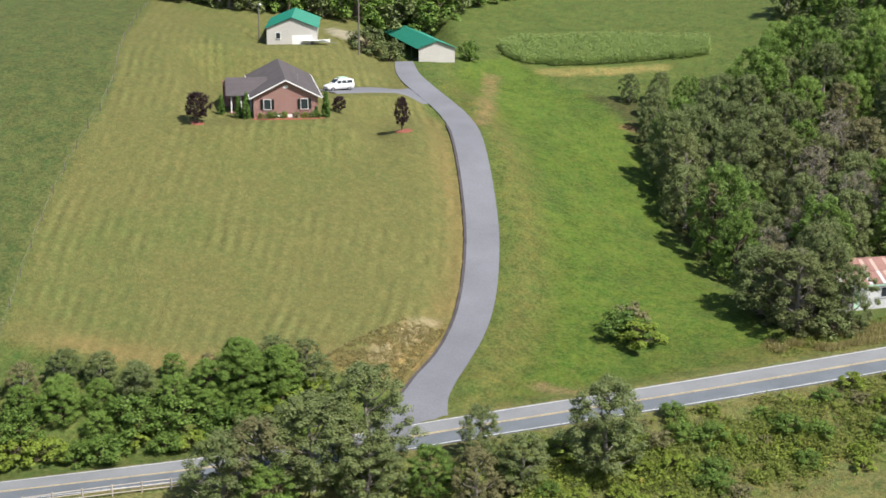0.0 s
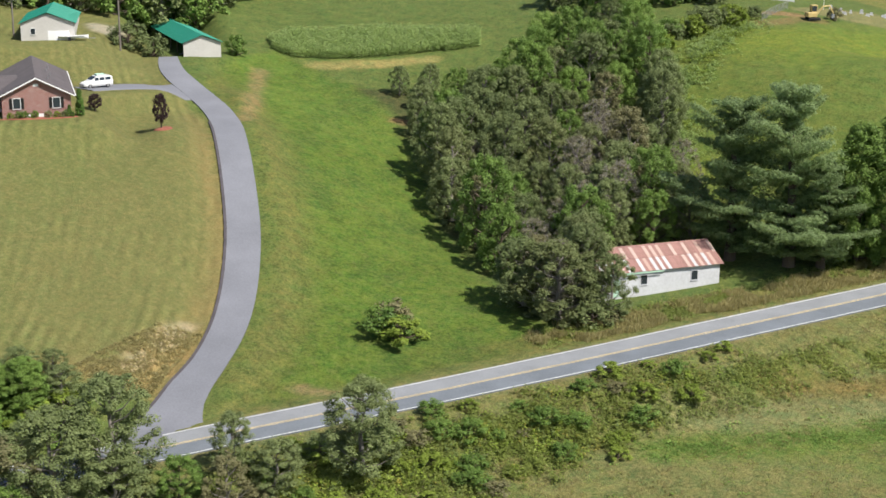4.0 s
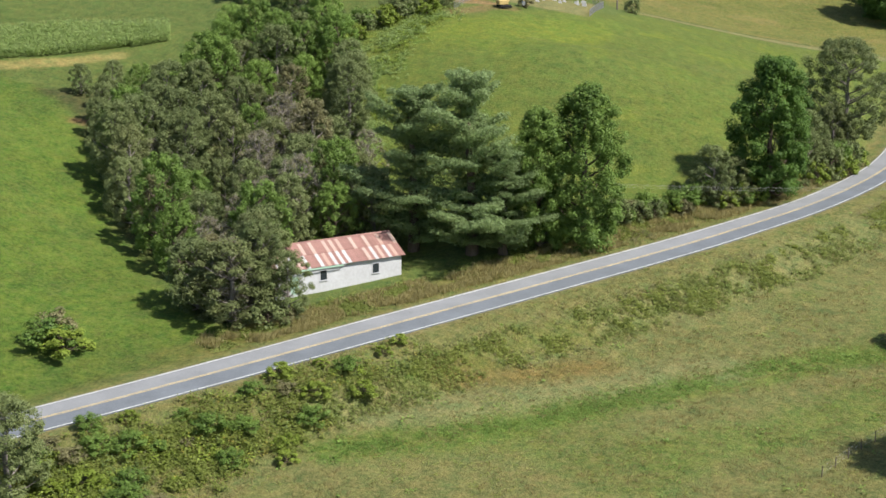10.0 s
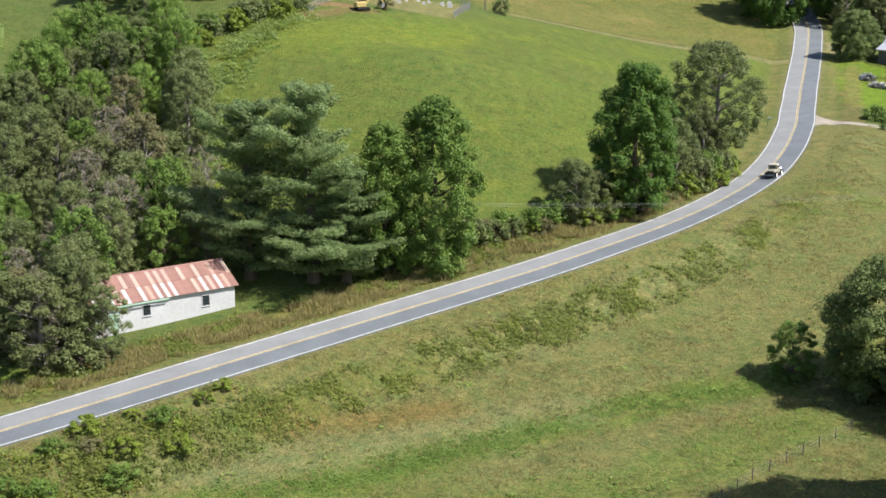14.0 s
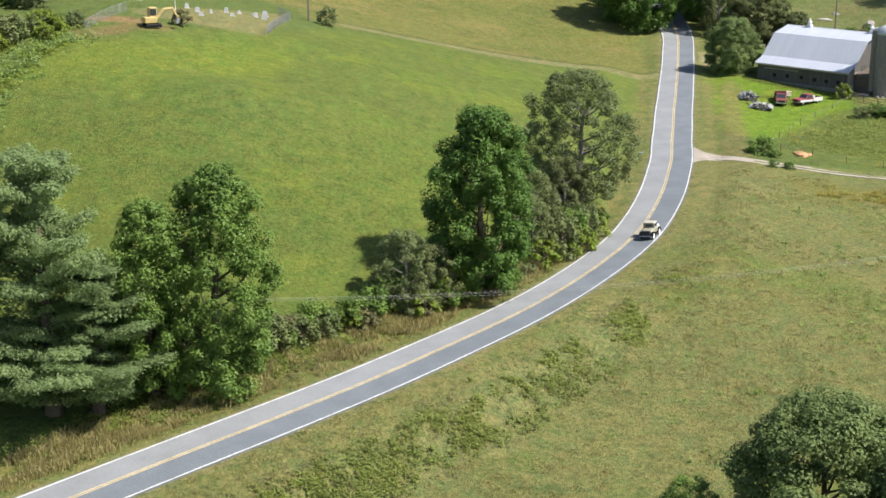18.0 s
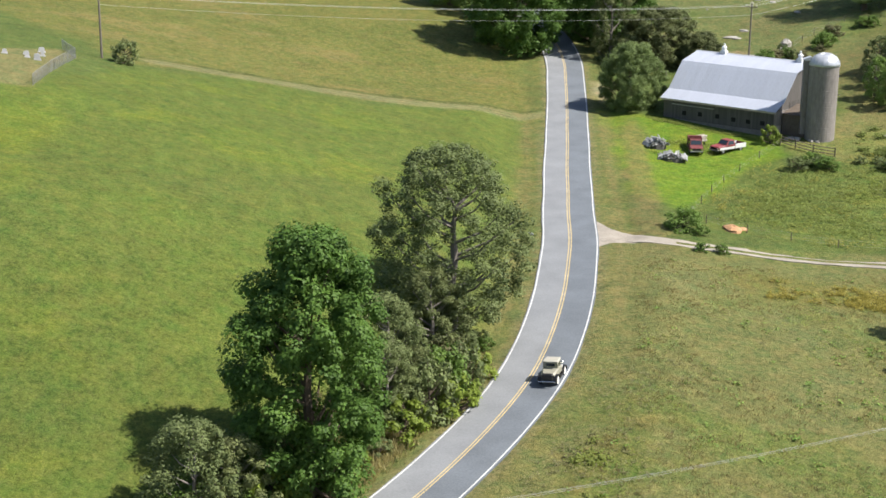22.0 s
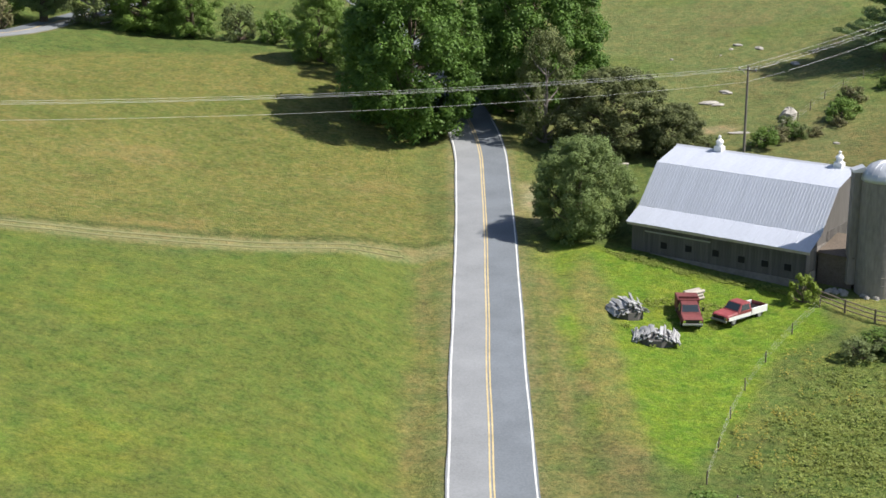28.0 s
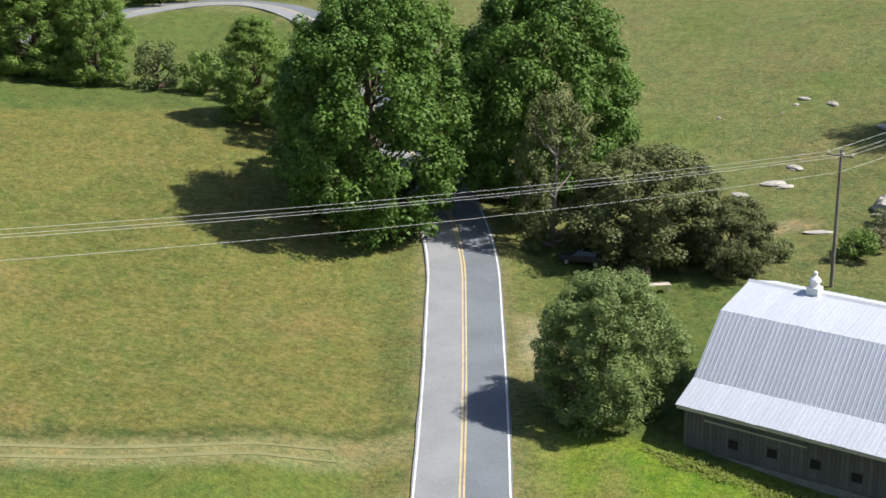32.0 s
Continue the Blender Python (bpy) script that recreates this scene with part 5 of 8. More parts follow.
for k in range(20):
    u = k / 19
    x, y = -100 + 15 * u + bank_rng.normal() * 1.5, -18 + 22 * u + bank_rng.normal() * 1.2
    p = [S_GREEN, S_GREY, S_LIGHT, S_GREY][int(bank_rng.integers(0, 4))]
    f = bank_rng.uniform(0.7, 1.5)
    plant(p, x, y, f, f * 1.1, bank_rng.uniform(0, 6.28), group="shrubs along the pasture's edge")
# ---- materials of buildings and things ----
M_TIN = surface("galvanised_roof_sheet", (0.52, 0.54, 0.59), 0.45, 0.3, vary=0.14, grain=2.5, broad=0.3, bump=0.05, by_object=0.25)
M_TIN_OLD = surface("dull_galvanised_sheet", (0.55, 0.55, 0.56), 0.6, 0.15, vary=0.2, grain=2.5, broad=0.5, bump=0.05, by_object=0.25)
M_BARN_TIN = surface("bright_barn_roof_sheet", (0.47, 0.50, 0.58), 0.5, 0.0, vary=0.14, grain=2.5, broad=0.3, bump=0.05, by_object=0.25, spec=0.5)
M_WIRE_OLD = surface("dull_wire", (0.42, 0.42, 0.40), 0.7, 0.0, vary=0.1, bump=0)
M_PLANK = surface("grey_weathered_boards", (0.125, 0.117, 0.112), 0.95, vary=0.45, grain=6, broad=0.6, stretch=(1, 1, 0.12), by_object=0.5)
M_PLANK_PALE = surface("bleached_boards", (0.46, 0.41, 0.36), 0.95, vary=0.35, grain=6, broad=0.6, stretch=(1, 1, 0.12), by_object=0.4)
M_DARK = surface("dark_interior", (0.02, 0.02, 0.02), 0.95, vary=0.3)
M_SILO = surface("stained_concrete", (0.27, 0.245, 0.23), 0.92, vary=0.32, grain=4, broad=0.35, stretch=(1, 1, 0.25), bump=0.3)
M_STEEL = surface("dull_steel", (0.35, 0.35, 0.36), 0.5, 0.6, vary=0.2)
M_RUSTY = surface("rusty_tin", (0.35, 0.195, 0.17), 0.75, 0.1, vary=0.4, grain=2.2, broad=0.5, by_object=0.3)
M_RUST_PALE = surface("faded_tin_with_rust", (0.47, 0.39, 0.35), 0.7, 0.1, grain=1.6, broad=0.6, tint=(0.42, 0.26, 0.21), by_object=0.6)
M_WHITEWASH = surface("white_painted_wall", (0.56, 0.57, 0.60), 0.85, vary=0.14, grain=3, broad=0.4, tint=(0.47, 0.47, 0.49))
M_WHITE = surface("white_paint", (0.78, 0.78, 0.78), 0.6, vary=0.08, grain=4)
M_SHINGLE = surface("grey_brown_shingles", (0.11, 0.096, 0.10), 0.9, vary=0.25, grain=4, broad=0.4, by_object=0.2)
M_GREEN_TIN = surface("green_metal_roof", (0.02, 0.20, 0.14), 0.45, 0.15, vary=0.14, grain=2, broad=0.4, by_object=0.2)
M_SIDING = surface("pale_siding", (0.52, 0.50, 0.47), 0.8, vary=0.1, grain=3)
M_GREEN_TRIM = surface("mint_fascia_paint", (0.45, 0.66, 0.52), 0.6, vary=0.15)
M_TIMBER = surface("dark_fence_timber", (0.16, 0.13, 0.105), 0.95, vary=0.35, grain=7, stretch=(1, 1, 1))
M_POLE = surface("weathered_pole_wood", (0.20, 0.175, 0.15), 0.95, vary=0.3, grain=6, stretch=(1, 1, 0.2))
M_ROCK = surface("pale_field_rock", (0.40, 0.375, 0.34), 0.95, vary=0.35, grain=3, broad=1.0, bump=0.8, bump_scale=0.06)
M_SOIL = surface("orange_clay", (0.52, 0.30, 0.16), 0.98, vary=0.35, grain=5, bump=0.8, bump_scale=0.05)
M_MULCH = surface("red_mulch", (0.33, 0.12, 0.08), 0.98, vary=0.35, grain=6, bump=0.8)
M_RED = surface("faded_red_car_paint", (0.255, 0.052, 0.056), 0.55, vary=0.5, grain=2, spec=0.5)
M_MAROON = surface("rusty_maroon_paint", (0.17, 0.05, 0.05), 0.65, vary=0.4, grain=3)
M_CREAM = surface("white_car_paint", (0.72, 0.72, 0.72), 0.35, vary=0.08, spec=0.5)
M_KHAKI = surface("tan_grey_car_paint", (0.33, 0.315, 0.25), 0.4, vary=0.08, spec=0.5)
M_KHAKI_TOP = surface("tan_canvas_top", (0.42, 0.40, 0.34), 0.85, vary=0.12)
M_BLACK = surface("black_car_paint", (0.015, 0.015, 0.016), 0.35, vary=0.2, spec=0.5)
M_TYRE = surface("rubber", (0.025, 0.025, 0.026), 0.85, vary=0.2)
M_WHITEWALL = surface("whitewall_rubber", (0.75, 0.74, 0.70), 0.8, vary=0.1)
M_CHROME = surface("chrome", (0.75, 0.75, 0.76), 0.15, 1.0, vary=0.05, bump=0)
M_YELLOW = surface("yellow_machine_paint", (0.55, 0.41, 0.17), 0.55, vary=0.25, grain=3)
M_HEADSTONE = surface("grey_granite", (0.50, 0.50, 0.52), 0.7, vary=0.2, grain=8, by_object=0.6)
M_WIRE = surface("aluminium_wire", (0.62, 0.62, 0.62), 0.5, 0.3, vary=0.1, bump=0)


def glass_material():
    m = bpy.data.materials.new("window_glass")
    m.use_nodes = True
    p = m.node_tree.nodes["Principled BSDF"]
    p.inputs["Base Color"].default_value = (0.03, 0.04, 0.05, 1)
    p.inputs["Roughness"].default_value = 0.06
    p.inputs["Specular IOR Level"].default_value = 0.6
    return m


def brick_material():
    m = bpy.data.materials.new("red_brick")
    m.use_nodes = True
    t = m.node_tree
    p = t.nodes["Principled BSDF"]
    p.inputs["Roughness"].default_value = 0.9
    co, br = t.nodes.new("ShaderNodeTexCoord"), t.nodes.new("ShaderNodeTexBrick")
    mp = t.nodes.new("ShaderNodeMapping")
    mp.inputs["Rotation"].default_value = (radians(90), 0, 0)
    t.links.new(co.outputs["Object"], mp.inputs[0])
    t.links.new(mp.outputs[0], br.inputs["Vector"])
    br.inputs["Scale"].default_value = 1.0
    br.inputs["Brick Width"].default_value, br.inputs["Row Height"].default_value, br.inputs["Mortar Size"].default_value = 0.21, 0.075, 0.009
    br.inputs["Color1"].default_value, br.inputs["Color2"].default_value, br.inputs["Mortar"].default_value = (0.27, 0.095, 0.08, 1), (0.20, 0.07, 0.06, 1), (0.45, 0.38, 0.34, 1)
    t.links.new(br.outputs[0], p.inputs["Base Color"])
    return m


M_GLASS, M_BRICK = glass_material(), brick_material()


def rings_xz(n, r, y, cx=0.0, cz=0.0):
    return [(cx + r * math.cos(2 * math.pi * k / n), y, cz + r * math.sin(2 * math.pi * k / n)) for k in range(n)]


def window(parent, x, z, w, h, y=0.0, cols=2, rows=2, frame_mat=None, shutters=None):
    """A window in a wall that faces -y: frame, sill, glazing bars and panes."""
    win = part("window", Shape().box(x - w / 2, y - 0.02, z, x + w / 2, y + 0.05, z + h), M_DARK, parent)
    f = Shape()
    t = 0.07
    f.box(x - w / 2 - t, y - 0.06, z - t, x - w / 2, y + 0.04, z + h + t).box(x + w / 2, y - 0.06, z - t, x + w / 2 + t, y + 0.04, z + h + t)
    f.box(x - w / 2, y - 0.06, z + h, x + w / 2, y + 0.04, z + h + t)
    part("frame", f, frame_mat or M_WHITE, win)
    part("sill", Shape().box(x - w / 2 - 0.12, y - 0.12, z - t - 0.05, x + w / 2 + 0.12, y + 0.02, z - t), frame_mat or M_WHITE, win)
    for i in range(cols):
        for j in range(rows):
            a, b2 = x - w / 2 + w * i / cols + 0.025, x - w / 2 + w * (i + 1) / cols - 0.025
            c, d = z + h * j / rows + 0.025, z + h * (j + 1) / rows - 0.025
            part("pane", Shape().box(a, y - 0.04, c, b2, y - 0.025, d), M_GLASS, win)
    if shutters:
        for s in (-1, 1):
            sh = Shape().box(x + s * (w / 2 + 0.30) - 0.2, y - 0.07, z - 0.05, x + s * (w / 2 + 0.30) + 0.2, y - 0.025, z + h + 0.05)
            for k in range(7):
                zz = z + h * (k + 0.5) / 7
                sh.box(x + s * (w / 2 + 0.30) - 0.16, y - 0.09, zz - 0.05, x + s * (w / 2 + 0.30) + 0.16, y - 0.07, zz + 0.03)
            part("shutter", sh, shutters, win, "black louvred shutter")
    return win


def sheet_mesh(name, wide, high, ribs, material, thick=0.03, rise=0.024):
    """A metal roof sheet lying in x (across) and y (up the slope), with raised ribs."""
    s = Shape().box(0.006, 0, -thick, wide - 0.006, high, 0)
    for k in range(ribs):
        x = wide * (k + 0.5) / ribs
        s.add([(x - 0.04, 0, 0.001), (x + 0.04, 0, 0.001), (x + 0.018, 0, rise), (x - 0.018, 0, rise), (x - 0.04, high, 0.001), (x + 0.04, high, 0.001), (x + 0.018, high, rise), (x - 0.018, high, rise)],
              [(0, 1, 2, 3), (7, 6, 5, 4), (1, 5, 6, 2), (2, 6, 7, 3), (3, 7, 4, 0)])
    return s.mesh(name, [material])


def lay_sheets(name, parent, x0, x1, y0, z0, y1, z1, wide, ribs, material, back=False, slip=0.0, rise=0.024):
    """Sheets side by side over a slope that rises from (y0, z0) to (y1, z1), between x0 and x1."""
    n = max(1, round((x1 - x0) / wide))
    wide = (x1 - x0) / n
    high = math.hypot(y1 - y0, z1 - z0)
    made = [sheet_mesh(name, wide, high, ribs, m, rise=rise) for m in mats_of(material)]
    r = random.Random(int(x1 * 10 + z0 * 7))
    tilt = math.atan2(z1 - z0, abs(y1 - y0))
    for k in range(n):
        ob = new(name, made[k % len(made)] if r.random() < 0.75 else made[r.randrange(len(made))])
        ob.parent = parent
        d = slip * r.uniform(-1, 1)
        if back:
            ob.matrix_basis = Matrix.Translation((x1 - wide * k, y0, z0 + 0.05)) @ Matrix.Rotation(math.pi, 4, "Z") @ Matrix.Rotation(tilt, 4, "X") @ Matrix.Translation((0, d, 0))
        else:
            ob.matrix_basis = Matrix.Translation((x0 + wide * k, y0, z0 + 0.05)) @ Matrix.Rotation(tilt, 4, "X") @ Matrix.Translation((0, d, 0))


def boards(parent, length, high, wide, material, at, name="board", proud=0.03):
    """Upright boards along a wall; at(k, n) gives each one's pose."""
    n = round(length / wide)
    w = length / n
    me = Shape().box(0.008, -proud, 0, w - 0.008, 0.0, high).mesh(name, [material])
    for k in range(n):
        ob = new(name, me)
        ob.parent = parent
        ob.matrix_basis = at(k * w)


# ---- barn and silo ----
barn = thing("barn", "old grey barn with a silver gambrel tin roof", "barn", pose(15.6, 80.4, 1.0, 0, 0, -37.7))
BW, BD = 18.3, 19.0
gam = [(-0.5, 4.1), (1.9, 5.25), (5.3, 9.05), (9.5, 10.15), (13.7, 9.05), (17.1, 5.25), (19.5, 4.1)]
part("wall", Shape().box(0, 0, -1.6, BW, 0.2, 4.25), M_PLANK, barn)
part("wall", Shape().box(0, BD - 0.2, -1.6, BW, BD, 4.25), M_PLANK, barn)
end = [(0.0, -1.6), (BD, -1.6), (BD, 4.2), (17.0, 5.1), (13.6, 8.9), (9.5, 10.0), (5.4, 8.9), (2.0, 5.1), (0.0, 4.2)]
for x in (0.004, BW - 0.204):
    me = Shape().add([(x, a, b2) for a, b2 in end] + [(x + 0.2, a, b2) for a, b2 in end], [tuple(range(8, -1, -1)), tuple(range(9, 18))] + [(i, (i + 1) % 9, 9 + (i + 1) % 9, 9 + i) for i in range(9)])
    part("gable_wall", me, M_PLANK, barn)
rows = list(zip(gam, gam[1:]))
for i, ((y0, z0), (y1, z1)) in enumerate(rows):
    if i < 3:
        lay_sheets("roof_sheet", barn, -0.45, 18.85, y0, z0, y1, z1, 0.96, 3, M_BARN_TIN, slip=0.02, rise=0.022 if i == 1 else 0.010)
    else:
        lay_sheets("roof_sheet", barn, -0.45, 18.85, y1, z1, y0, z0, 1.9, 4, M_BARN_TIN, back=True)
part("ridge_cap", Shape().prism([(-0.28, 10.13), (0, 10.28), (0.28, 10.13), (0, 10.2)], -0.5, 18.9).mesh("ridge_cap", [M_TIN]), None, barn).matrix_basis = Matrix(((0, 1, 0, 0), (1, 0, 0, 9.5), (0, 0, 1, 0), (0, 0, 0, 1)))
part("eave_board", Shape().box(-0.4, -0.40, 3.86, 18.8, -0.34, 4.08), M_PLANK_PALE, barn)
boards(barn, BW, 2.9, 0.30, M_PLANK, lambda u: Matrix.Translation((u, -0.004, 1.25)))
part("foundation", Shape().box(-0.05, -0.12, -1.6, BW + 0.05, -0.002, 1.2), surface("rough_block_wall", (0.22, 0.205, 0.19), 0.95, vary=0.3, grain=3, broad=0.6, bump=0.7, bump_scale=0.05), barn, "rough grey block footing")
part("door_rail", Shape().box(1.5, -0.14, 3.3, 8.6, -0.04, 3.42), M_STEEL, barn, "long sliding-door rail")
for x in (3.6, 6.3, 9.2, 11.9, 14.3, 16.6):
    wz = 2.0 + 0.1 * math.sin(x * 3)
    part("hatch", Shape().box(x - 0.34, -0.06, wz, x + 0.34, -0.036, wz + 0.62), M_DARK, barn, "dark open hatch")
    for z in (wz - 0.08, wz + 0.62):
        part("hatch_frame", Shape().box(x - 0.44, -0.09, z, x + 0.44, -0.04, z + 0.08), M_PLANK, barn)
turn_e = Matrix.Rotation(math.pi / 2, 4, "Z")
boards(barn, 4.4, 4.6, 0.28, surface("greyed_boards", (0.27, 0.245, 0.225), 0.95, vary=0.4, grain=6, broad=0.6, stretch=(1, 1, 0.12), by_object=0.5), lambda u: Matrix.Translation((BW + 0.006, 0.1 + u, -0.6)) @ turn_e)
boards(barn, 14.3, 5.6, 0.32, M_PLANK, lambda u: Matrix.Translation((BW + 0.006, 4.5 + u, -0.6)) @ turn_e)
part("barn_door", Shape().box(BW + 0.05, 5.3, -0.6, BW + 0.12, 8.0, 2.4).box(BW + 0.12, 5.3, 0.8, BW + 0.16, 8.0, 1.0), M_PLANK, barn, "grey plank door")
part("barn_door", Shape().box(BW + 0.05, 0.9, -0.6, BW + 0.12, 2.0, 1.9).box(BW + 0.12, 0.9, 0.9, BW + 0.16, 2.0, 1.05), M_PLANK_PALE, barn, "bleached plank door")
for cx in (4.3, 17.0):
    cup = part("cupola", Shape().box(cx - 0.42, 9.08, 9.75, cx + 0.42, 9.92, 10.6), M_WHITE, barn, "white metal roof ventilator")
    part("louvre", Shape().loft([[(cx + r * math.cos(a * 0.524), 9.5 + r * math.sin(a * 0.524), z) for a in range(12)] for r, z in ((0.34, 10.6), (0.30, 10.95), (0.42, 11.0), (0.38, 11.15), (0.12, 11.4))]), M_WHITE, cup)
    part("finial", Shape().loft([[(cx + r * math.cos(a * 0.785), 9.5 + r * math.sin(a * 0.785), z) for a in range(8)] for r, z in ((0.05, 11.4), (0.16, 11.5), (0.16, 11.62), (0.04, 11.72))]), M_WHITE, cup)
# dark block, added to stand in for the silo's shade in this gap
gap_shade = part("feed_room", Shape().box(BW + 0.25, 2.2, -1.6, BW + 3.6, 6.4, 3.6), M_TIMBER, barn, "dark block added for the shade between barn and silo")
part("feed_room_roof", Shape().slab((BW + 0.2, 1.9, 3.62), (BW + 3.8, 1.9, 3.62), (BW + 3.8, 6.6, 4.5), (BW + 0.2, 6.6, 4.5), 0.06), M_TIMBER, barn)
part("feed_room_wall", Shape().prism([(BW + 0.25, 3.55), (BW + 3.6, 3.55), (BW + 3.6, 4.4), (BW + 0.25, 4.4)], 6.2, 6.4), M_TIMBER, barn)
silo = thing("silo", "tall round stained concrete silo with a domed metal cap", "silo", pose(36.5, 68.2, 0.6))
N = 40
part("stave_wall", Shape().loft([[(2.05 * math.cos(a * 2 * math.pi / N), 2.05 * math.sin(a * 2 * math.pi / N), z) for a in range(N)] for z in (-0.6, 11.4)]), M_SILO, silo)
for k in range(15):
    z = 0.5 + k * 0.75
    part("hoop", Shape().loft([[(r * math.cos(a * 2 * math.pi / N), r * math.sin(a * 2 * math.pi / N), z + dz) for a in range(N)] for r, dz in ((2.052, 0), (2.068, 0.008), (2.068, 0.03), (2.052, 0.038))]), M_SILO, silo)
dome = part("dome", Shape().loft([[(2.14 * math.cos(e) * math.cos(a * 2 * math.pi / N), 2.14 * math.cos(e) * math.sin(a * 2 * math.pi / N), 11.4 + 1.75 * math.sin(e)) for a in range(N)] for e in (0, 0.2, 0.4, 0.6, 0.8, 1.0, 1.2, 1.4, 1.54)]), M_TIN, silo, "silver domed cap", smooth=True)
for k in range(20):
    a = k * math.pi / 10
    part("dome_rib", Shape().tube([(2.16 * math.cos(e) * math.cos(a), 2.16 * math.cos(e) * math.sin(a), 11.4 + 1.77 * math.sin(e)) for e in (0, 0.4, 0.8, 1.2, 1.5)], 0.03, 4), M_TIN, dome)
part("chute", Shape().box(-2.75, 0.3, 1.5, -1.9, 1.3, 12.0), M_SILO, silo, "square chute up the side")
part("chute_cap", Shape().prism([(-2.85, 12.0), (-1.8, 12.0), (-1.8, 12.55), (-2.85, 12.2)], 0.2, 1.4), M_TIN, silo)

# ---- long white shed below the wood ----
lb = thing("long_shed", "long low white shed with a rusty streaked tin roof", "shed", pose(-72.8, -98.2, -7.6, 0, 0, 47.9))
LW = 17.2
lw = Shape().box(0, 0, -0.8, LW, 0.2, 2.75).box(0, 7.6, -0.8, LW, 7.8, 2.75)
part("wall", lw, M_WHITEWASH, lb)
for x in (0.003, LW - 0.203):
    o = [(0.2, -0.8), (7.6, -0.8), (7.6, 2.7), (3.9, 4.75), (0.2, 2.7)]
    part("gable_wall", Shape().add([(x, a, b2) for a, b2 in o] + [(x + 0.2, a, b2) for a, b2 in o], [(4, 3, 2, 1, 0), (5, 6, 7, 8, 9)] + [(i, (i + 1) % 5, 5 + (i + 1) % 5, 5 + i) for i in range(5)]), M_WHITEWASH, lb)
lay_sheets("roof_sheet", lb, -0.3, 17.6, -0.4, 2.7, 1.9, 3.84, 0.46, 1, [M_RUST_PALE, M_RUSTY, M_TIN_OLD, M_RUSTY], slip=0.04)
lay_sheets("roof_sheet", lb, -0.3, 17.6, 1.75, 3.80, 3.9, 4.88, 0.46, 1, [M_RUSTY, M_RUSTY, M_RUST_PALE, M_RUSTY], slip=0.04)
lay_sheets("roof_sheet", lb, -0.3, 17.6, 8.2, 2.7, 3.9, 4.88, 0.98, 2, [M_RUSTY, M_RUST_PALE], back=True)
part("fascia", Shape().box(-0.3, -0.47, 2.52, 9.0, -0.42, 2.68), M_GREEN_TRIM, lb, "pale green fascia board")
part("ridge_cap", Shape().prism([(-0.2, 4.88), (0, 5.02), (0.2, 4.88), (0, 4.94)], -0.3, 17.6).mesh("ridge_cap", [M_RUSTY]), None, lb).matrix_basis = Matrix(((0, 1, 0, 0), (1, 0, 0, 3.9), (0, 0, 1, 0), (0, 0, 0, 1)))
window(lb, 6.5, 1.0, 0.85, 1.15, frame_mat=M_WHITEWASH)
window(lb, 13.6, 0.95, 0.85, 1.15, frame_mat=M_WHITEWASH)
part("door", Shape().box(2.2, -0.05, -0.3, 3.2, 0.0, 1.8), M_GREEN_TRIM, lb)

# ---- brick house on the hill ----
house = thing("house", "red brick ranch house with a grey shingle roof", "house", pose(-155.3, -110.7, 10.2, 0, 0, 43.5))
HW, HL = 9.2, 27.0
gable = [(0, -1.5), (HW, -1.5), (HW, 3.1), (HW / 2, 5.25), (0, 3.1)]
part("front_wall", Shape().prism(gable, 0, 0.25), M_BRICK, house)
part("back_wall", Shape().prism(gable, HL - 0.25, HL), M_BRICK, house)
for x in (0.003, HW - 0.253):
    part("side_wall", Shape().box(x, 0.25, -1.5, x + 0.25, HL - 0.25, 3.05), M_BRICK, house)


def shingled(parent, corner, along, up, n_rows, label=""):
    """A roof slope of overlapping shingle courses from its lower corner."""
    c, a, u = Vector(corner), Vector(along), Vector(up)
    slope = part("roof_slope", Shape().slab(c, c + a, c + a + u, c + u, 0.14), M_SHINGLE, parent, label)
    nrm = a.cross(u).normalized()
    for k in range(n_rows):
        p0, p1 = c + u * (k / n_rows), c + u * ((k + 1) / n_rows)
        part("shingle_course", Shape().slab(p0 + nrm * 0.035, p0 + a + nrm * 0.035, p1 + a + nrm * 0.012, p1 + nrm * 0.012, 0.010), M_SHINGLE, slope)


shingled(house, (-0.55, HL + 0.5, 2.95), (0, -HL - 1.0, 0), (HW / 2 + 0.55, 0, 2.55), 14)
shingled(house, (HW + 0.55, -0.5, 2.95), (0, HL + 1.0, 0), (-HW / 2 - 0.55, 0, 2.55), 14)
for s in (-1, 1):
    x0 = HW / 2 + s * (HW / 2 + 0.58)
    part("rake_board", Shape().slab((x0, -0.54, 2.90), (HW / 2, -0.54, 5.47), (HW / 2, -0.54, 5.27), (x0, -0.54, 2.70), 0.05 * s), M_WHITE, house, "white rake board")
    part("gutter", Shape().box(min(x0, x0 + 0.12 * s), -0.5, 2.80, max(x0, x0 + 0.12 * s), HL + 0.5, 2.93), M_WHITE, house, "white gutter")
part("gable_vent", Shape().box(HW / 2 - 0.35, -0.05, 4.2, HW / 2 + 0.35, -0.01, 4.55), M_WHITE, house)
for wx in (1.95, 7.25):
    window(house, wx, 1.25, 0.95, 1.35, y=-0.01, cols=1, rows=2, shutters=M_BLACK)
part("cellar_panel", Shape().box(3.1, -0.06, -0.4, 3.7, -0.005, 0.35), M_WHITE, house)
part("cellar_panel", Shape().box(4.7, -0.06, -0.4, 5.5, -0.005, 0.45), M_WHITE, house)
wing = part("porch_wing", Shape().box(-3.3, 8.0, -1.5, 0.0, 14.0, 2.95), M_BRICK, house, "side wing with an open porch")
part("porch_floor", Shape().box(-3.3, 4.2, -1.5, 0.0, 8.0, 0.25), M_BRICK, house)
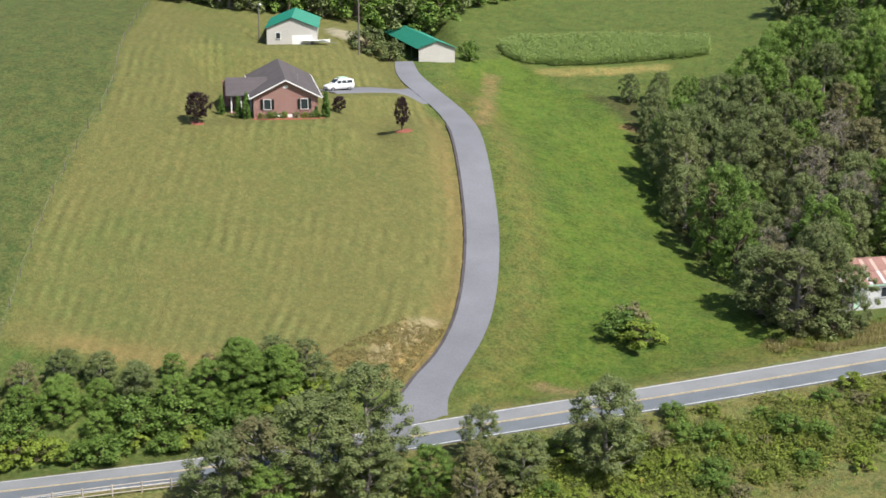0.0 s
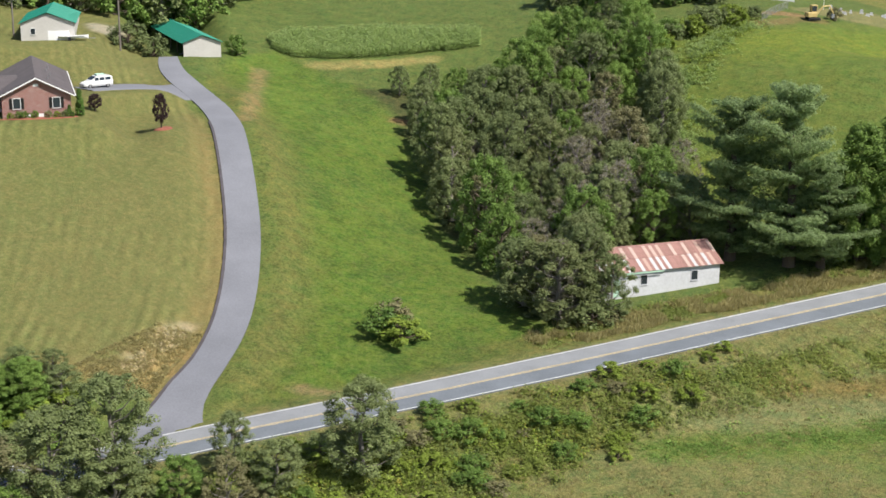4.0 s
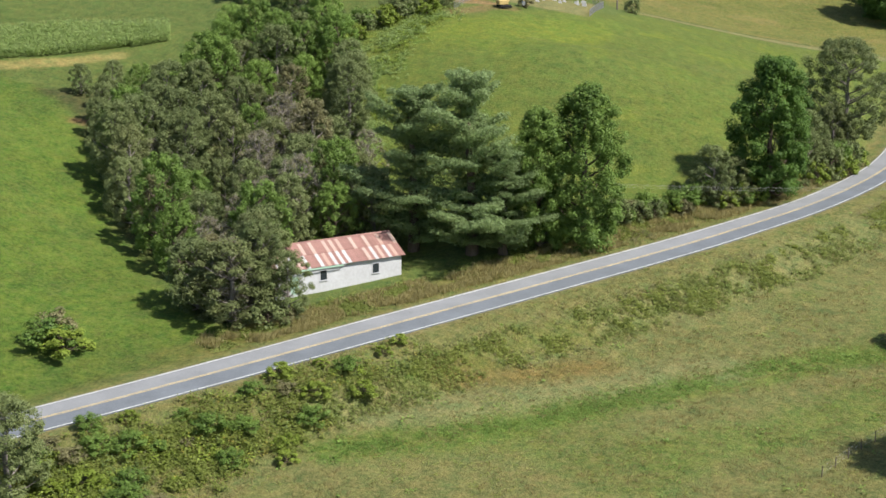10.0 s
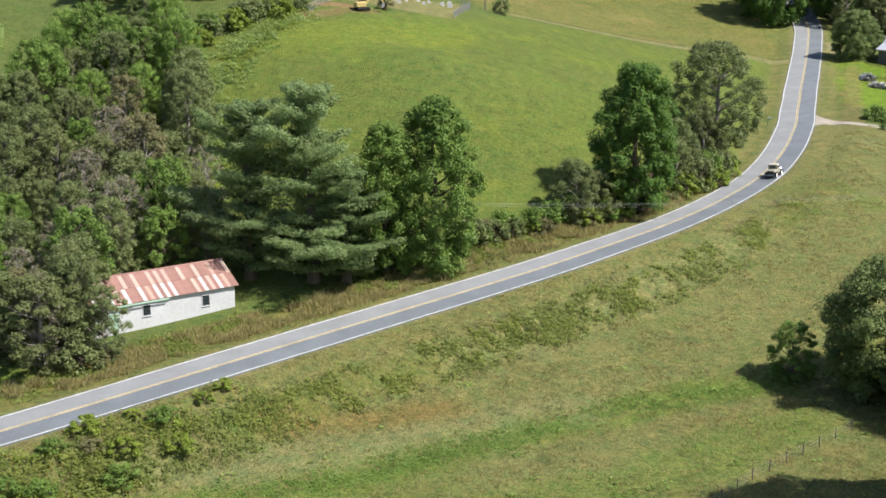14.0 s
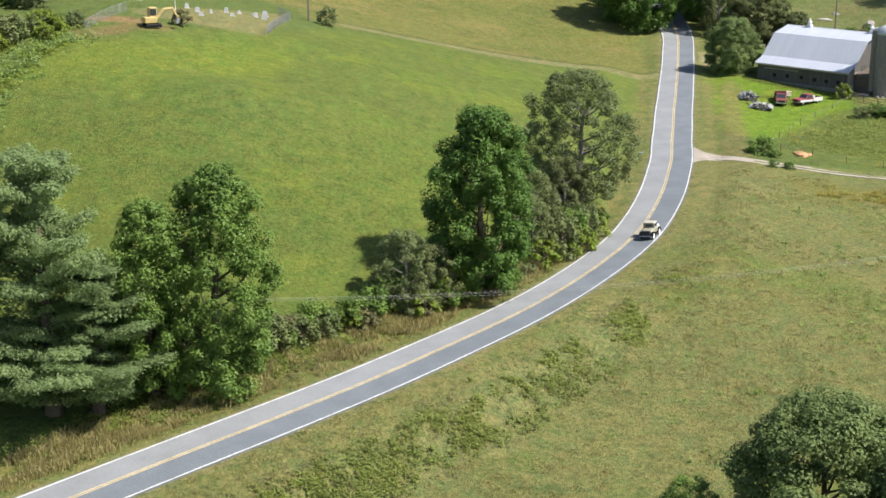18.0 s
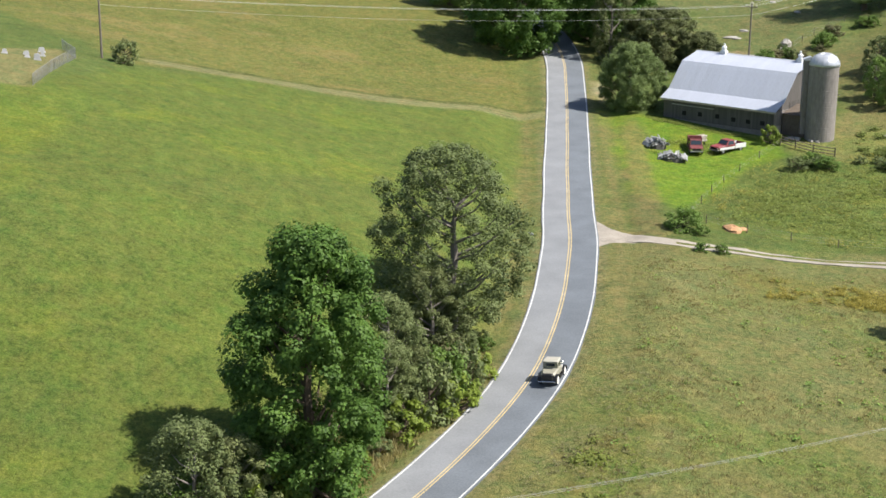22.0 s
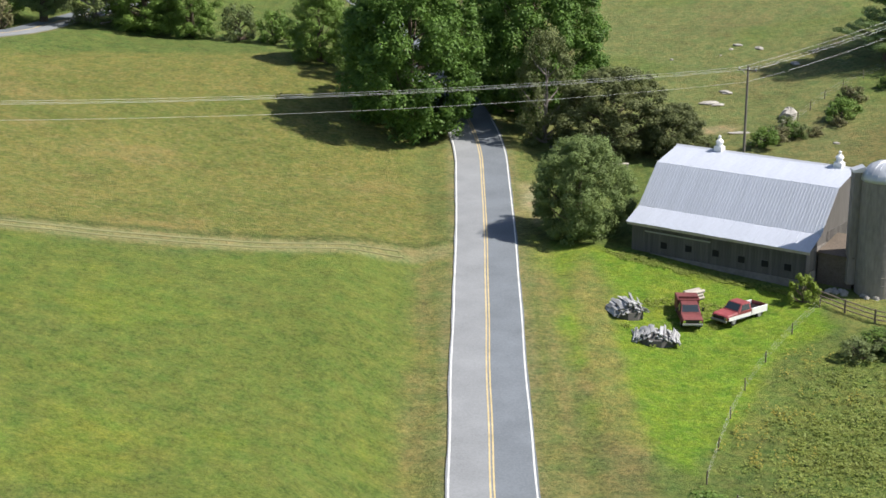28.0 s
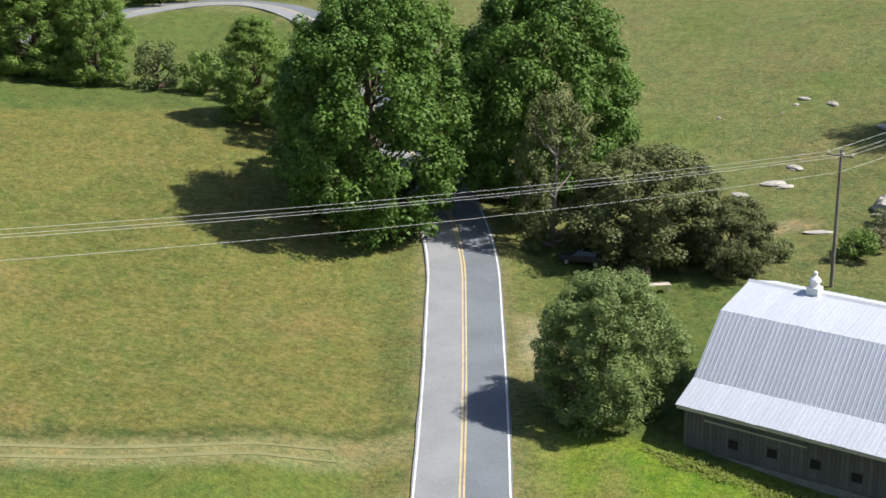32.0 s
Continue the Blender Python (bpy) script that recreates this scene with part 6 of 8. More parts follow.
shingled(house, (-3.9, 3.8, 2.75), (6.2, 0, 0), (0, 5.6, 2.0), 10)
shingled(house, (2.3, 14.9, 2.75), (-6.2, 0, 0), (0, -5.5, 2.0), 8)
for px_, py_ in ((-3.1, 4.4), (-1.7, 4.4), (-0.3, 4.4)):
    part("porch_post", Shape().block(px_ - 0.11, py_ - 0.11, 0.25, px_ + 0.11, py_ + 0.11, 2.75), M_WHITE, house)
part("chimney", Shape().box(-4.3, 8.9, -1.5, -3.3, 9.9, 4.1).box(-4.38, 8.82, 4.1, -3.22, 9.98, 4.25), M_BRICK, house)
part("porch_step", Shape().box(-4.9, 5.0, -1.5, -3.3, 7.0, 0.0), M_BRICK, house)
part("side_stoop", Shape().box(HW, 6.5, -1.5, HW + 1.6, 9.0, 0.3), M_WHITE, house)
for k in range(4):
    part("roof_vent", Shape().tube([(6.4 + 0.4 * (k % 2), 4.0 + 5 * k, 4.2), (6.4 + 0.4 * (k % 2), 4.0 + 5 * k, 5.1)], 0.06, 8), M_STEEL, house)
hm = house.matrix_world.copy()


def by_house(x, y):
    p = hm @ Vector((x, y, 0))
    return p.x, p.y


for x, y, h_, w_ in [(-1.0, 0.1, 1.12, 1.1), (-2.2, 1.0, 0.95, 1.0), (10.3, -0.1, 1.1, 1.15), (-4.6, 3.6, 0.85, 0.9), (8.9, -0.7, 0.5, 0.7)]:
    plant(S_CEDAR, *by_house(x, y), h_, w_, group="evergreens round the house")
for k, (x, p_) in enumerate([(1.0, S_LIGHT), (2.1, S_GREEN), (3.0, S_GREEN), (4.2, S_GREEN), (6.0, S_GREY), (7.2, S_LIGHT), (8.3, S_GREY), (9.0, S_GREEN)]):
    plant(p_, *by_house(x, -0.9), 0.34, 0.30, group="foundation shrubs of the house")
plant(T_PLUM, *by_house(12.6, 4.5), 0.55, 0.6, label="small reddish ornamental bush by the drive")
for name, x, y, rx, ry in (("mulch_bed", -139.6, -95.9, 1.5, 1.2), ("mulch_bed", -159.0, -118.4, 1.1, 0.9)):
    ring = [[(x + rx * f * math.cos(a * 0.393), y + ry * f * math.sin(a * 0.393), float(ground_at(x + rx * f * math.cos(a * 0.393), y + ry * f * math.sin(a * 0.393))) + hz) for a in range(16)] for f, hz in ((1, -0.1), (0.92, 0.10), (0.5, 0.16), (0.05, 0.18))]
    whole(name, Shape().loft(ring), M_MULCH, "low bed of red mulch round a lawn tree", "mulch bed")
for dx in (4.8,):
    x, y = by_house(dx, -0.95)
    bed = []
    for f, hz in ((1, -0.15), (0.95, 0.08), (0.3, 0.12)):
        row = []
        for a in range(20):
            q = hm @ Vector((4.8 + 5.4 * math.cos(a * 0.314) * f, -0.95 + 0.85 * math.sin(a * 0.314) * f, 0))
            row.append((q.x, q.y, float(ground_at(q.x, q.y)) + hz))
        bed.append(row)
    whole("mulch_bed", Shape().loft(bed), M_MULCH, "long red mulch bed along the house front", "mulch bed")

# ---- garage and open shed with green roofs ----
garage = thing("garage", "white garage with a green metal roof", "garage", pose(-179.7, -80.1, 17.0, 0, 0, 38.7))
GWID, GLEN = 8.4, 22.0
gg = [(0, -2), (GWID, -2), (GWID, 2.7), (GWID / 2, 4.2), (0, 2.7)]
part("front_wall", Shape().prism(gg, 0, 0.15), M_SIDING, garage)
part("back_wall", Shape().prism(gg, GLEN - 0.15, GLEN), M_SIDING, garage)
for x in (0.003, GWID - 0.153):
    part("side_wall", Shape().box(x, 0.15, -2, x + 0.15, GLEN - 0.15, 2.65), M_SIDING, garage)
sx0 = Matrix.Rotation(-math.pi / 2, 4, "Z")


def side_roof(parent, wid, length, eave, top, over, material, wide=0.92):
    """Metal sheets on the two slopes of a roof whose ridge runs in y."""
    n = round((length + 2 * over) / wide)
    w = (length + 2 * over) / n
    run, rise = wid / 2 + over, top - eave
    me = sheet_mesh("roof_sheet", w, math.hypot(run, rise), 2, material)
    tilt = math.atan2(rise, run)
    for k in range(n):
        for s in (0, 1):
            ob = new("roof_sheet", me)
            ob.parent = parent
            if s == 0:
                ob.matrix_basis = Matrix.Translation((-over, length + over - w * k, eave + 0.04)) @ Matrix.Rotation(-math.pi / 2, 4, "Z") @ Matrix.Rotation(tilt, 4, "X")
            else:
                ob.matrix_basis = Matrix.Translation((wid + over, -over + w * k, eave + 0.04)) @ Matrix.Rotation(math.pi / 2, 4, "Z") @ Matrix.Rotation(tilt, 4, "X")


side_roof(garage, GWID, GLEN, 2.55, 4.35, 0.35, M_GREEN_TIN)
window(garage, 1.9, 0.9, 0.7, 0.9, y=-0.01)
part("garage_door", Shape().box(4.2, -0.04, -1.2, 7.6, 0.0, 1.4), M_WHITE, garage)
trailer = thing("boat_trailer", "small white boat on a low trailer beside the garage", "trailer", pose(-173.2, -75.2, float(ground_at(-173.2, -75.2)), 0, 0, 30))
part("hull", Shape().loft([[(x, -w, 0.7 + k), (x, -w * 0.6, 0.35), (x, w * 0.6, 0.35), (x, w, 0.7 + k)] for x, w, k in ((-2.2, 0.8, 0), (0, 0.9, 0), (1.6, 0.6, 0.1), (2.5, 0.08, 0.25))]), M_WHITE, trailer)
part("drawbar", Shape().box(1.8, -0.05, 0.3, 3.6, 0.05, 0.4), M_STEEL, trailer)
for s in (-0.9, 0.9):
    part("wheel", Shape().loft([rings_xz(12, 0.28, s - 0.08, -0.4, 0.28), rings_xz(12, 0.28, s + 0.08, -0.4, 0.28)]), M_TYRE, trailer)
shed = thing("pole_shed", "open-sided pole shed with a green metal roof", "shed", pose(-163.7, -58.7, 12.9, 0, 0, 47.0))
SW, SL = 6.4, 34.0
sg = [(0, -1), (SW, -1), (SW, 2.45), (SW / 2, 3.62), (0, 2.45)]
part("front_wall", Shape().prism(sg, 0, 0.12), M_SIDING, shed)
part("back_wall", Shape().prism(sg, SL - 0.12, SL), M_SIDING, shed)
part("side_wall", Shape().box(SW - 0.12, 0.12, -1, SW, SL - 0.12, 2.45), M_SIDING, shed)
for k in range(6):
    part("post", Shape().block(0.02, 0.2 + k * (SL - 0.6) / 5, -1, 0.2, 0.4 + k * (SL - 0.6) / 5, 2.5), M_TIMBER, shed)
side_roof(shed, SW, SL, 2.38, 3.72, 0.4, M_GREEN_TIN)
part("floor_slab", Shape().box(0.1, 0.2, -0.6, SW - 0.2, SL - 0.2, 0.1), M_DRIVE, shed)
far_house = thing("far_house", "white house half hidden behind trees on the hill", "house", pose(-91, 27, float(ground_at(-91, 27)), 0, 0, 20))
part("wall", Shape().box(0, 0, -1, 9, 6, 2.7), M_WHITEWASH, far_house)
part("roof", Shape().prism([(-0.4, 2.7), (9.4, 2.7), (9.4, 2.8), (4.5, 4.6), (-0.4, 2.8)], -0.3, 6.3), M_SHINGLE, far_house)
window(far_house, 2.2, 0.8, 1.0, 1.3)
part("door", Shape().box(5.2, -0.05, 0, 6.2, -0.01, 2.0), M_BLACK, far_house)
# ---- vehicles: x across, y ahead ----
def section(y, w0, z0, w1, z1, w2, z2):
    """A cross-section: sill, belt and top half-widths and heights."""
    return [(-w0, y, z0), (w0, y, z0), (w1, y, (z0 * 2 + z1) / 3), (w1, y, z1), (w2, y, z2), (-w2, y, z2), (-w1, y, z1), (-w1, y, (z0 * 2 + z1) / 3)]


def body(sections):
    return Shape().loft([section(*s) for s in sections])


def wheel(parent, x, y, r, wide, rim, tyre=None, spokes=0, white=False):
    s = 1 if x > 0 else -1
    def ring(rad, xx, n=20):
        return [(xx, y + rad * math.cos(2 * math.pi * k / n), r + rad * math.sin(2 * math.pi * k / n)) for k in range(n)]
    w = part("wheel", Shape().loft([ring(r * 0.94, x - wide / 2), ring(r, x - wide / 4), ring(r, x + wide / 4), ring(r * 0.94, x + wide / 2)]), tyre or M_TYRE, parent)
    o = x + s * wide / 2
    if white:
        part("whitewall", Shape().loft([ring(r * 0.92, o), ring(r * 0.9, o + s * 0.012)]), M_WHITEWALL, w)
    part("rim", Shape().loft([ring(r * 0.60, o + s * 0.014), ring(r * 0.52, o + s * 0.022)]), rim, w)
    if spokes:
        sp = Shape()
        for k in range(spokes):
            a = 2 * math.pi * k / spokes
            sp.tube([(o + s * 0.03, y, r), (o + s * 0.03, y + r * 0.55 * math.cos(a), r + r * 0.55 * math.sin(a))], 0.018, 4)
        part("spokes", sp, M_WHITEWALL, w)
    return w


car = thing("vintage_car", "tan and black vintage coupe with white-walled spoked wheels", "car")
part("body", body([(-1.55, 0.52, 0.52, 0.58, 0.85, 0.42, 0.98), (-1.1, 0.58, 0.5, 0.66, 0.98, 0.52, 1.12), (-0.55, 0.62, 0.5, 0.70, 1.08, 0.62, 1.18), (0.55, 0.62, 0.5, 0.70, 1.08, 0.60, 1.16)]), M_KHAKI, car)
part("hood", body([(0.55, 0.46, 0.5, 0.54, 0.98, 0.40, 1.14), (1.1, 0.42, 0.5, 0.46, 0.98, 0.34, 1.12), (1.62, 0.36, 0.5, 0.38, 0.98, 0.28, 1.10)]), M_KHAKI, car)
cab = part("cabin", body([(-0.55, 0.66, 1.12, 0.66, 1.3, 0.62, 1.68), (0.50, 0.64, 1.12, 0.64, 1.3, 0.62, 1.70)]), M_KHAKI, car)
part("windscreen", Shape().box(-0.56, 0.505, 1.2, 0.56, 0.53, 1.62), M_GLASS, cab)
part("rear_window", Shape().box(-0.38, -0.58, 1.34, 0.38, -0.555, 1.58), M_GLASS, cab)
for s in (-1, 1):
    part("side_window", Shape().box(s * 0.645 - 0.02, -0.32, 1.26, s * 0.645 + 0.02, 0.40, 1.58), M_GLASS, cab)
part("top", body([(-0.68, 0.66, 1.68, 0.68, 1.72, 0.58, 1.80), (0.0, 0.68, 1.70, 0.70, 1.75, 0.60, 1.84), (0.66, 0.64, 1.70, 0.66, 1.73, 0.58, 1.79)]), M_KHAKI_TOP, car, "tan canvas roof")
part("radiator", Shape().box(-0.34, 1.62, 0.5, 0.34, 1.70, 1.08), M_CHROME, car)
part("trunk", Shape().block(-0.45, -2.0, 0.62, 0.45, -1.55, 1.06, 0.04), M_BLACK, car, "black luggage trunk")
part("rear_bumper", Shape().tube([(-0.75, -2.1, 0.5), (0.75, -2.1, 0.5)], 0.045, 6), M_CHROME, car)
part("front_bumper", Shape().tube([(-0.75, 2.05, 0.5), (0.75, 2.05, 0.5)], 0.045, 6), M_CHROME, car)
for s in (-1, 1):
    for y0 in (1.25, -1.25):
        f = Shape().loft([[(s * 0.50, y0 + 0.58 * math.cos(a), 0.40 + 0.50 * math.sin(a)), (s * 0.86, y0 + 0.58 * math.cos(a), 0.38 + 0.50 * math.sin(a)), (s * 0.86, y0 + 0.53 * math.cos(a), 0.38 + 0.45 * math.sin(a)), (s * 0.50, y0 + 0.53 * math.cos(a), 0.40 + 0.45 * math.sin(a))] for a in (-0.1, 0.3, 0.8, 1.3, 1.8, 2.3, 2.8, 3.2)])
        part("fender", f, M_BLACK, car, "black curved fender")
        wheel(car, s * 0.72, y0, 0.38, 0.13, M_WHITEWALL, spokes=10, white=True)
    part("running_board", Shape().block(min(s * 0.58, s * 0.86), -0.75, 0.34, max(s * 0.58, s * 0.86), 0.72, 0.39, 0.01), M_BLACK, car)
    part("headlight", Shape().loft([[(s * 0.48 + 0.13 * math.cos(a * 0.524) * q, y, 0.98 + 0.13 * math.sin(a * 0.524) * q) for a in range(12)] for y, q in ((1.55, 0.3), (1.68, 1.0), (1.74, 1.0))]), M_CHROME, car)
spare = part("spare_wheel", Shape().loft([[(0.66, 0.80 + r_ * math.cos(a * 0.314), 0.78 + r_ * math.sin(a * 0.314)) for a in range(20)] for r_ in (0.34, 0.30)]), M_WHITEWALL, car)
car.matrix_world = pose(-2.9, -21.5, float(ROAD_Z[near_line(np.array([-2.9]), np.array([-21.5]), ROAD)[1][0]]) + 0.17, 0, -4.4, -15)

van = thing("minivan", "white minivan parked at the end of the drive", "van")
part("body", body([(-2.35, 0.82, 0.35, 0.9, 0.95, 0.86, 1.05), (-2.2, 0.86, 0.3, 0.95, 1.0, 0.9, 1.12), (1.2, 0.86, 0.3, 0.95, 1.0, 0.88, 1.1), (2.2, 0.8, 0.3, 0.88, 0.72, 0.76, 0.86), (2.4, 0.7, 0.35, 0.75, 0.6, 0.66, 0.7)]), M_CREAM, van)
cabin = part("cabin", body([(-2.3, 0.88, 1.05, 0.86, 1.2, 0.70, 1.62), (-1.9, 0.88, 1.05, 0.86, 1.3, 0.74, 1.80), (0.2, 0.88, 1.05, 0.86, 1.3, 0.74, 1.80), (1.35, 0.84, 1.0, 0.8, 1.05, 0.70, 1.12)]), M_CREAM, van)
for s in (-1, 1):
    for y0, y1 in ((-2.0, -1.05), (-0.95, -0.1), (0.0, 0.7)):
        part("side_window", Shape().slab((s * 0.875, y0, 1.14), (s * 0.875, y1, 1.14), (s * 0.80, y1 - 0.05, 1.56), (s * 0.80, y0 + 0.05, 1.56), -0.03 * s), M_GLASS, cabin)
    for y0 in (1.5, -1.45):
        wheel(van, s * 0.84, y0, 0.33, 0.2, M_STEEL)
part("windscreen", Shape().slab((-0.72, 1.22, 1.16), (0.72, 1.22, 1.16), (0.66, 0.42, 1.74), (-0.66, 0.42, 1.74), 0.02), M_GLASS, cabin)
part("roof_box", Shape().block(-0.42, -1.2, 1.84, 0.42, 0.1, 2.06, 0.06), M_GREEN_TRIM, van, "dark roof load")
van.matrix_world = pose(-158.8, -87.0, float(ground_at(-158.8, -87.0)) + 0.10, 0, 0, 158)


def truck(name, label, category, paint, low, bed_mat, m, old=False):
    t = thing(name, label, category, m)
    part("hood", body([(0.95, 0.84, 0.55, 0.92, 0.98, 0.84, 1.08), (2.35, 0.80, 0.55, 0.88, 0.92, 0.80, 1.0), (2.48, 0.76, 0.55, 0.82, 0.86, 0.74, 0.92)]), paint, t)
    c = part("cab", body([(-0.65, 0.88, 0.5, 0.94, 1.05, 0.80, 1.10), (-0.6, 0.88, 0.5, 0.94, 1.08, 0.72, 1.72), (0.45, 0.88, 0.5, 0.94, 1.08, 0.72, 1.72), (1.05, 0.86, 0.5, 0.93, 1.05, 0.82, 1.10)]), paint, t)
    part("windscreen", Shape().slab((-0.74, 1.0, 1.16), (0.74, 1.0, 1.16), (0.66, 0.53, 1.66), (-0.66, 0.53, 1.66), -0.02), M_GLASS, c)
    for s in (-1, 1):
        part("side_window", Shape().slab((s * 0.905, -0.45, 1.14), (s * 0.905, 0.75, 1.14), (s * 0.77, 0.45, 1.62), (s * 0.77, -0.4, 1.62), -0.03 * s), M_GLASS, c)
        part("side_stripe", Shape().box(min(s * 0.925, s * 0.955), -0.6, 0.52, max(s * 0.925, s * 0.955), 2.3, 0.86), low, t)
    part("grille", Shape().box(-0.62, 2.46, 0.6, 0.62, 2.52, 0.88), M_BLACK, t)
    part("front_bumper", Shape().block(-0.88, 2.5, 0.42, 0.88, 2.62, 0.58, 0.02), M_STEEL, t)
    for s in (-1, 1):
        part("headlight", Shape().box(s * 0.7 - 0.12, 2.48, 0.62, s * 0.7 + 0.12, 2.53, 0.84), M_CHROME, t)
    b3 = part("bed", Shape().box(-0.88, -2.75, 0.72, 0.88, -0.72, 0.8), bed_mat, t)
    hi = 1.12 if not old else 1.7
    for s in (-1, 1):
        part("bed_side", Shape().block(min(s * 0.84, s * 0.95), -2.78, 0.52, max(s * 0.84, s * 0.95), -0.7, hi, 0.02), low if not old else bed_mat, b3)
    part("tailgate", Shape().block(-0.86, -2.82, 0.6, 0.86, -2.74, hi, 0.02), paint if not old else bed_mat, b3)
    part("headboard", Shape().block(-0.86, -0.8, 0.6, 0.86, -0.72, hi + (0.35 if old else 0), 0.02), paint if not old else bed_mat, b3)
    for s in (-1, 1):
        for y0 in (1.65, -1.75):
            wheel(t, s * 0.82, y0, 0.36, 0.22, M_STEEL)
    return t


zt = float(ground_at(18.5, 63.2))
dump = truck("farm_truck", "rusted maroon farm truck standing in long grass", "truck", M_MAROON, M_MAROON, M_MAROON, pose(18.5, 63.3, zt - 0.1, 0, 0, 178), old=True)
part("roof_plate", Shape().block(-1.0, -2.6, 1.74, 0.95, -0.5, 1.82, 0.02), M_MAROON, dump, "rusty sheet over the bed")
for s in (-1, 1):
    part("mirror", Shape().block(s * 1.12 - 0.09, 0.62, 1.1, s * 1.12 + 0.09, 0.68, 1.45, 0.01), M_BLACK, dump)
truck("pickup_truck", "faded red and white pickup truck parked in the grass", "truck", M_RED, M_CREAM, M_BLACK, pose(22.9, 63.4, float(ground_at(22.9, 63.4)) - 0.06, 0, 0, 128))

# ---- digger on the hill ----
dig = thing("excavator", "yellow mini excavator resting on bare soil", "excavator", pose(-73.6, 8.2, float(ground_at(-73.6, 8.2)), 0, 0, -55))
for s in (-1, 1):
    part("track", Shape().loft([[(s * 0.85 - 0.2, y, z), (s * 0.85 + 0.2, y, z), (s * 0.85 + 0.2, y * 0.9, 0.30), (s * 0.85 - 0.2, y * 0.9, 0.30)] for y, z in ((-1.2, 0.15), (-1.0, 0.0), (1.0, 0.0), (1.2, 0.15))]).block(s * 0.85 - 0.2, -1.15, 0.0, s * 0.85 + 0.2, 1.15, 0.55, 0.15), M_TYRE, dig)
part("house_body", Shape().block(-0.9, -1.3, 0.65, 0.9, 0.5, 1.45, 0.12), M_YELLOW, dig)
dcab = part("cab", Shape().block(-0.85, -0.4, 1.45, 0.25, 0.75, 2.75, 0.08), M_YELLOW, dig)
part("cab_window", Shape().box(-0.75, 0.752, 1.6, 0.15, 0.77, 2.55).box(-0.87, -0.3, 1.6, -0.852, 0.6, 2.55).box(0.252, -0.3, 1.6, 0.27, 0.6, 2.55), M_GLASS, dcab)
part("boom", Shape().tube([(0.45, 0.5, 1.1), (0.5, 1.6, 2.5), (0.55, 2.9, 2.6)], [0.2, 0.2, 0.14], 4), M_YELLOW, dig)
part("stick", Shape().tube([(0.55, 2.8, 2.7), (0.55, 3.6, 1.2)], [0.15, 0.10], 4), M_YELLOW, dig)
part("bucket", Shape().loft([[(0.25, 3.5, 1.2), (0.85, 3.5, 1.2), (0.85, 3.8, 1.1), (0.25, 3.8, 1.1)], [(0.25, 3.2, 0.75), (0.85, 3.2, 0.75), (0.85, 3.75, 0.6), (0.25, 3.75, 0.6)], [(0.25, 3.3, 0.4), (0.85, 3.3, 0.4), (0.85, 3.5, 0.35), (0.25, 3.5, 0.35)]]), M_STEEL, dig)
# ---- poles and wires ----
def on_ground(x, y, up=0.0):
    return float(ground_at(x, y)) + up


def utility_pole(x, y, high, turn, arm=True, lamp=False):
    p = thing("utility_pole", "weathered wooden utility pole with crossarm and insulators" if arm else "plain wooden utility pole in the grass", "pole", pose(x, y, on_ground(x, y), 0, 0, turn))
    part("shaft", Shape().tube([(0, 0, -0.8), (0, 0, high * 0.5), (0, 0, high)], [0.17, 0.14, 0.11], 10), M_POLE, p)
    if arm:
        a = part("crossarm", Shape().block(-1.15, -0.17, high - 0.55, 1.15, -0.07, high - 0.43, 0.01), M_POLE, p)
        for s in (-1.05, 0.25, 1.05):
            part("insulator", Shape().loft([[(s + r * math.cos(k * 0.785), -0.12 + r * math.sin(k * 0.785), z) for k in range(8)] for r, z in ((0.03, high - 0.43), (0.06, high - 0.36), (0.04, high - 0.28), (0.06, high - 0.24), (0.02, high - 0.18))]), M_WHITE, a)
        for s in (-1, 1):
            part("brace", Shape().tube([(0, -0.1, high - 1.15), (s * 0.75, -0.1, high - 0.5)], 0.018, 4), M_STEEL, p)
    if lamp:
        part("lamp_head", Shape().loft([[(0.35 + r * math.cos(k * 0.785), -0.1 + r * math.sin(k * 0.785), z) for k in range(8)] for r, z in ((0.2, high - 0.3), (0.24, high - 0.2), (0.1, high + 0.02))]), M_WHITE, p)
        part("lamp_arm", Shape().tube([(0, 0, high - 0.1), (0.35, -0.1, high - 0.05)], 0.025, 5), M_STEEL, p)
    return p


def wire(a, b2, sag, r=0.011, name="power_line", material=None):
    pts = []
    for k in range(25):
        u = k / 24
        q = Vector(a).lerp(Vector(b2), u)
        q.z -= sag * 4 * u * (1 - u)
        pts.append(q)
    return whole(name, Shape().tube(pts, r, 5), material or M_WIRE, "thin sagging overhead power line", "power line", group="overhead wires")


PC, PB, PR = (31.9, 107.0), (-60.9, 50.2), (78.0, 140.0)
utility_pole(*PC, 11.6, -40)
utility_pole(*PB, 8.5, -58)
utility_pole(*PR, 11.0, -55)
utility_pole(-183.6, -77.6, 6.2, 20, arm=False, lamp=True)
utility_pole(-170.2, -67.2, 10.4, 40)
utility_pole(-114, 20, 9.5, -50)
utility_pole(-63.5, -74.5, 8.0, 60)
utility_pole(64, -15, 6.5, 60)
zc, zb, zr = on_ground(*PC) + 11.35, on_ground(*PB) + 8.25, on_ground(*PR) + 10.7
for o in (-1.05, 0.25, 1.05):
    ca, sa = math.cos(radians(-40)), math.sin(radians(-40))
    c_ = (PC[0] + o * ca, PC[1] + o * sa - 0.1, zc)
    b_ = (PB[0] + o * math.cos(radians(-58)), PB[1] + o * math.sin(radians(-58)), zb)
    wire(c_, b_, 1.3)
    wire(c_, (PR[0] + o * math.cos(radians(-55)), PR[1] + o * math.sin(radians(-55)), zr), 1.1)
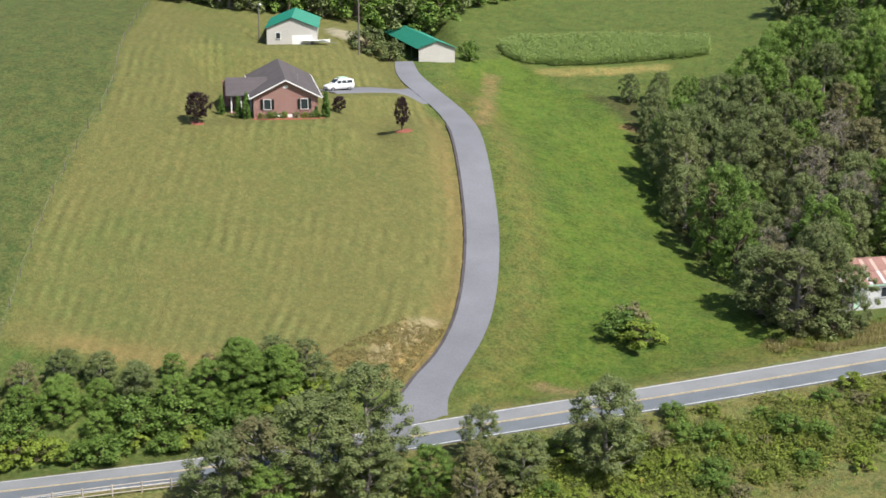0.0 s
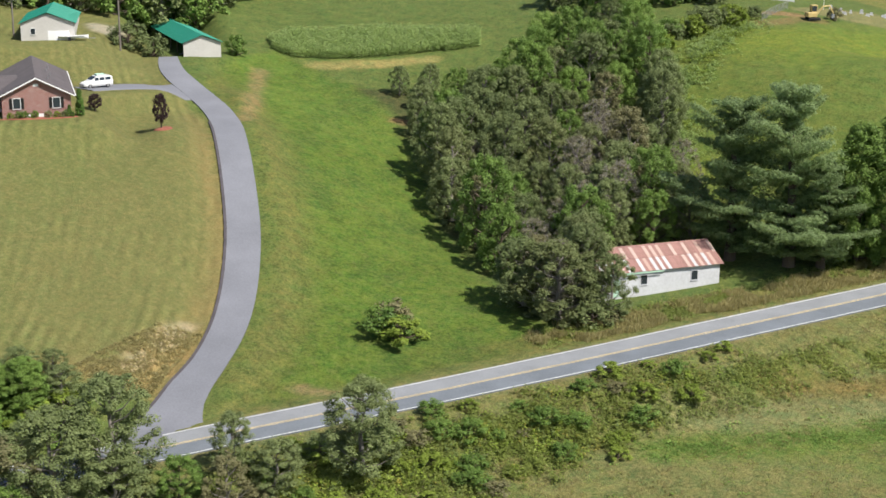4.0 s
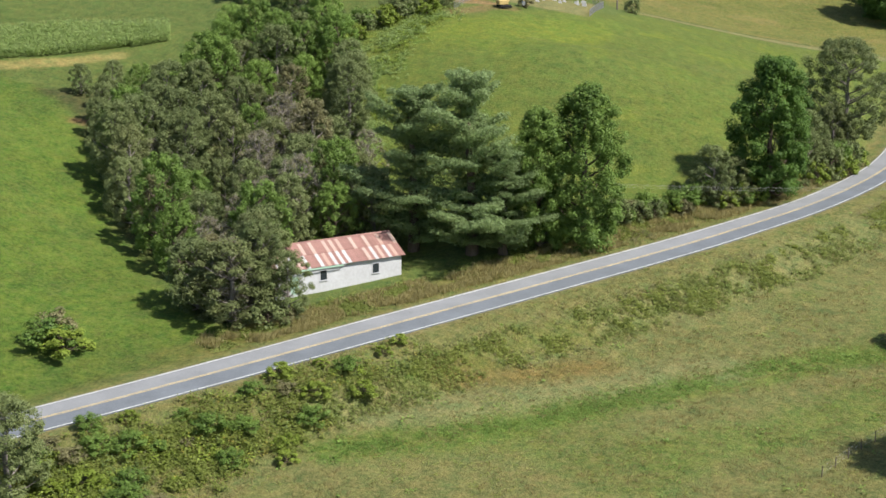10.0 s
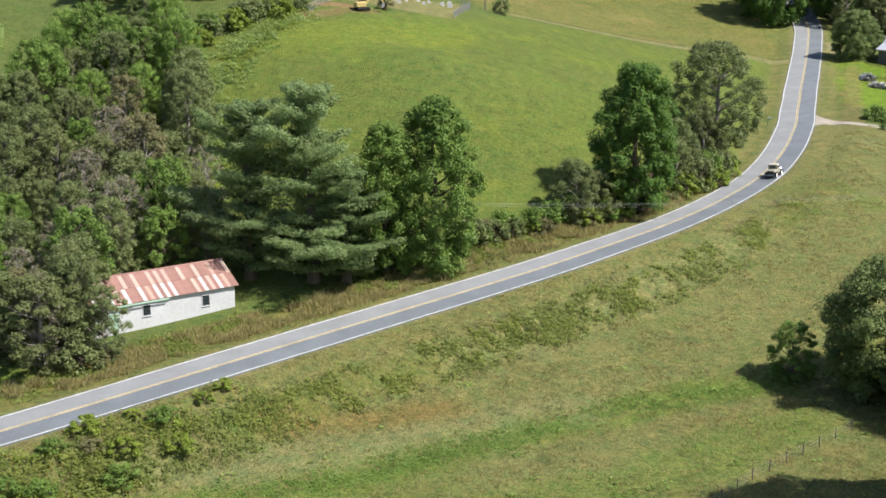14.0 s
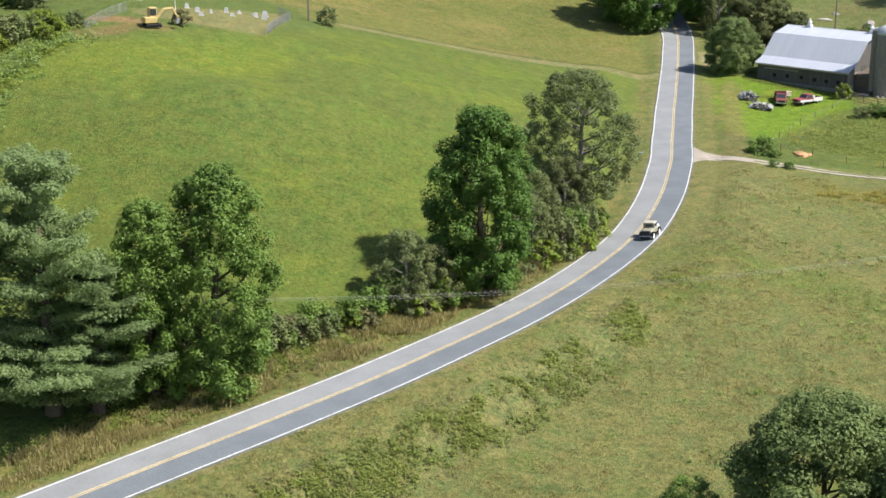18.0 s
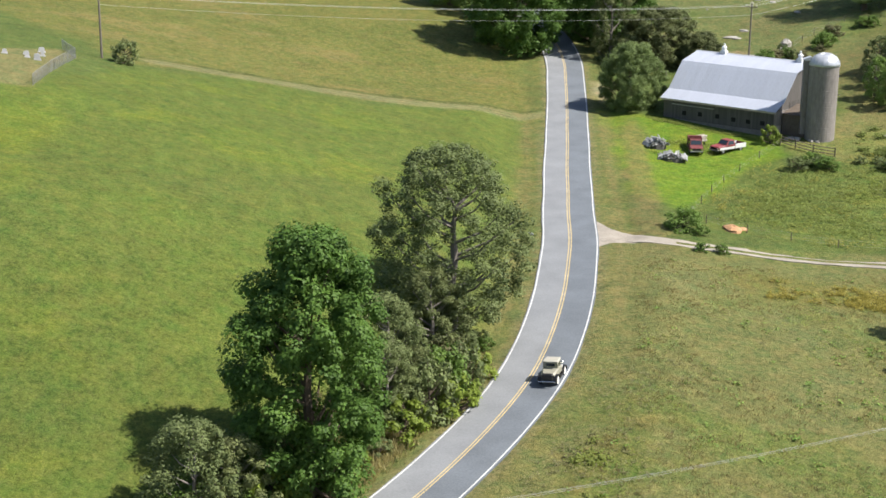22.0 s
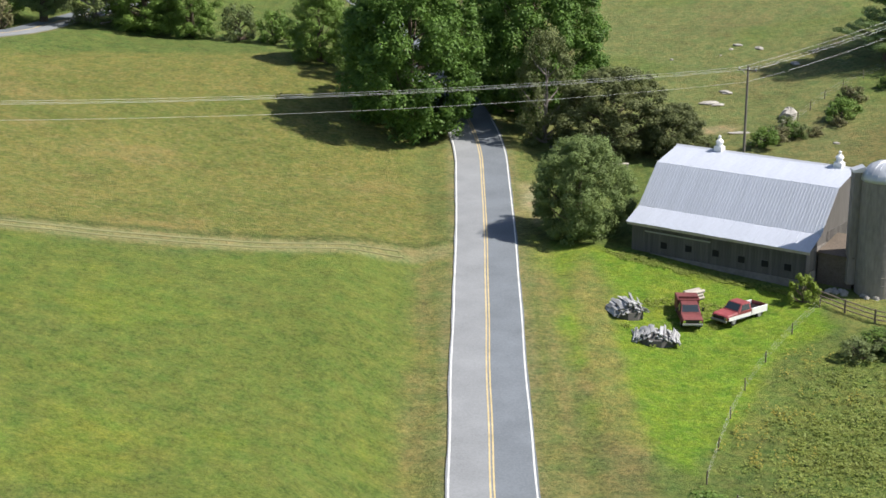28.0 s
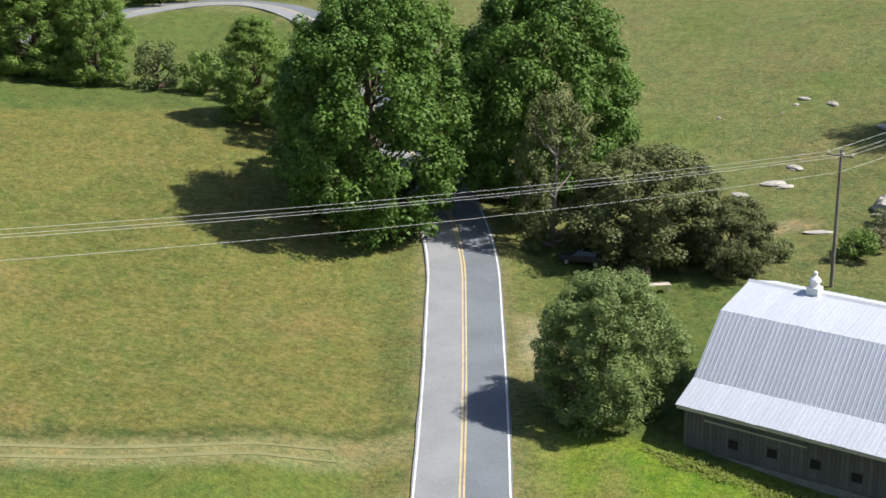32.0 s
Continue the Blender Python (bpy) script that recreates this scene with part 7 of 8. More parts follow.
wire((PC[0], PC[1], zc - 1.6), (PB[0], PB[1], zb - 1.3), 1.5)
wire((PC[0], PC[1], zc - 1.6), (PR[0], PR[1], zr - 1.5), 1.2)
for o in (0, 0.5, 1.4):
    wire((-62.2 + o * 0.5, -75.2 + o, on_ground(-62.2, -75.2) + 9.7 - 0.4 * o), (65 + 0.4 * o, -18.5 + o, on_ground(65, -18.5) + 10.2 - 0.3 * o), 4.4 + 0.15 * o, 0.008, material=M_WIRE_OLD)
for o in (-0.8, 0.8):
    wire((-170.2 + o, -67.2 + o, on_ground(-170.2, -67.2) + 10.1), (-114 + o, 20, on_ground(-114, 20) + 9.2), 0.8)
    wire((-170.2 + o, -67.2 + o, on_ground(-170.2, -67.2) + 10.1), (-260 + o, -95, on_ground(-230, -90) + 9), 1.2)

# ---- mailbox ----
mb = thing("mailbox", "silver roadside mailbox on a wooden post", "mailbox", pose(-4.9, 18.9, on_ground(-4.9, 18.9), 0, 0, 0))
part("post", Shape().block(-0.05, -0.05, -0.4, 0.05, 0.05, 1.05, 0.01), M_POLE, mb)
part("arm", Shape().block(-0.05, -0.04, 0.95, 0.62, 0.04, 1.03, 0.01), M_POLE, mb)
arc = [(0.10 * math.cos(a), 1.14 + 0.12 * math.sin(a)) for a in (0, 0.52, 1.05, 1.57, 2.09, 2.62, 3.14)]
box_ = Shape().prism([(-0.10, 1.03), (0.10, 1.03)] + arc, 0.06, 0.62)
bx = part("box", box_, M_TIN, mb, "galvanised box")
bx.matrix_basis = Matrix.Rotation(-math.pi / 2, 4, "Z")
part("flag", Shape().box(0.3, -0.12, 1.15, 0.33, -0.105, 1.35), M_RED, mb)


# ---- fences ----
def rail_fence(name, label, pts, rails, gap, high, material, group=""):
    line = smooth_line(pts, gap, 1)
    f = thing(name, label, "fence", pose(*line[0, :2], on_ground(*line[0, :2])), group)
    base = Vector((line[0, 0], line[0, 1], on_ground(*line[0, :2])))
    tops = []
    for i, (x, y) in enumerate(line[:, :2]):
        z = on_ground(x, y)
        d = Vector((x, y, z)) - base
        part("post", Shape().block(d.x - 0.07, d.y - 0.07, d.z - 0.3, d.x + 0.07, d.y + 0.07, d.z + high, 0.015), material, f)
        tops.append(d)
    for a, b2 in zip(tops, tops[1:]):
        for k in range(rails):
            h_ = high * (k + 0.75) / (rails + 0.1)
            part("rail", Shape().tube([a + Vector((0, 0, h_)), b2 + Vector((0, 0, h_))], 0.055, 4), material, f)
    return f


rail_fence("rail_fence", "dark weathered three-rail fence by the barn", [(30.6, 66.2), (32.6, 63.3), (33.8, 61.6), (37.0, 59.6)], 3, 1.9, 1.25, M_TIMBER)
rail_fence("rail_fence", "grey three-rail fence below the road", [(-124.5, -187), (-115.7, -177.4), (-111.3, -172.8), (-105.5, -166.5)], 3, 2.4, 1.2, M_PLANK_PALE)


def wire_fence(label, pts, gap, high, group="field fences"):
    line = smooth_line(pts, gap, 1)
    o = Vector((line[0, 0], line[0, 1], on_ground(*line[0, :2])))
    f = thing("wire_fence", label, "fence", Matrix.Translation(o), group)
    ps = [Vector((x, y, on_ground(x, y))) - o for x, y in line[:, :2]]
    me = Shape().tube([(0, 0, -0.3), (0.02, 0.01, high)], [0.06, 0.05], 6).mesh("post", [M_TIMBER])
    for i, p in enumerate(ps):
        ob = new("post", me)
        ob.parent = f
        ob.matrix_basis = Matrix.Translation(p) @ Matrix.Rotation(i * 1.3, 4, "Z") @ Matrix.Rotation(0.06 * math.sin(i * 2.3), 4, "X")
    for k in range(3):
        part("strand", Shape().tube([p + Vector((0, 0, high * (0.3 + 0.3 * k))) for p in ps], 0.005, 3), M_WIRE_OLD, f)
    return f


wire_fence("thin wire fence between lawn and cow pasture", PASTURE_EDGE, 5.0, 1.2)
wire_fence("wire fence with leaning posts across the lower field", [(-8, -122), (-3.4, -112), (1.1, -105.5), (6.5, -98)], 2.2, 1.1)
wire_fence("old wire fence round the weedy paddock", [(14.6, 32), (16.5, 38), (20, 48), (24, 56), (30.5, 65)], 5.0, 1.0)
wire_fence("old wire fence beside the farm track", [(16, 28.6), (24, 23.2), (36, 20.5), (56, 19)], 4.2, 1.0)
wire_fence("wire fence climbing the rocky pasture", [(33, 112), (40, 119), (46, 128), (52, 133), (60, 138)], 3.5, 1.2)


# ---- burial plot on the hill, with its chain-link fence ----
def chain_link(a, b2, high):
    o = Vector((a[0], a[1], on_ground(*a)))
    f = thing("chain_link_fence", "grey chain-link fence round the burial plot", "fence", Matrix.Translation(o), "fence round the burial plot")
    n = max(2, round(math.hypot(b2[0] - a[0], b2[1] - a[1]) / 2.4))
    ps = []
    for k in range(n + 1):
        x, y = a[0] + (b2[0] - a[0]) * k / n, a[1] + (b2[1] - a[1]) * k / n
        ps.append(Vector((x, y, on_ground(x, y))) - o)
    for p in ps:
        part("post", Shape().tube([p + Vector((0, 0, -0.2)), p + Vector((0, 0, high))], 0.035, 6), M_STEEL, f)
    part("top_rail", Shape().tube([p + Vector((0, 0, high)) for p in ps], 0.028, 5), M_STEEL, f)
    net = Shape()
    for p, q in zip(ps, ps[1:]):
        for k in range(-6, 20):
            for s in (1, -1):
                u0, u1 = k / 14, k / 14 + s * high / (q - p).length
                lo, hi2 = max(0, min(u0, u1)), min(1, max(u0, u1))
                if hi2 - lo < 0.02:
                    continue
                h0, h1 = (lo - u0) / (u1 - u0) * high, (hi2 - u0) / (u1 - u0) * high
                net.tube([p.lerp(q, lo) + Vector((0, 0, h0)), p.lerp(q, hi2) + Vector((0, 0, h1))], 0.006, 3)
    part("mesh_netting", net, M_STEEL, f)


for a, b2 in (((-81.5, 3), (-80.5, 17)), ((-60.5, 21), (-62.5, 44)), ((-62.5, 44), (-66, 50))):
    chain_link(a, b2, 1.3)
stone_rng = random.Random(5)
for k, (x, y) in enumerate([(-75.3, 29.5), (-73, 27.5), (-71.3, 29), (-70.2, 33.5), (-68.8, 36), (-67, 38.5), (-66.2, 36.5), (-65.4, 40), (-68.5, 31), (-71.5, 24.5), (-64.8, 36), (-66.5, 43)]):
    w, h_ = stone_rng.uniform(0.35, 0.75), stone_rng.uniform(0.45, 0.85)
    g = thing("headstone", "upright grey granite headstone in short grass", "headstone", pose(x, y, on_ground(x, y), 0, 0, 20 + stone_rng.uniform(-6, 6)), "headstones of the burial plot")
    part("plinth", Shape().block(-w / 2 - 0.1, -0.2, -0.2, w / 2 + 0.1, 0.2, 0.15, 0.02), M_HEADSTONE, g)
    part("slab", Shape().prism([(-w / 2, 0.15), (w / 2, 0.15), (w / 2, h_ * 0.8), (w / 3, h_), (-w / 3, h_), (-w / 2, h_ * 0.8)], -0.09, 0.09), M_HEADSTONE, g)
flag = thing("flagpole", "thin white flagpole beside the burial plot", "flagpole", pose(-75.5, 24.5, on_ground(-75.5, 24.5)))
part("mast", Shape().tube([(0, 0, -0.3), (0, 0, 6.5)], [0.05, 0.03], 8), M_WHITE, flag)
part("flag", Shape().slab((0.03, 0, 6.4), (0.45, 0.1, 6.3), (0.4, 0.1, 5.6), (0.03, 0, 5.7), 0.01), M_WHITE, flag)

# ---- bird house, rocks, heaps ----
bh = thing("bird_house", "small white bird house on a tall pole", "bird house", pose(16.4, 116.0, on_ground(16.4, 116.0), 0, 0, 30))
hb = 13.3 - on_ground(16.4, 116.0)
part("pole", Shape().tube([(0, 0, -0.3), (0, 0, hb)], [0.06, 0.05], 8), M_STEEL, bh)
part("box", Shape().prism([(-0.28, hb), (0.28, hb), (0.28, hb + 0.35), (0, hb + 0.6), (-0.28, hb + 0.35)], -0.25, 0.25), M_WHITE, bh)
part("roof", Shape().slab((-0.38, -0.33, hb + 0.3), (0, -0.33, hb + 0.66), (0, 0.33, hb + 0.66), (-0.38, 0.33, hb + 0.3), -0.04).slab((0, -0.33, hb + 0.66), (0.38, -0.33, hb + 0.3), (0.38, 0.33, hb + 0.3), (0, 0.33, hb + 0.66), -0.04), M_SHINGLE, bh)


def boulder(x, y, rx, ry, h_, seed, label="pale half-buried boulder in the pasture", material=None, name="boulder", category="rock", group="boulders in the far pasture"):
    r = random.Random(seed)
    rings = []
    for f, z in ((1.0, -0.25), (1.0, 0.1), (0.85, 0.55), (0.5, 0.92), (0.12, 1.0)):
        rings.append([(rx * f * math.cos(a * 0.628) * r.uniform(0.8, 1.2), ry * f * math.sin(a * 0.628) * r.uniform(0.8, 1.2), h_ * z * r.uniform(0.85, 1.1)) for a in range(10)])
    return whole(name, Shape().loft(rings), material or M_ROCK, label, category, pose(x, y, on_ground(x, y), 0, 0, r.uniform(0, 180)), group)


for k, (x, y, a, c_, h_) in enumerate([(35.1, 135.3, 1.2, 0.8, 0.5), (32.4, 131.9, 1.7, 0.9, 0.5), (33.4, 131.0, 1.2, 0.7, 0.3), (28.5, 129.4, 1.2, 0.8, 0.4), (40.7, 123.1, 1.7, 1.3, 1.4), (39.6, 121.8, 0.6, 0.5, 0.4), (42.7, 151.1, 1.0, 0.6, 0.5), (40.1, 153.3, 0.9, 0.6, 0.4),
                                       (38.9, 152.0, 0.5, 0.4, 0.3), (46.0, 142.9, 1.3, 0.8, 0.5), (34.0, 119.0, 1.8, 0.7, 0.2), (46.5, 125.0, 0.4, 0.3, 0.4), (30.0, 150.0, 0.35, 0.3, 0.35), (44, 112, 0.5, 0.4, 0.4), (46, 68, 0.7, 0.5, 0.4), (37, 150, 0.3, 0.25, 0.2)]):
    boulder(x, y, a * 0.85, c_ * 0.85, h_ * (0.9 if h_ > 1 else 0.55), k)
for k in range(16):
    u = stone_rng.uniform(0, 1)
    boulder(32.2 + 3.6 * u + stone_rng.uniform(-0.3, 0.3), 68.6 - 2.2 * u + stone_rng.uniform(-0.5, 0.5), 0.34, 0.28, 0.3, 60 + k, "rubble stone heaped at the silo's foot", name="stone", category="stone", group="rubble by the silo")
pile = boulder(18.7, 26.6, 1.55, 1.0, 0.5, 91, "heap of orange clay soil in the weeds", M_SOIL, "clay_mound", "soil mound", "clay mounds")
boulder(19.9, 26.9, 0.8, 0.5, 0.25, 92, "small spill of orange clay soil", M_SOIL, "clay_mound", "soil mound", "clay mounds")


def board_heap(x, y, length, wide, high, n, seed, turn):
    r = random.Random(seed)
    h_ = thing("board_heap", "heap of grey weathered boards sinking into grass", "wood pile", pose(x, y, on_ground(x, y), 0, 0, turn), "old board heaps")
    for k in range(n):
        w = r.uniform(0.12, 0.34)
        l2 = length * r.uniform(0.5, 0.95) / 2
        cx, cz = r.uniform(-wide / 2, wide / 2), 0
        cz = high * (1 - (2 * cx / wide) ** 2 * 0.7) * r.uniform(0.35, 1.0)
        me = Shape().box(-w / 2, -l2, -0.03, w / 2, l2, 0.03)
        ob = part("board", me, M_GREYBOARD, h_)
        ob.matrix_basis = Matrix.Translation((cx, r.uniform(-0.2, 0.2), cz)) @ Euler((r.uniform(-0.15, 0.15), 0.9 * (2 * cx / wide) + r.uniform(-0.2, 0.2), r.uniform(-0.22, 0.22))).to_matrix().to_4x4()
    part("core", Shape().loft([[(wide / 2 * f * math.cos(a * 0.628), length / 2 * f * math.sin(a * 0.628), high * z) for a in range(10)] for f, z in ((0.95, -0.2), (0.9, 0.35), (0.55, 0.7))]), M_PLANK, h_)


M_GREYBOARD = surface("silvery_old_boards", (0.36, 0.36, 0.37), 0.95, vary=0.6, grain=5, by_object=1.0)
board_heap(13.1, 64.0, 3.4, 3.2, 1.3, 60, 3, 15)
board_heap(14.9, 58.6, 3.0, 3.9, 1.1, 64, 4, -10)
log = thing("log_pile", "small pile of cut logs behind the truck", "wood pile", pose(19.6, 67.6, on_ground(19.6, 67.6), 0, 0, 30))
for k in range(9):
    part("log", Shape().tube([(-1.0 + 0.1 * (k % 3), (k % 3) * 0.32 - 0.3, 0.16 + 0.3 * (k // 3)), (1.0 - 0.15 * (k % 2), (k % 3) * 0.34 - 0.3, 0.2 + 0.3 * (k // 3))], 0.16, 7), M_PLANK_PALE, log)
machine = thing("hay_rake", "rusty old hay rake half hidden by trees", "farm machine", pose(15.6, 109.3, on_ground(15.6, 109.3), 0, 0, 20))
part("frame", Shape().tube([(-1.6, 0, 0.7), (1.6, 0, 0.7)], 0.06, 6).tube([(0, 0, 0.7), (0, 2.0, 0.5)], 0.05, 6), M_RUSTY, machine)
for s in (-1.5, -0.5, 0.5, 1.5):
    part("wheel", Shape().loft([[(s - 0.04, 0.62 * math.cos(a * 0.393), 0.62 + 0.62 * math.sin(a * 0.393)) for a in range(16)], [(s + 0.04, 0.62 * math.cos(a * 0.393), 0.62 + 0.62 * math.sin(a * 0.393)) for a in range(16)]]), M_RUSTY, machine)
hulk = thing("old_car", "dark old car parked under the trees", "car", pose(11.9, 112.6, on_ground(11.9, 112.6), 0, 0, 70))
part("body", body([(-2.1, 0.7, 0.3, 0.8, 0.7, 0.7, 0.85), (0, 0.78, 0.3, 0.86, 0.8, 0.78, 0.92), (2.0, 0.7, 0.3, 0.8, 0.65, 0.7, 0.8)]), M_BLACK, hulk)
part("cabin", body([(-1.3, 0.74, 0.88, 0.7, 1.0, 0.58, 1.3), (0.2, 0.74, 0.88, 0.7, 1.0, 0.58, 1.35), (0.9, 0.72, 0.86, 0.7, 0.9, 0.62, 0.94)]), M_GLASS, hulk)
for s in (-1, 1):
    for y0 in (1.3, -1.3):
        wheel(hulk, s * 0.74, y0, 0.31, 0.18, M_STEEL)
bench = thing("plank_bench", "pale plank table standing in the grass", "table", pose(17.6, 107.0, on_ground(17.6, 107.0), 0, 0, 10))
part("top", Shape().block(-1.0, -0.35, 0.7, 1.0, 0.35, 0.76, 0.01), M_PLANK_PALE, bench)
for sx_ in (-0.85, 0.85):
    for sy_ in (-0.25, 0.25):
        part("leg", Shape().box(sx_ - 0.04, sy_ - 0.04, -0.1, sx_ + 0.04, sy_ + 0.04, 0.7), M_PLANK_PALE, bench)


# ---- weeds, tall grass and corn: uncounted growth ----
def tufts(name, label, where, n, high, wide, material, seed, blades=9, category="grass", keep=None, upright=False):
    """Small heads of leaves scattered at where(rng, n) -> x, y."""
    r = np.random.default_rng(seed)
    x, y = where(r, n)
    if keep is not None:
        ok = keep(x, y)
        x, y = x[ok], y[ok]
    n = len(x)
    z = ground_at(x, y) - 0.05
    wide = wide * 0.66
    hgt = high * r.uniform(0.5, 1.3, n)
    base = np.stack([x, y, z], 1)
    out = []
    for b2 in range(blades):
        spread = wide * 1.6
        p = base + np.stack([r.normal(size=n) * spread * 0.6, r.normal(size=n) * spread * 0.6, hgt * r.uniform(0.08, 1.0, n)], 1)
        face = np.array([0, 0, 1.0]) + r.normal(size=(n, 3)) * 0.38
        face /= np.linalg.norm(face, axis=1)[:, None]
        side = np.cross(face, r.normal(size=(n, 3)))
        side /= np.linalg.norm(side, axis=1)[:, None]
        up = np.cross(face, side)
        s_ = (wide * r.uniform(0.35, 0.8, n))[:, None]
        if upright:
            turn = r.uniform(0, 6.28, n)
            side = np.stack([np.cos(turn), np.sin(turn), np.zeros(n)], 1) * (wide * r.uniform(0.10, 0.24, n))[:, None]
            tip = np.stack([r.normal(size=n) * 0.3, r.normal(size=n) * 0.3, r.uniform(0.7, 1.2, n)], 1) * hgt[:, None]
            root = base + np.stack([r.normal(size=n) * spread * 0.5, r.normal(size=n) * spread * 0.5, np.zeros(n)], 1)
            out.append(np.stack([root - side, root + tip * 0.6 - side * 0.9, root + tip, root + tip * 0.55 + side * 0.9], 1))
            continue
        out.append(np.stack([p - side * s_ - up * s_ * 0.3, p + up * s_ * 0.7, p + side * s_ + up * s_ * 0.2, p - up * s_ * 0.7], 1))
    pts = np.concatenate(out, 1).reshape(-1, 3)
    tagged(new(name, quad_mesh(name, pts, material)), label, category, kind="stuff")


def along_road(lo, hi, s0, s1, side):
    """Places beside the road, between two distances from its middle and two stretches of it (by north)."""
    idx = np.where((ROAD[:, 1] > s0) & (ROAD[:, 1] < s1))[0]
    ahead = np.gradient(ROAD[:, :2], axis=0)
    ahead /= np.linalg.norm(ahead, axis=1)[:, None]

    def pick(r, n):
        i = r.choice(idx, n)
        d = side * r.uniform(lo, hi, n)
        return ROAD[i, 0] + ahead[i, 1] * d + r.normal(size=n) * 0.5, ROAD[i, 1] - ahead[i, 0] * d + r.normal(size=n) * 0.5
    return pick


def in_zone(outline):
    o = np.array(outline, float)

    def pick(r, n):
        p = r.uniform(o.min(0), o.max(0), (n * 3, 2))
        p = p[inside(p[:, 0], p[:, 1], outline) > 0.3][:n]
        return p[:, 0], p[:, 1]
    return pick


def patchy(size, seed, level):
    return lambda x, y: wavy(x, y, size, seed) + 0.6 * wavy(x, y, size * 0.3, seed + 2) > level


LOWER = [(-88, -150), (-72, -128), (-50, -100), (-34, -80), (-18, -60), (-6, -44), (2, -28), (5, -10), (6, 12), (34, 12), (36, -40), (30, -100), (0, -140), (-40, -160)]
THICKET = [(-92, -152), (-82, -140), (-66, -121), (-54, -107), (-48, -108), (-52, -118), (-56, -130), (-66, -148), (-80, -160)]


def fading(outline, reach, seed, size, level):
    """Patches that thin out towards an outline's edge."""
    def keep(x, y):
        d = np.clip(inside(x, y, outline) / reach, 0, 1)
        w = wavy(x, y, size, seed) + 0.7 * wavy(x, y, size * 0.35, seed + 2)
        return w + 1.6 * d - 1.2 + 0.5 * np.sin(x * 91.7 + y * 57.3) > level
    return keep


tufts("roadside_weeds", "tall green weeds on the road's lower bank", along_road(8.0, 13.8, -150, -50, 1), 9000, 0.5, 0.24, L_ROADSIDE, 1, keep=patchy(1.6, 1.0, 0.0))
tufts("roadside_weeds", "dry tan stems on the road's lower bank", along_road(6.0, 14.5, -150, -15, 1), 6000, 0.3, 0.16, L_RUST, 31, keep=patchy(1.8, 4.0, 0.1))
tufts("roadside_weeds", "leafy green weeds on the lower bank", along_road(8.2, 12.8, -150, -30, 1), 9000, 0.42, 0.3, L_WEED, 32, keep=patchy(1.9, 6.0, 0.2))
tufts("verge_grass", "tall tawny grass between road and wood", along_road(5.2, 11.0, -118, -22, -1), 15000, 0.6, 0.5, L_STRAW, 45, blades=8, keep=patchy(2.0, 7.5, -0.1), upright=True)
tufts("verge_grass", "rank green grass between road and wood", along_road(5.6, 12.0, -118, -22, -1), 9000, 0.36, 0.24, L_ROADSIDE, 46, blades=7, keep=patchy(1.8, 2.5, 0.05))
tufts("bank_weeds", "green and brown weeds on the upper bank", along_road(7.5, 12.5, -115, -8, -1), 6500, 0.5, 0.26, L_WEED, 4, keep=patchy(2, 3.0, 0.0))
tufts("bank_weeds", "dry brown stems on the upper bank", along_road(6.0, 11.0, -72, -20, -1), 3500, 0.4, 0.2, L_RUST, 44, keep=patchy(2, 5.5, 0.1))
tufts("thicket_weeds", "rank leafy weeds in the ditch below the road", in_zone(THICKET), 11000, 0.85, 0.32, L_WEED, 5, keep=fading(THICKET, 13, 2.2, 1.5, -0.35))
tufts("thicket_weeds", "yellow-green leafy weeds below the road", in_zone(THICKET), 9000, 0.95, 0.32, L_LIGHT, 33, keep=fading(THICKET, 13, 2.5, 1.2, 0.15))
tufts("thicket_weeds", "dull green leafy weeds below the road", in_zone(THICKET), 9000, 0.9, 0.26, L_OLIVE, 6, keep=fading(THICKET, 13, 5.0, 1.4, 0.2))
tufts("thicket_weeds", "browning stems below the road", in_zone(THICKET), 5000, 0.8, 0.22, L_RUST, 36, keep=fading(THICKET, 13, 9.0, 1.3, 0.3))
tufts("goldenrod", "yellow flowering goldenrod stems", in_zone(THICKET), 2600, 1.0, 0.24, L_GOLD, 7, keep=fading(THICKET, 13, 7.0, 1.5, 0.2), category="flowers")
tufts("field_grass", "green tussocks in the lower field", in_zone(LOWER), 22000, 0.15, 0.2, L_WEED, 9, blades=5, keep=patchy(3, 2.0, 0.25))
tufts("field_grass", "dry tan tussocks in the lower field", in_zone(LOWER), 26000, 0.24, 0.34, L_STRAW, 39, blades=7, keep=patchy(2.4, 8.0, 0.0), upright=True)
tufts("field_weeds", "fresh green weed clumps in the lower field", in_zone(LOWER), 5000, 0.4, 0.34, L_HEDGE, 40, blades=8, keep=patchy(1.6, 5.0, 0.55), category="weeds")
tufts("field_weeds", "browning dock stems in the lower field", in_zone(LOWER), 1800, 0.3, 0.2, L_RUST, 41, blades=7, keep=patchy(2.6, 3.0, 0.6), category="weeds")


def beside(points, spread):
    """Places scattered about a line."""
    line = smooth_line(points, 0.5)

    def pick(r, n):
        i = r.integers(0, len(line), n)
        return line[i, 0] + r.normal(size=n) * spread, line[i, 1] + r.normal(size=n) * spread
    return pick


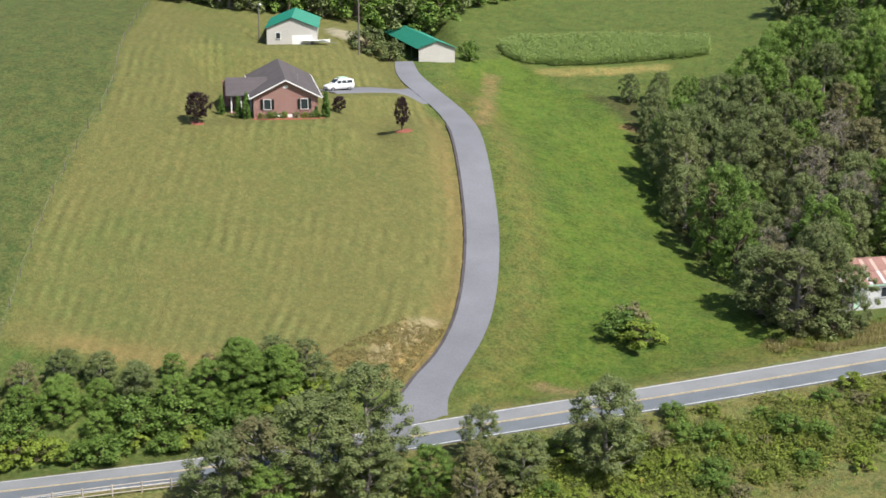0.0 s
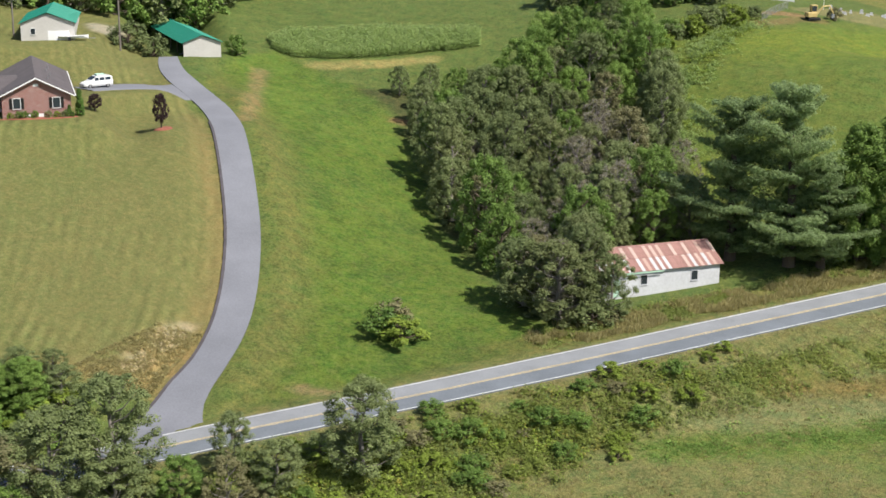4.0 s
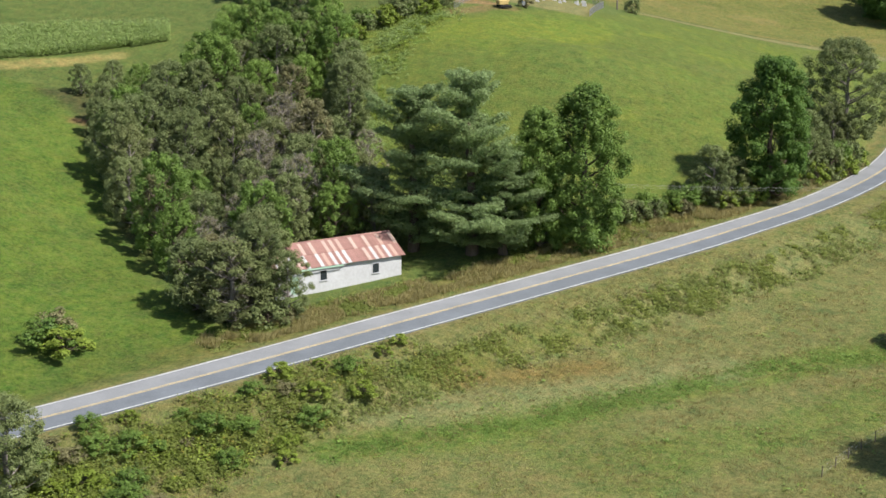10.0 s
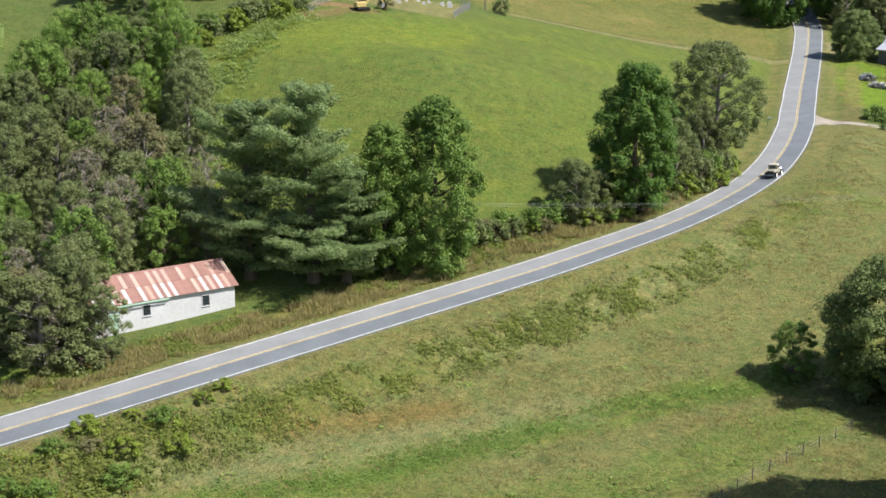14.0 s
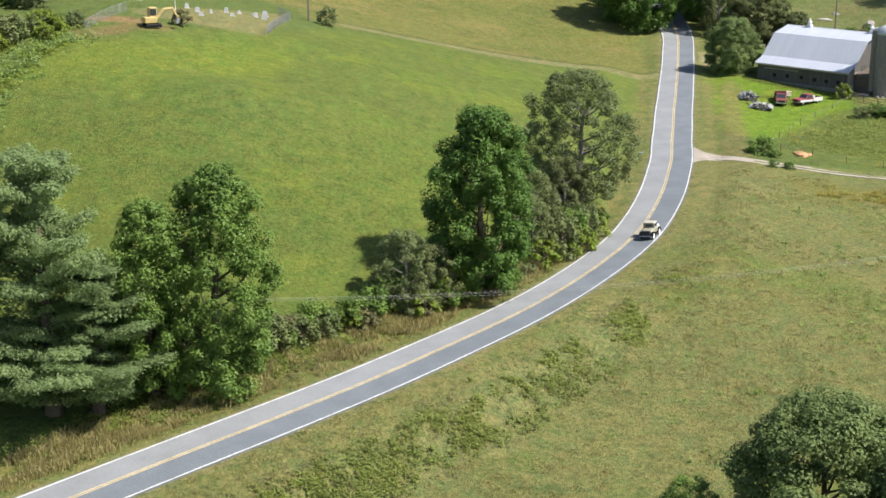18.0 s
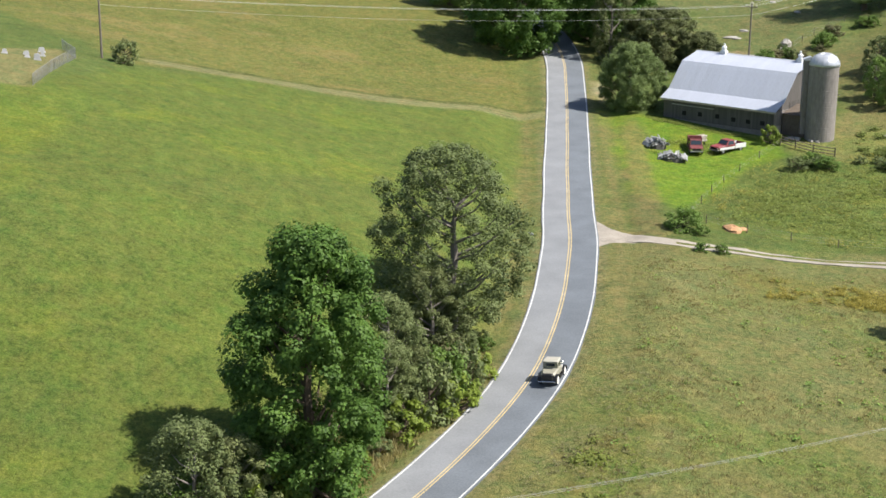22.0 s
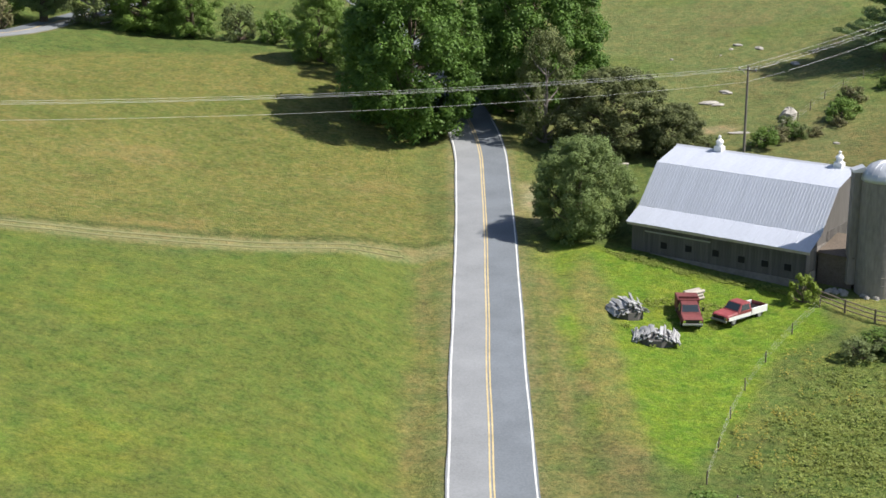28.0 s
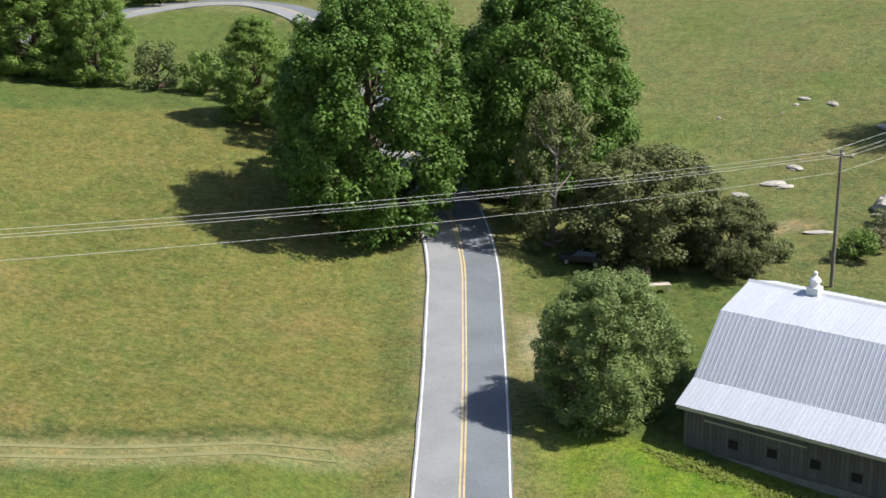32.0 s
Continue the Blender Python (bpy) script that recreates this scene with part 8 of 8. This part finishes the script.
tufts("swale_weeds", "rank green weeds along the field's wet swale", beside([(-56, -128), (-40, -119.4), (-27, -107.5), (-9.4, -92.4), (-1, -88)], 1.3), 7000, 0.16, 0.17, L_HEDGE, 51, keep=patchy(2.2, 1.2, -0.2))
tufts("swale_weeds", "green weeds in the lower field", beside([(-22, -121), (-9, -110), (2, -96)], 1.8), 4000, 0.15, 0.17, L_HEDGE, 52, keep=patchy(1.8, 3.2, 0.2))
EDGE = [(-83.2, 0.7), (-85.5, -10), (-86.5, -20), (-85.6, -30), (-82.5, -42), (-79, -54)]
tufts("edge_weeds", "tall yellow-green weeds along the wood's edge", beside(EDGE, 1.9), 5200, 0.7, 0.36, L_CORN, 53, keep=patchy(2.0, 2.7, -0.2))
tufts("goldenrod", "yellow flowering stems along the wood's edge", beside(EDGE, 1.7), 2600, 0.9, 0.3, L_LIGHT, 54, keep=patchy(1.8, 4.4, 0.1), category="flowers")
clump_rng = np.random.default_rng(77)
for x, y in scatter(THICKET, 2.5, 420, clump_rng):
    f = clump_rng.uniform(0.3, 0.62)
    plant([S_LIGHT, S_GREEN, S_LIGHT, S_GREEN, S_RUST][int(clump_rng.integers(0, 5))], x, y, f, f * 1.5, clump_rng.uniform(0, 6.28), group="shrubs in the ditch thicket")
tufts("paddock_weeds", "rank weeds of the barn paddock", in_zone(WEEDS), 10000, 0.34, 0.26, L_WEED, 11, blades=7, keep=fading(WEEDS, 6, 6.0, 3.0, 0.45))
tufts("paddock_weeds", "dark weeds of the barn paddock", in_zone(WEEDS), 9000, 0.5, 0.26, L_ROADSIDE, 12, blades=7, keep=fading(WEEDS, 5, 8.0, 3.4, 0.75))
BARNSIDE = [(36, 62), (44, 72), (60, 76), (64, 60), (46, 56)]
tufts("barnside_weeds", "tall green weeds beyond the silo", in_zone(BARNSIDE), 5000, 0.6, 0.3, L_ROADSIDE, 61, keep=patchy(3.0, 4.0, 0.3), category="weeds")
tufts("goldenrod", "yellow flowering weeds of the paddock", in_zone(WEEDS), 2600, 0.65, 0.22, L_GOLD, 34, keep=patchy(3, 1.0, 0.3), category="flowers")
tufts("goldenrod", "yellow flowering weeds by the track", in_zone([(16, 8.5), (26, 8), (40, 6), (42, -1), (30, 0), (18, 2)]), 2600, 0.45, 0.22, L_GOLD, 13, keep=patchy(1.6, 3.0, 0.2), category="flowers")
tufts("bank_grass", "dry grass on the clay bank", in_zone([(-116, -146), (-106, -143), (-108, -130), (-113, -131)]), 2600, 0.26, 0.2, L_STRAW, 19, keep=patchy(1.2, 3.0, -0.1))
tufts("yard_weeds", "lush weeds along the barn wall", in_zone([(12, 80), (15.0, 79.5), (29, 68.8), (29.5, 66.8), (14, 77)]), 1500, 0.22, 0.22, L_WEED, 20)
tufts("yard_weeds", "lush weeds round the old trucks", in_zone([(11, 66), (17, 68), (25, 66), (20, 60), (13, 56)]), 900, 0.3, 0.22, L_WEED, 21, keep=patchy(1.4, 2.0, 0.2))


def corn_rows(r, n):
    o = np.array(CORN, float)
    p = r.uniform(o.min(0), o.max(0), (n * 3, 2))
    v = np.round((0.72 * p[:, 1] - 0.69 * p[:, 0]) / 0.9) * 0.9
    u = 0.69 * p[:, 1] + 0.72 * p[:, 0]
    x, y = 0.72 * u - 0.69 * v, 0.69 * u + 0.72 * v
    ok = inside(x, y, CORN) > 0
    return x[ok][:n], y[ok][:n]


tufts("corn_field", "standing green corn in rows", corn_rows, 11000, 1.5, 0.34, L_CORN, 22, blades=10, category="crop")
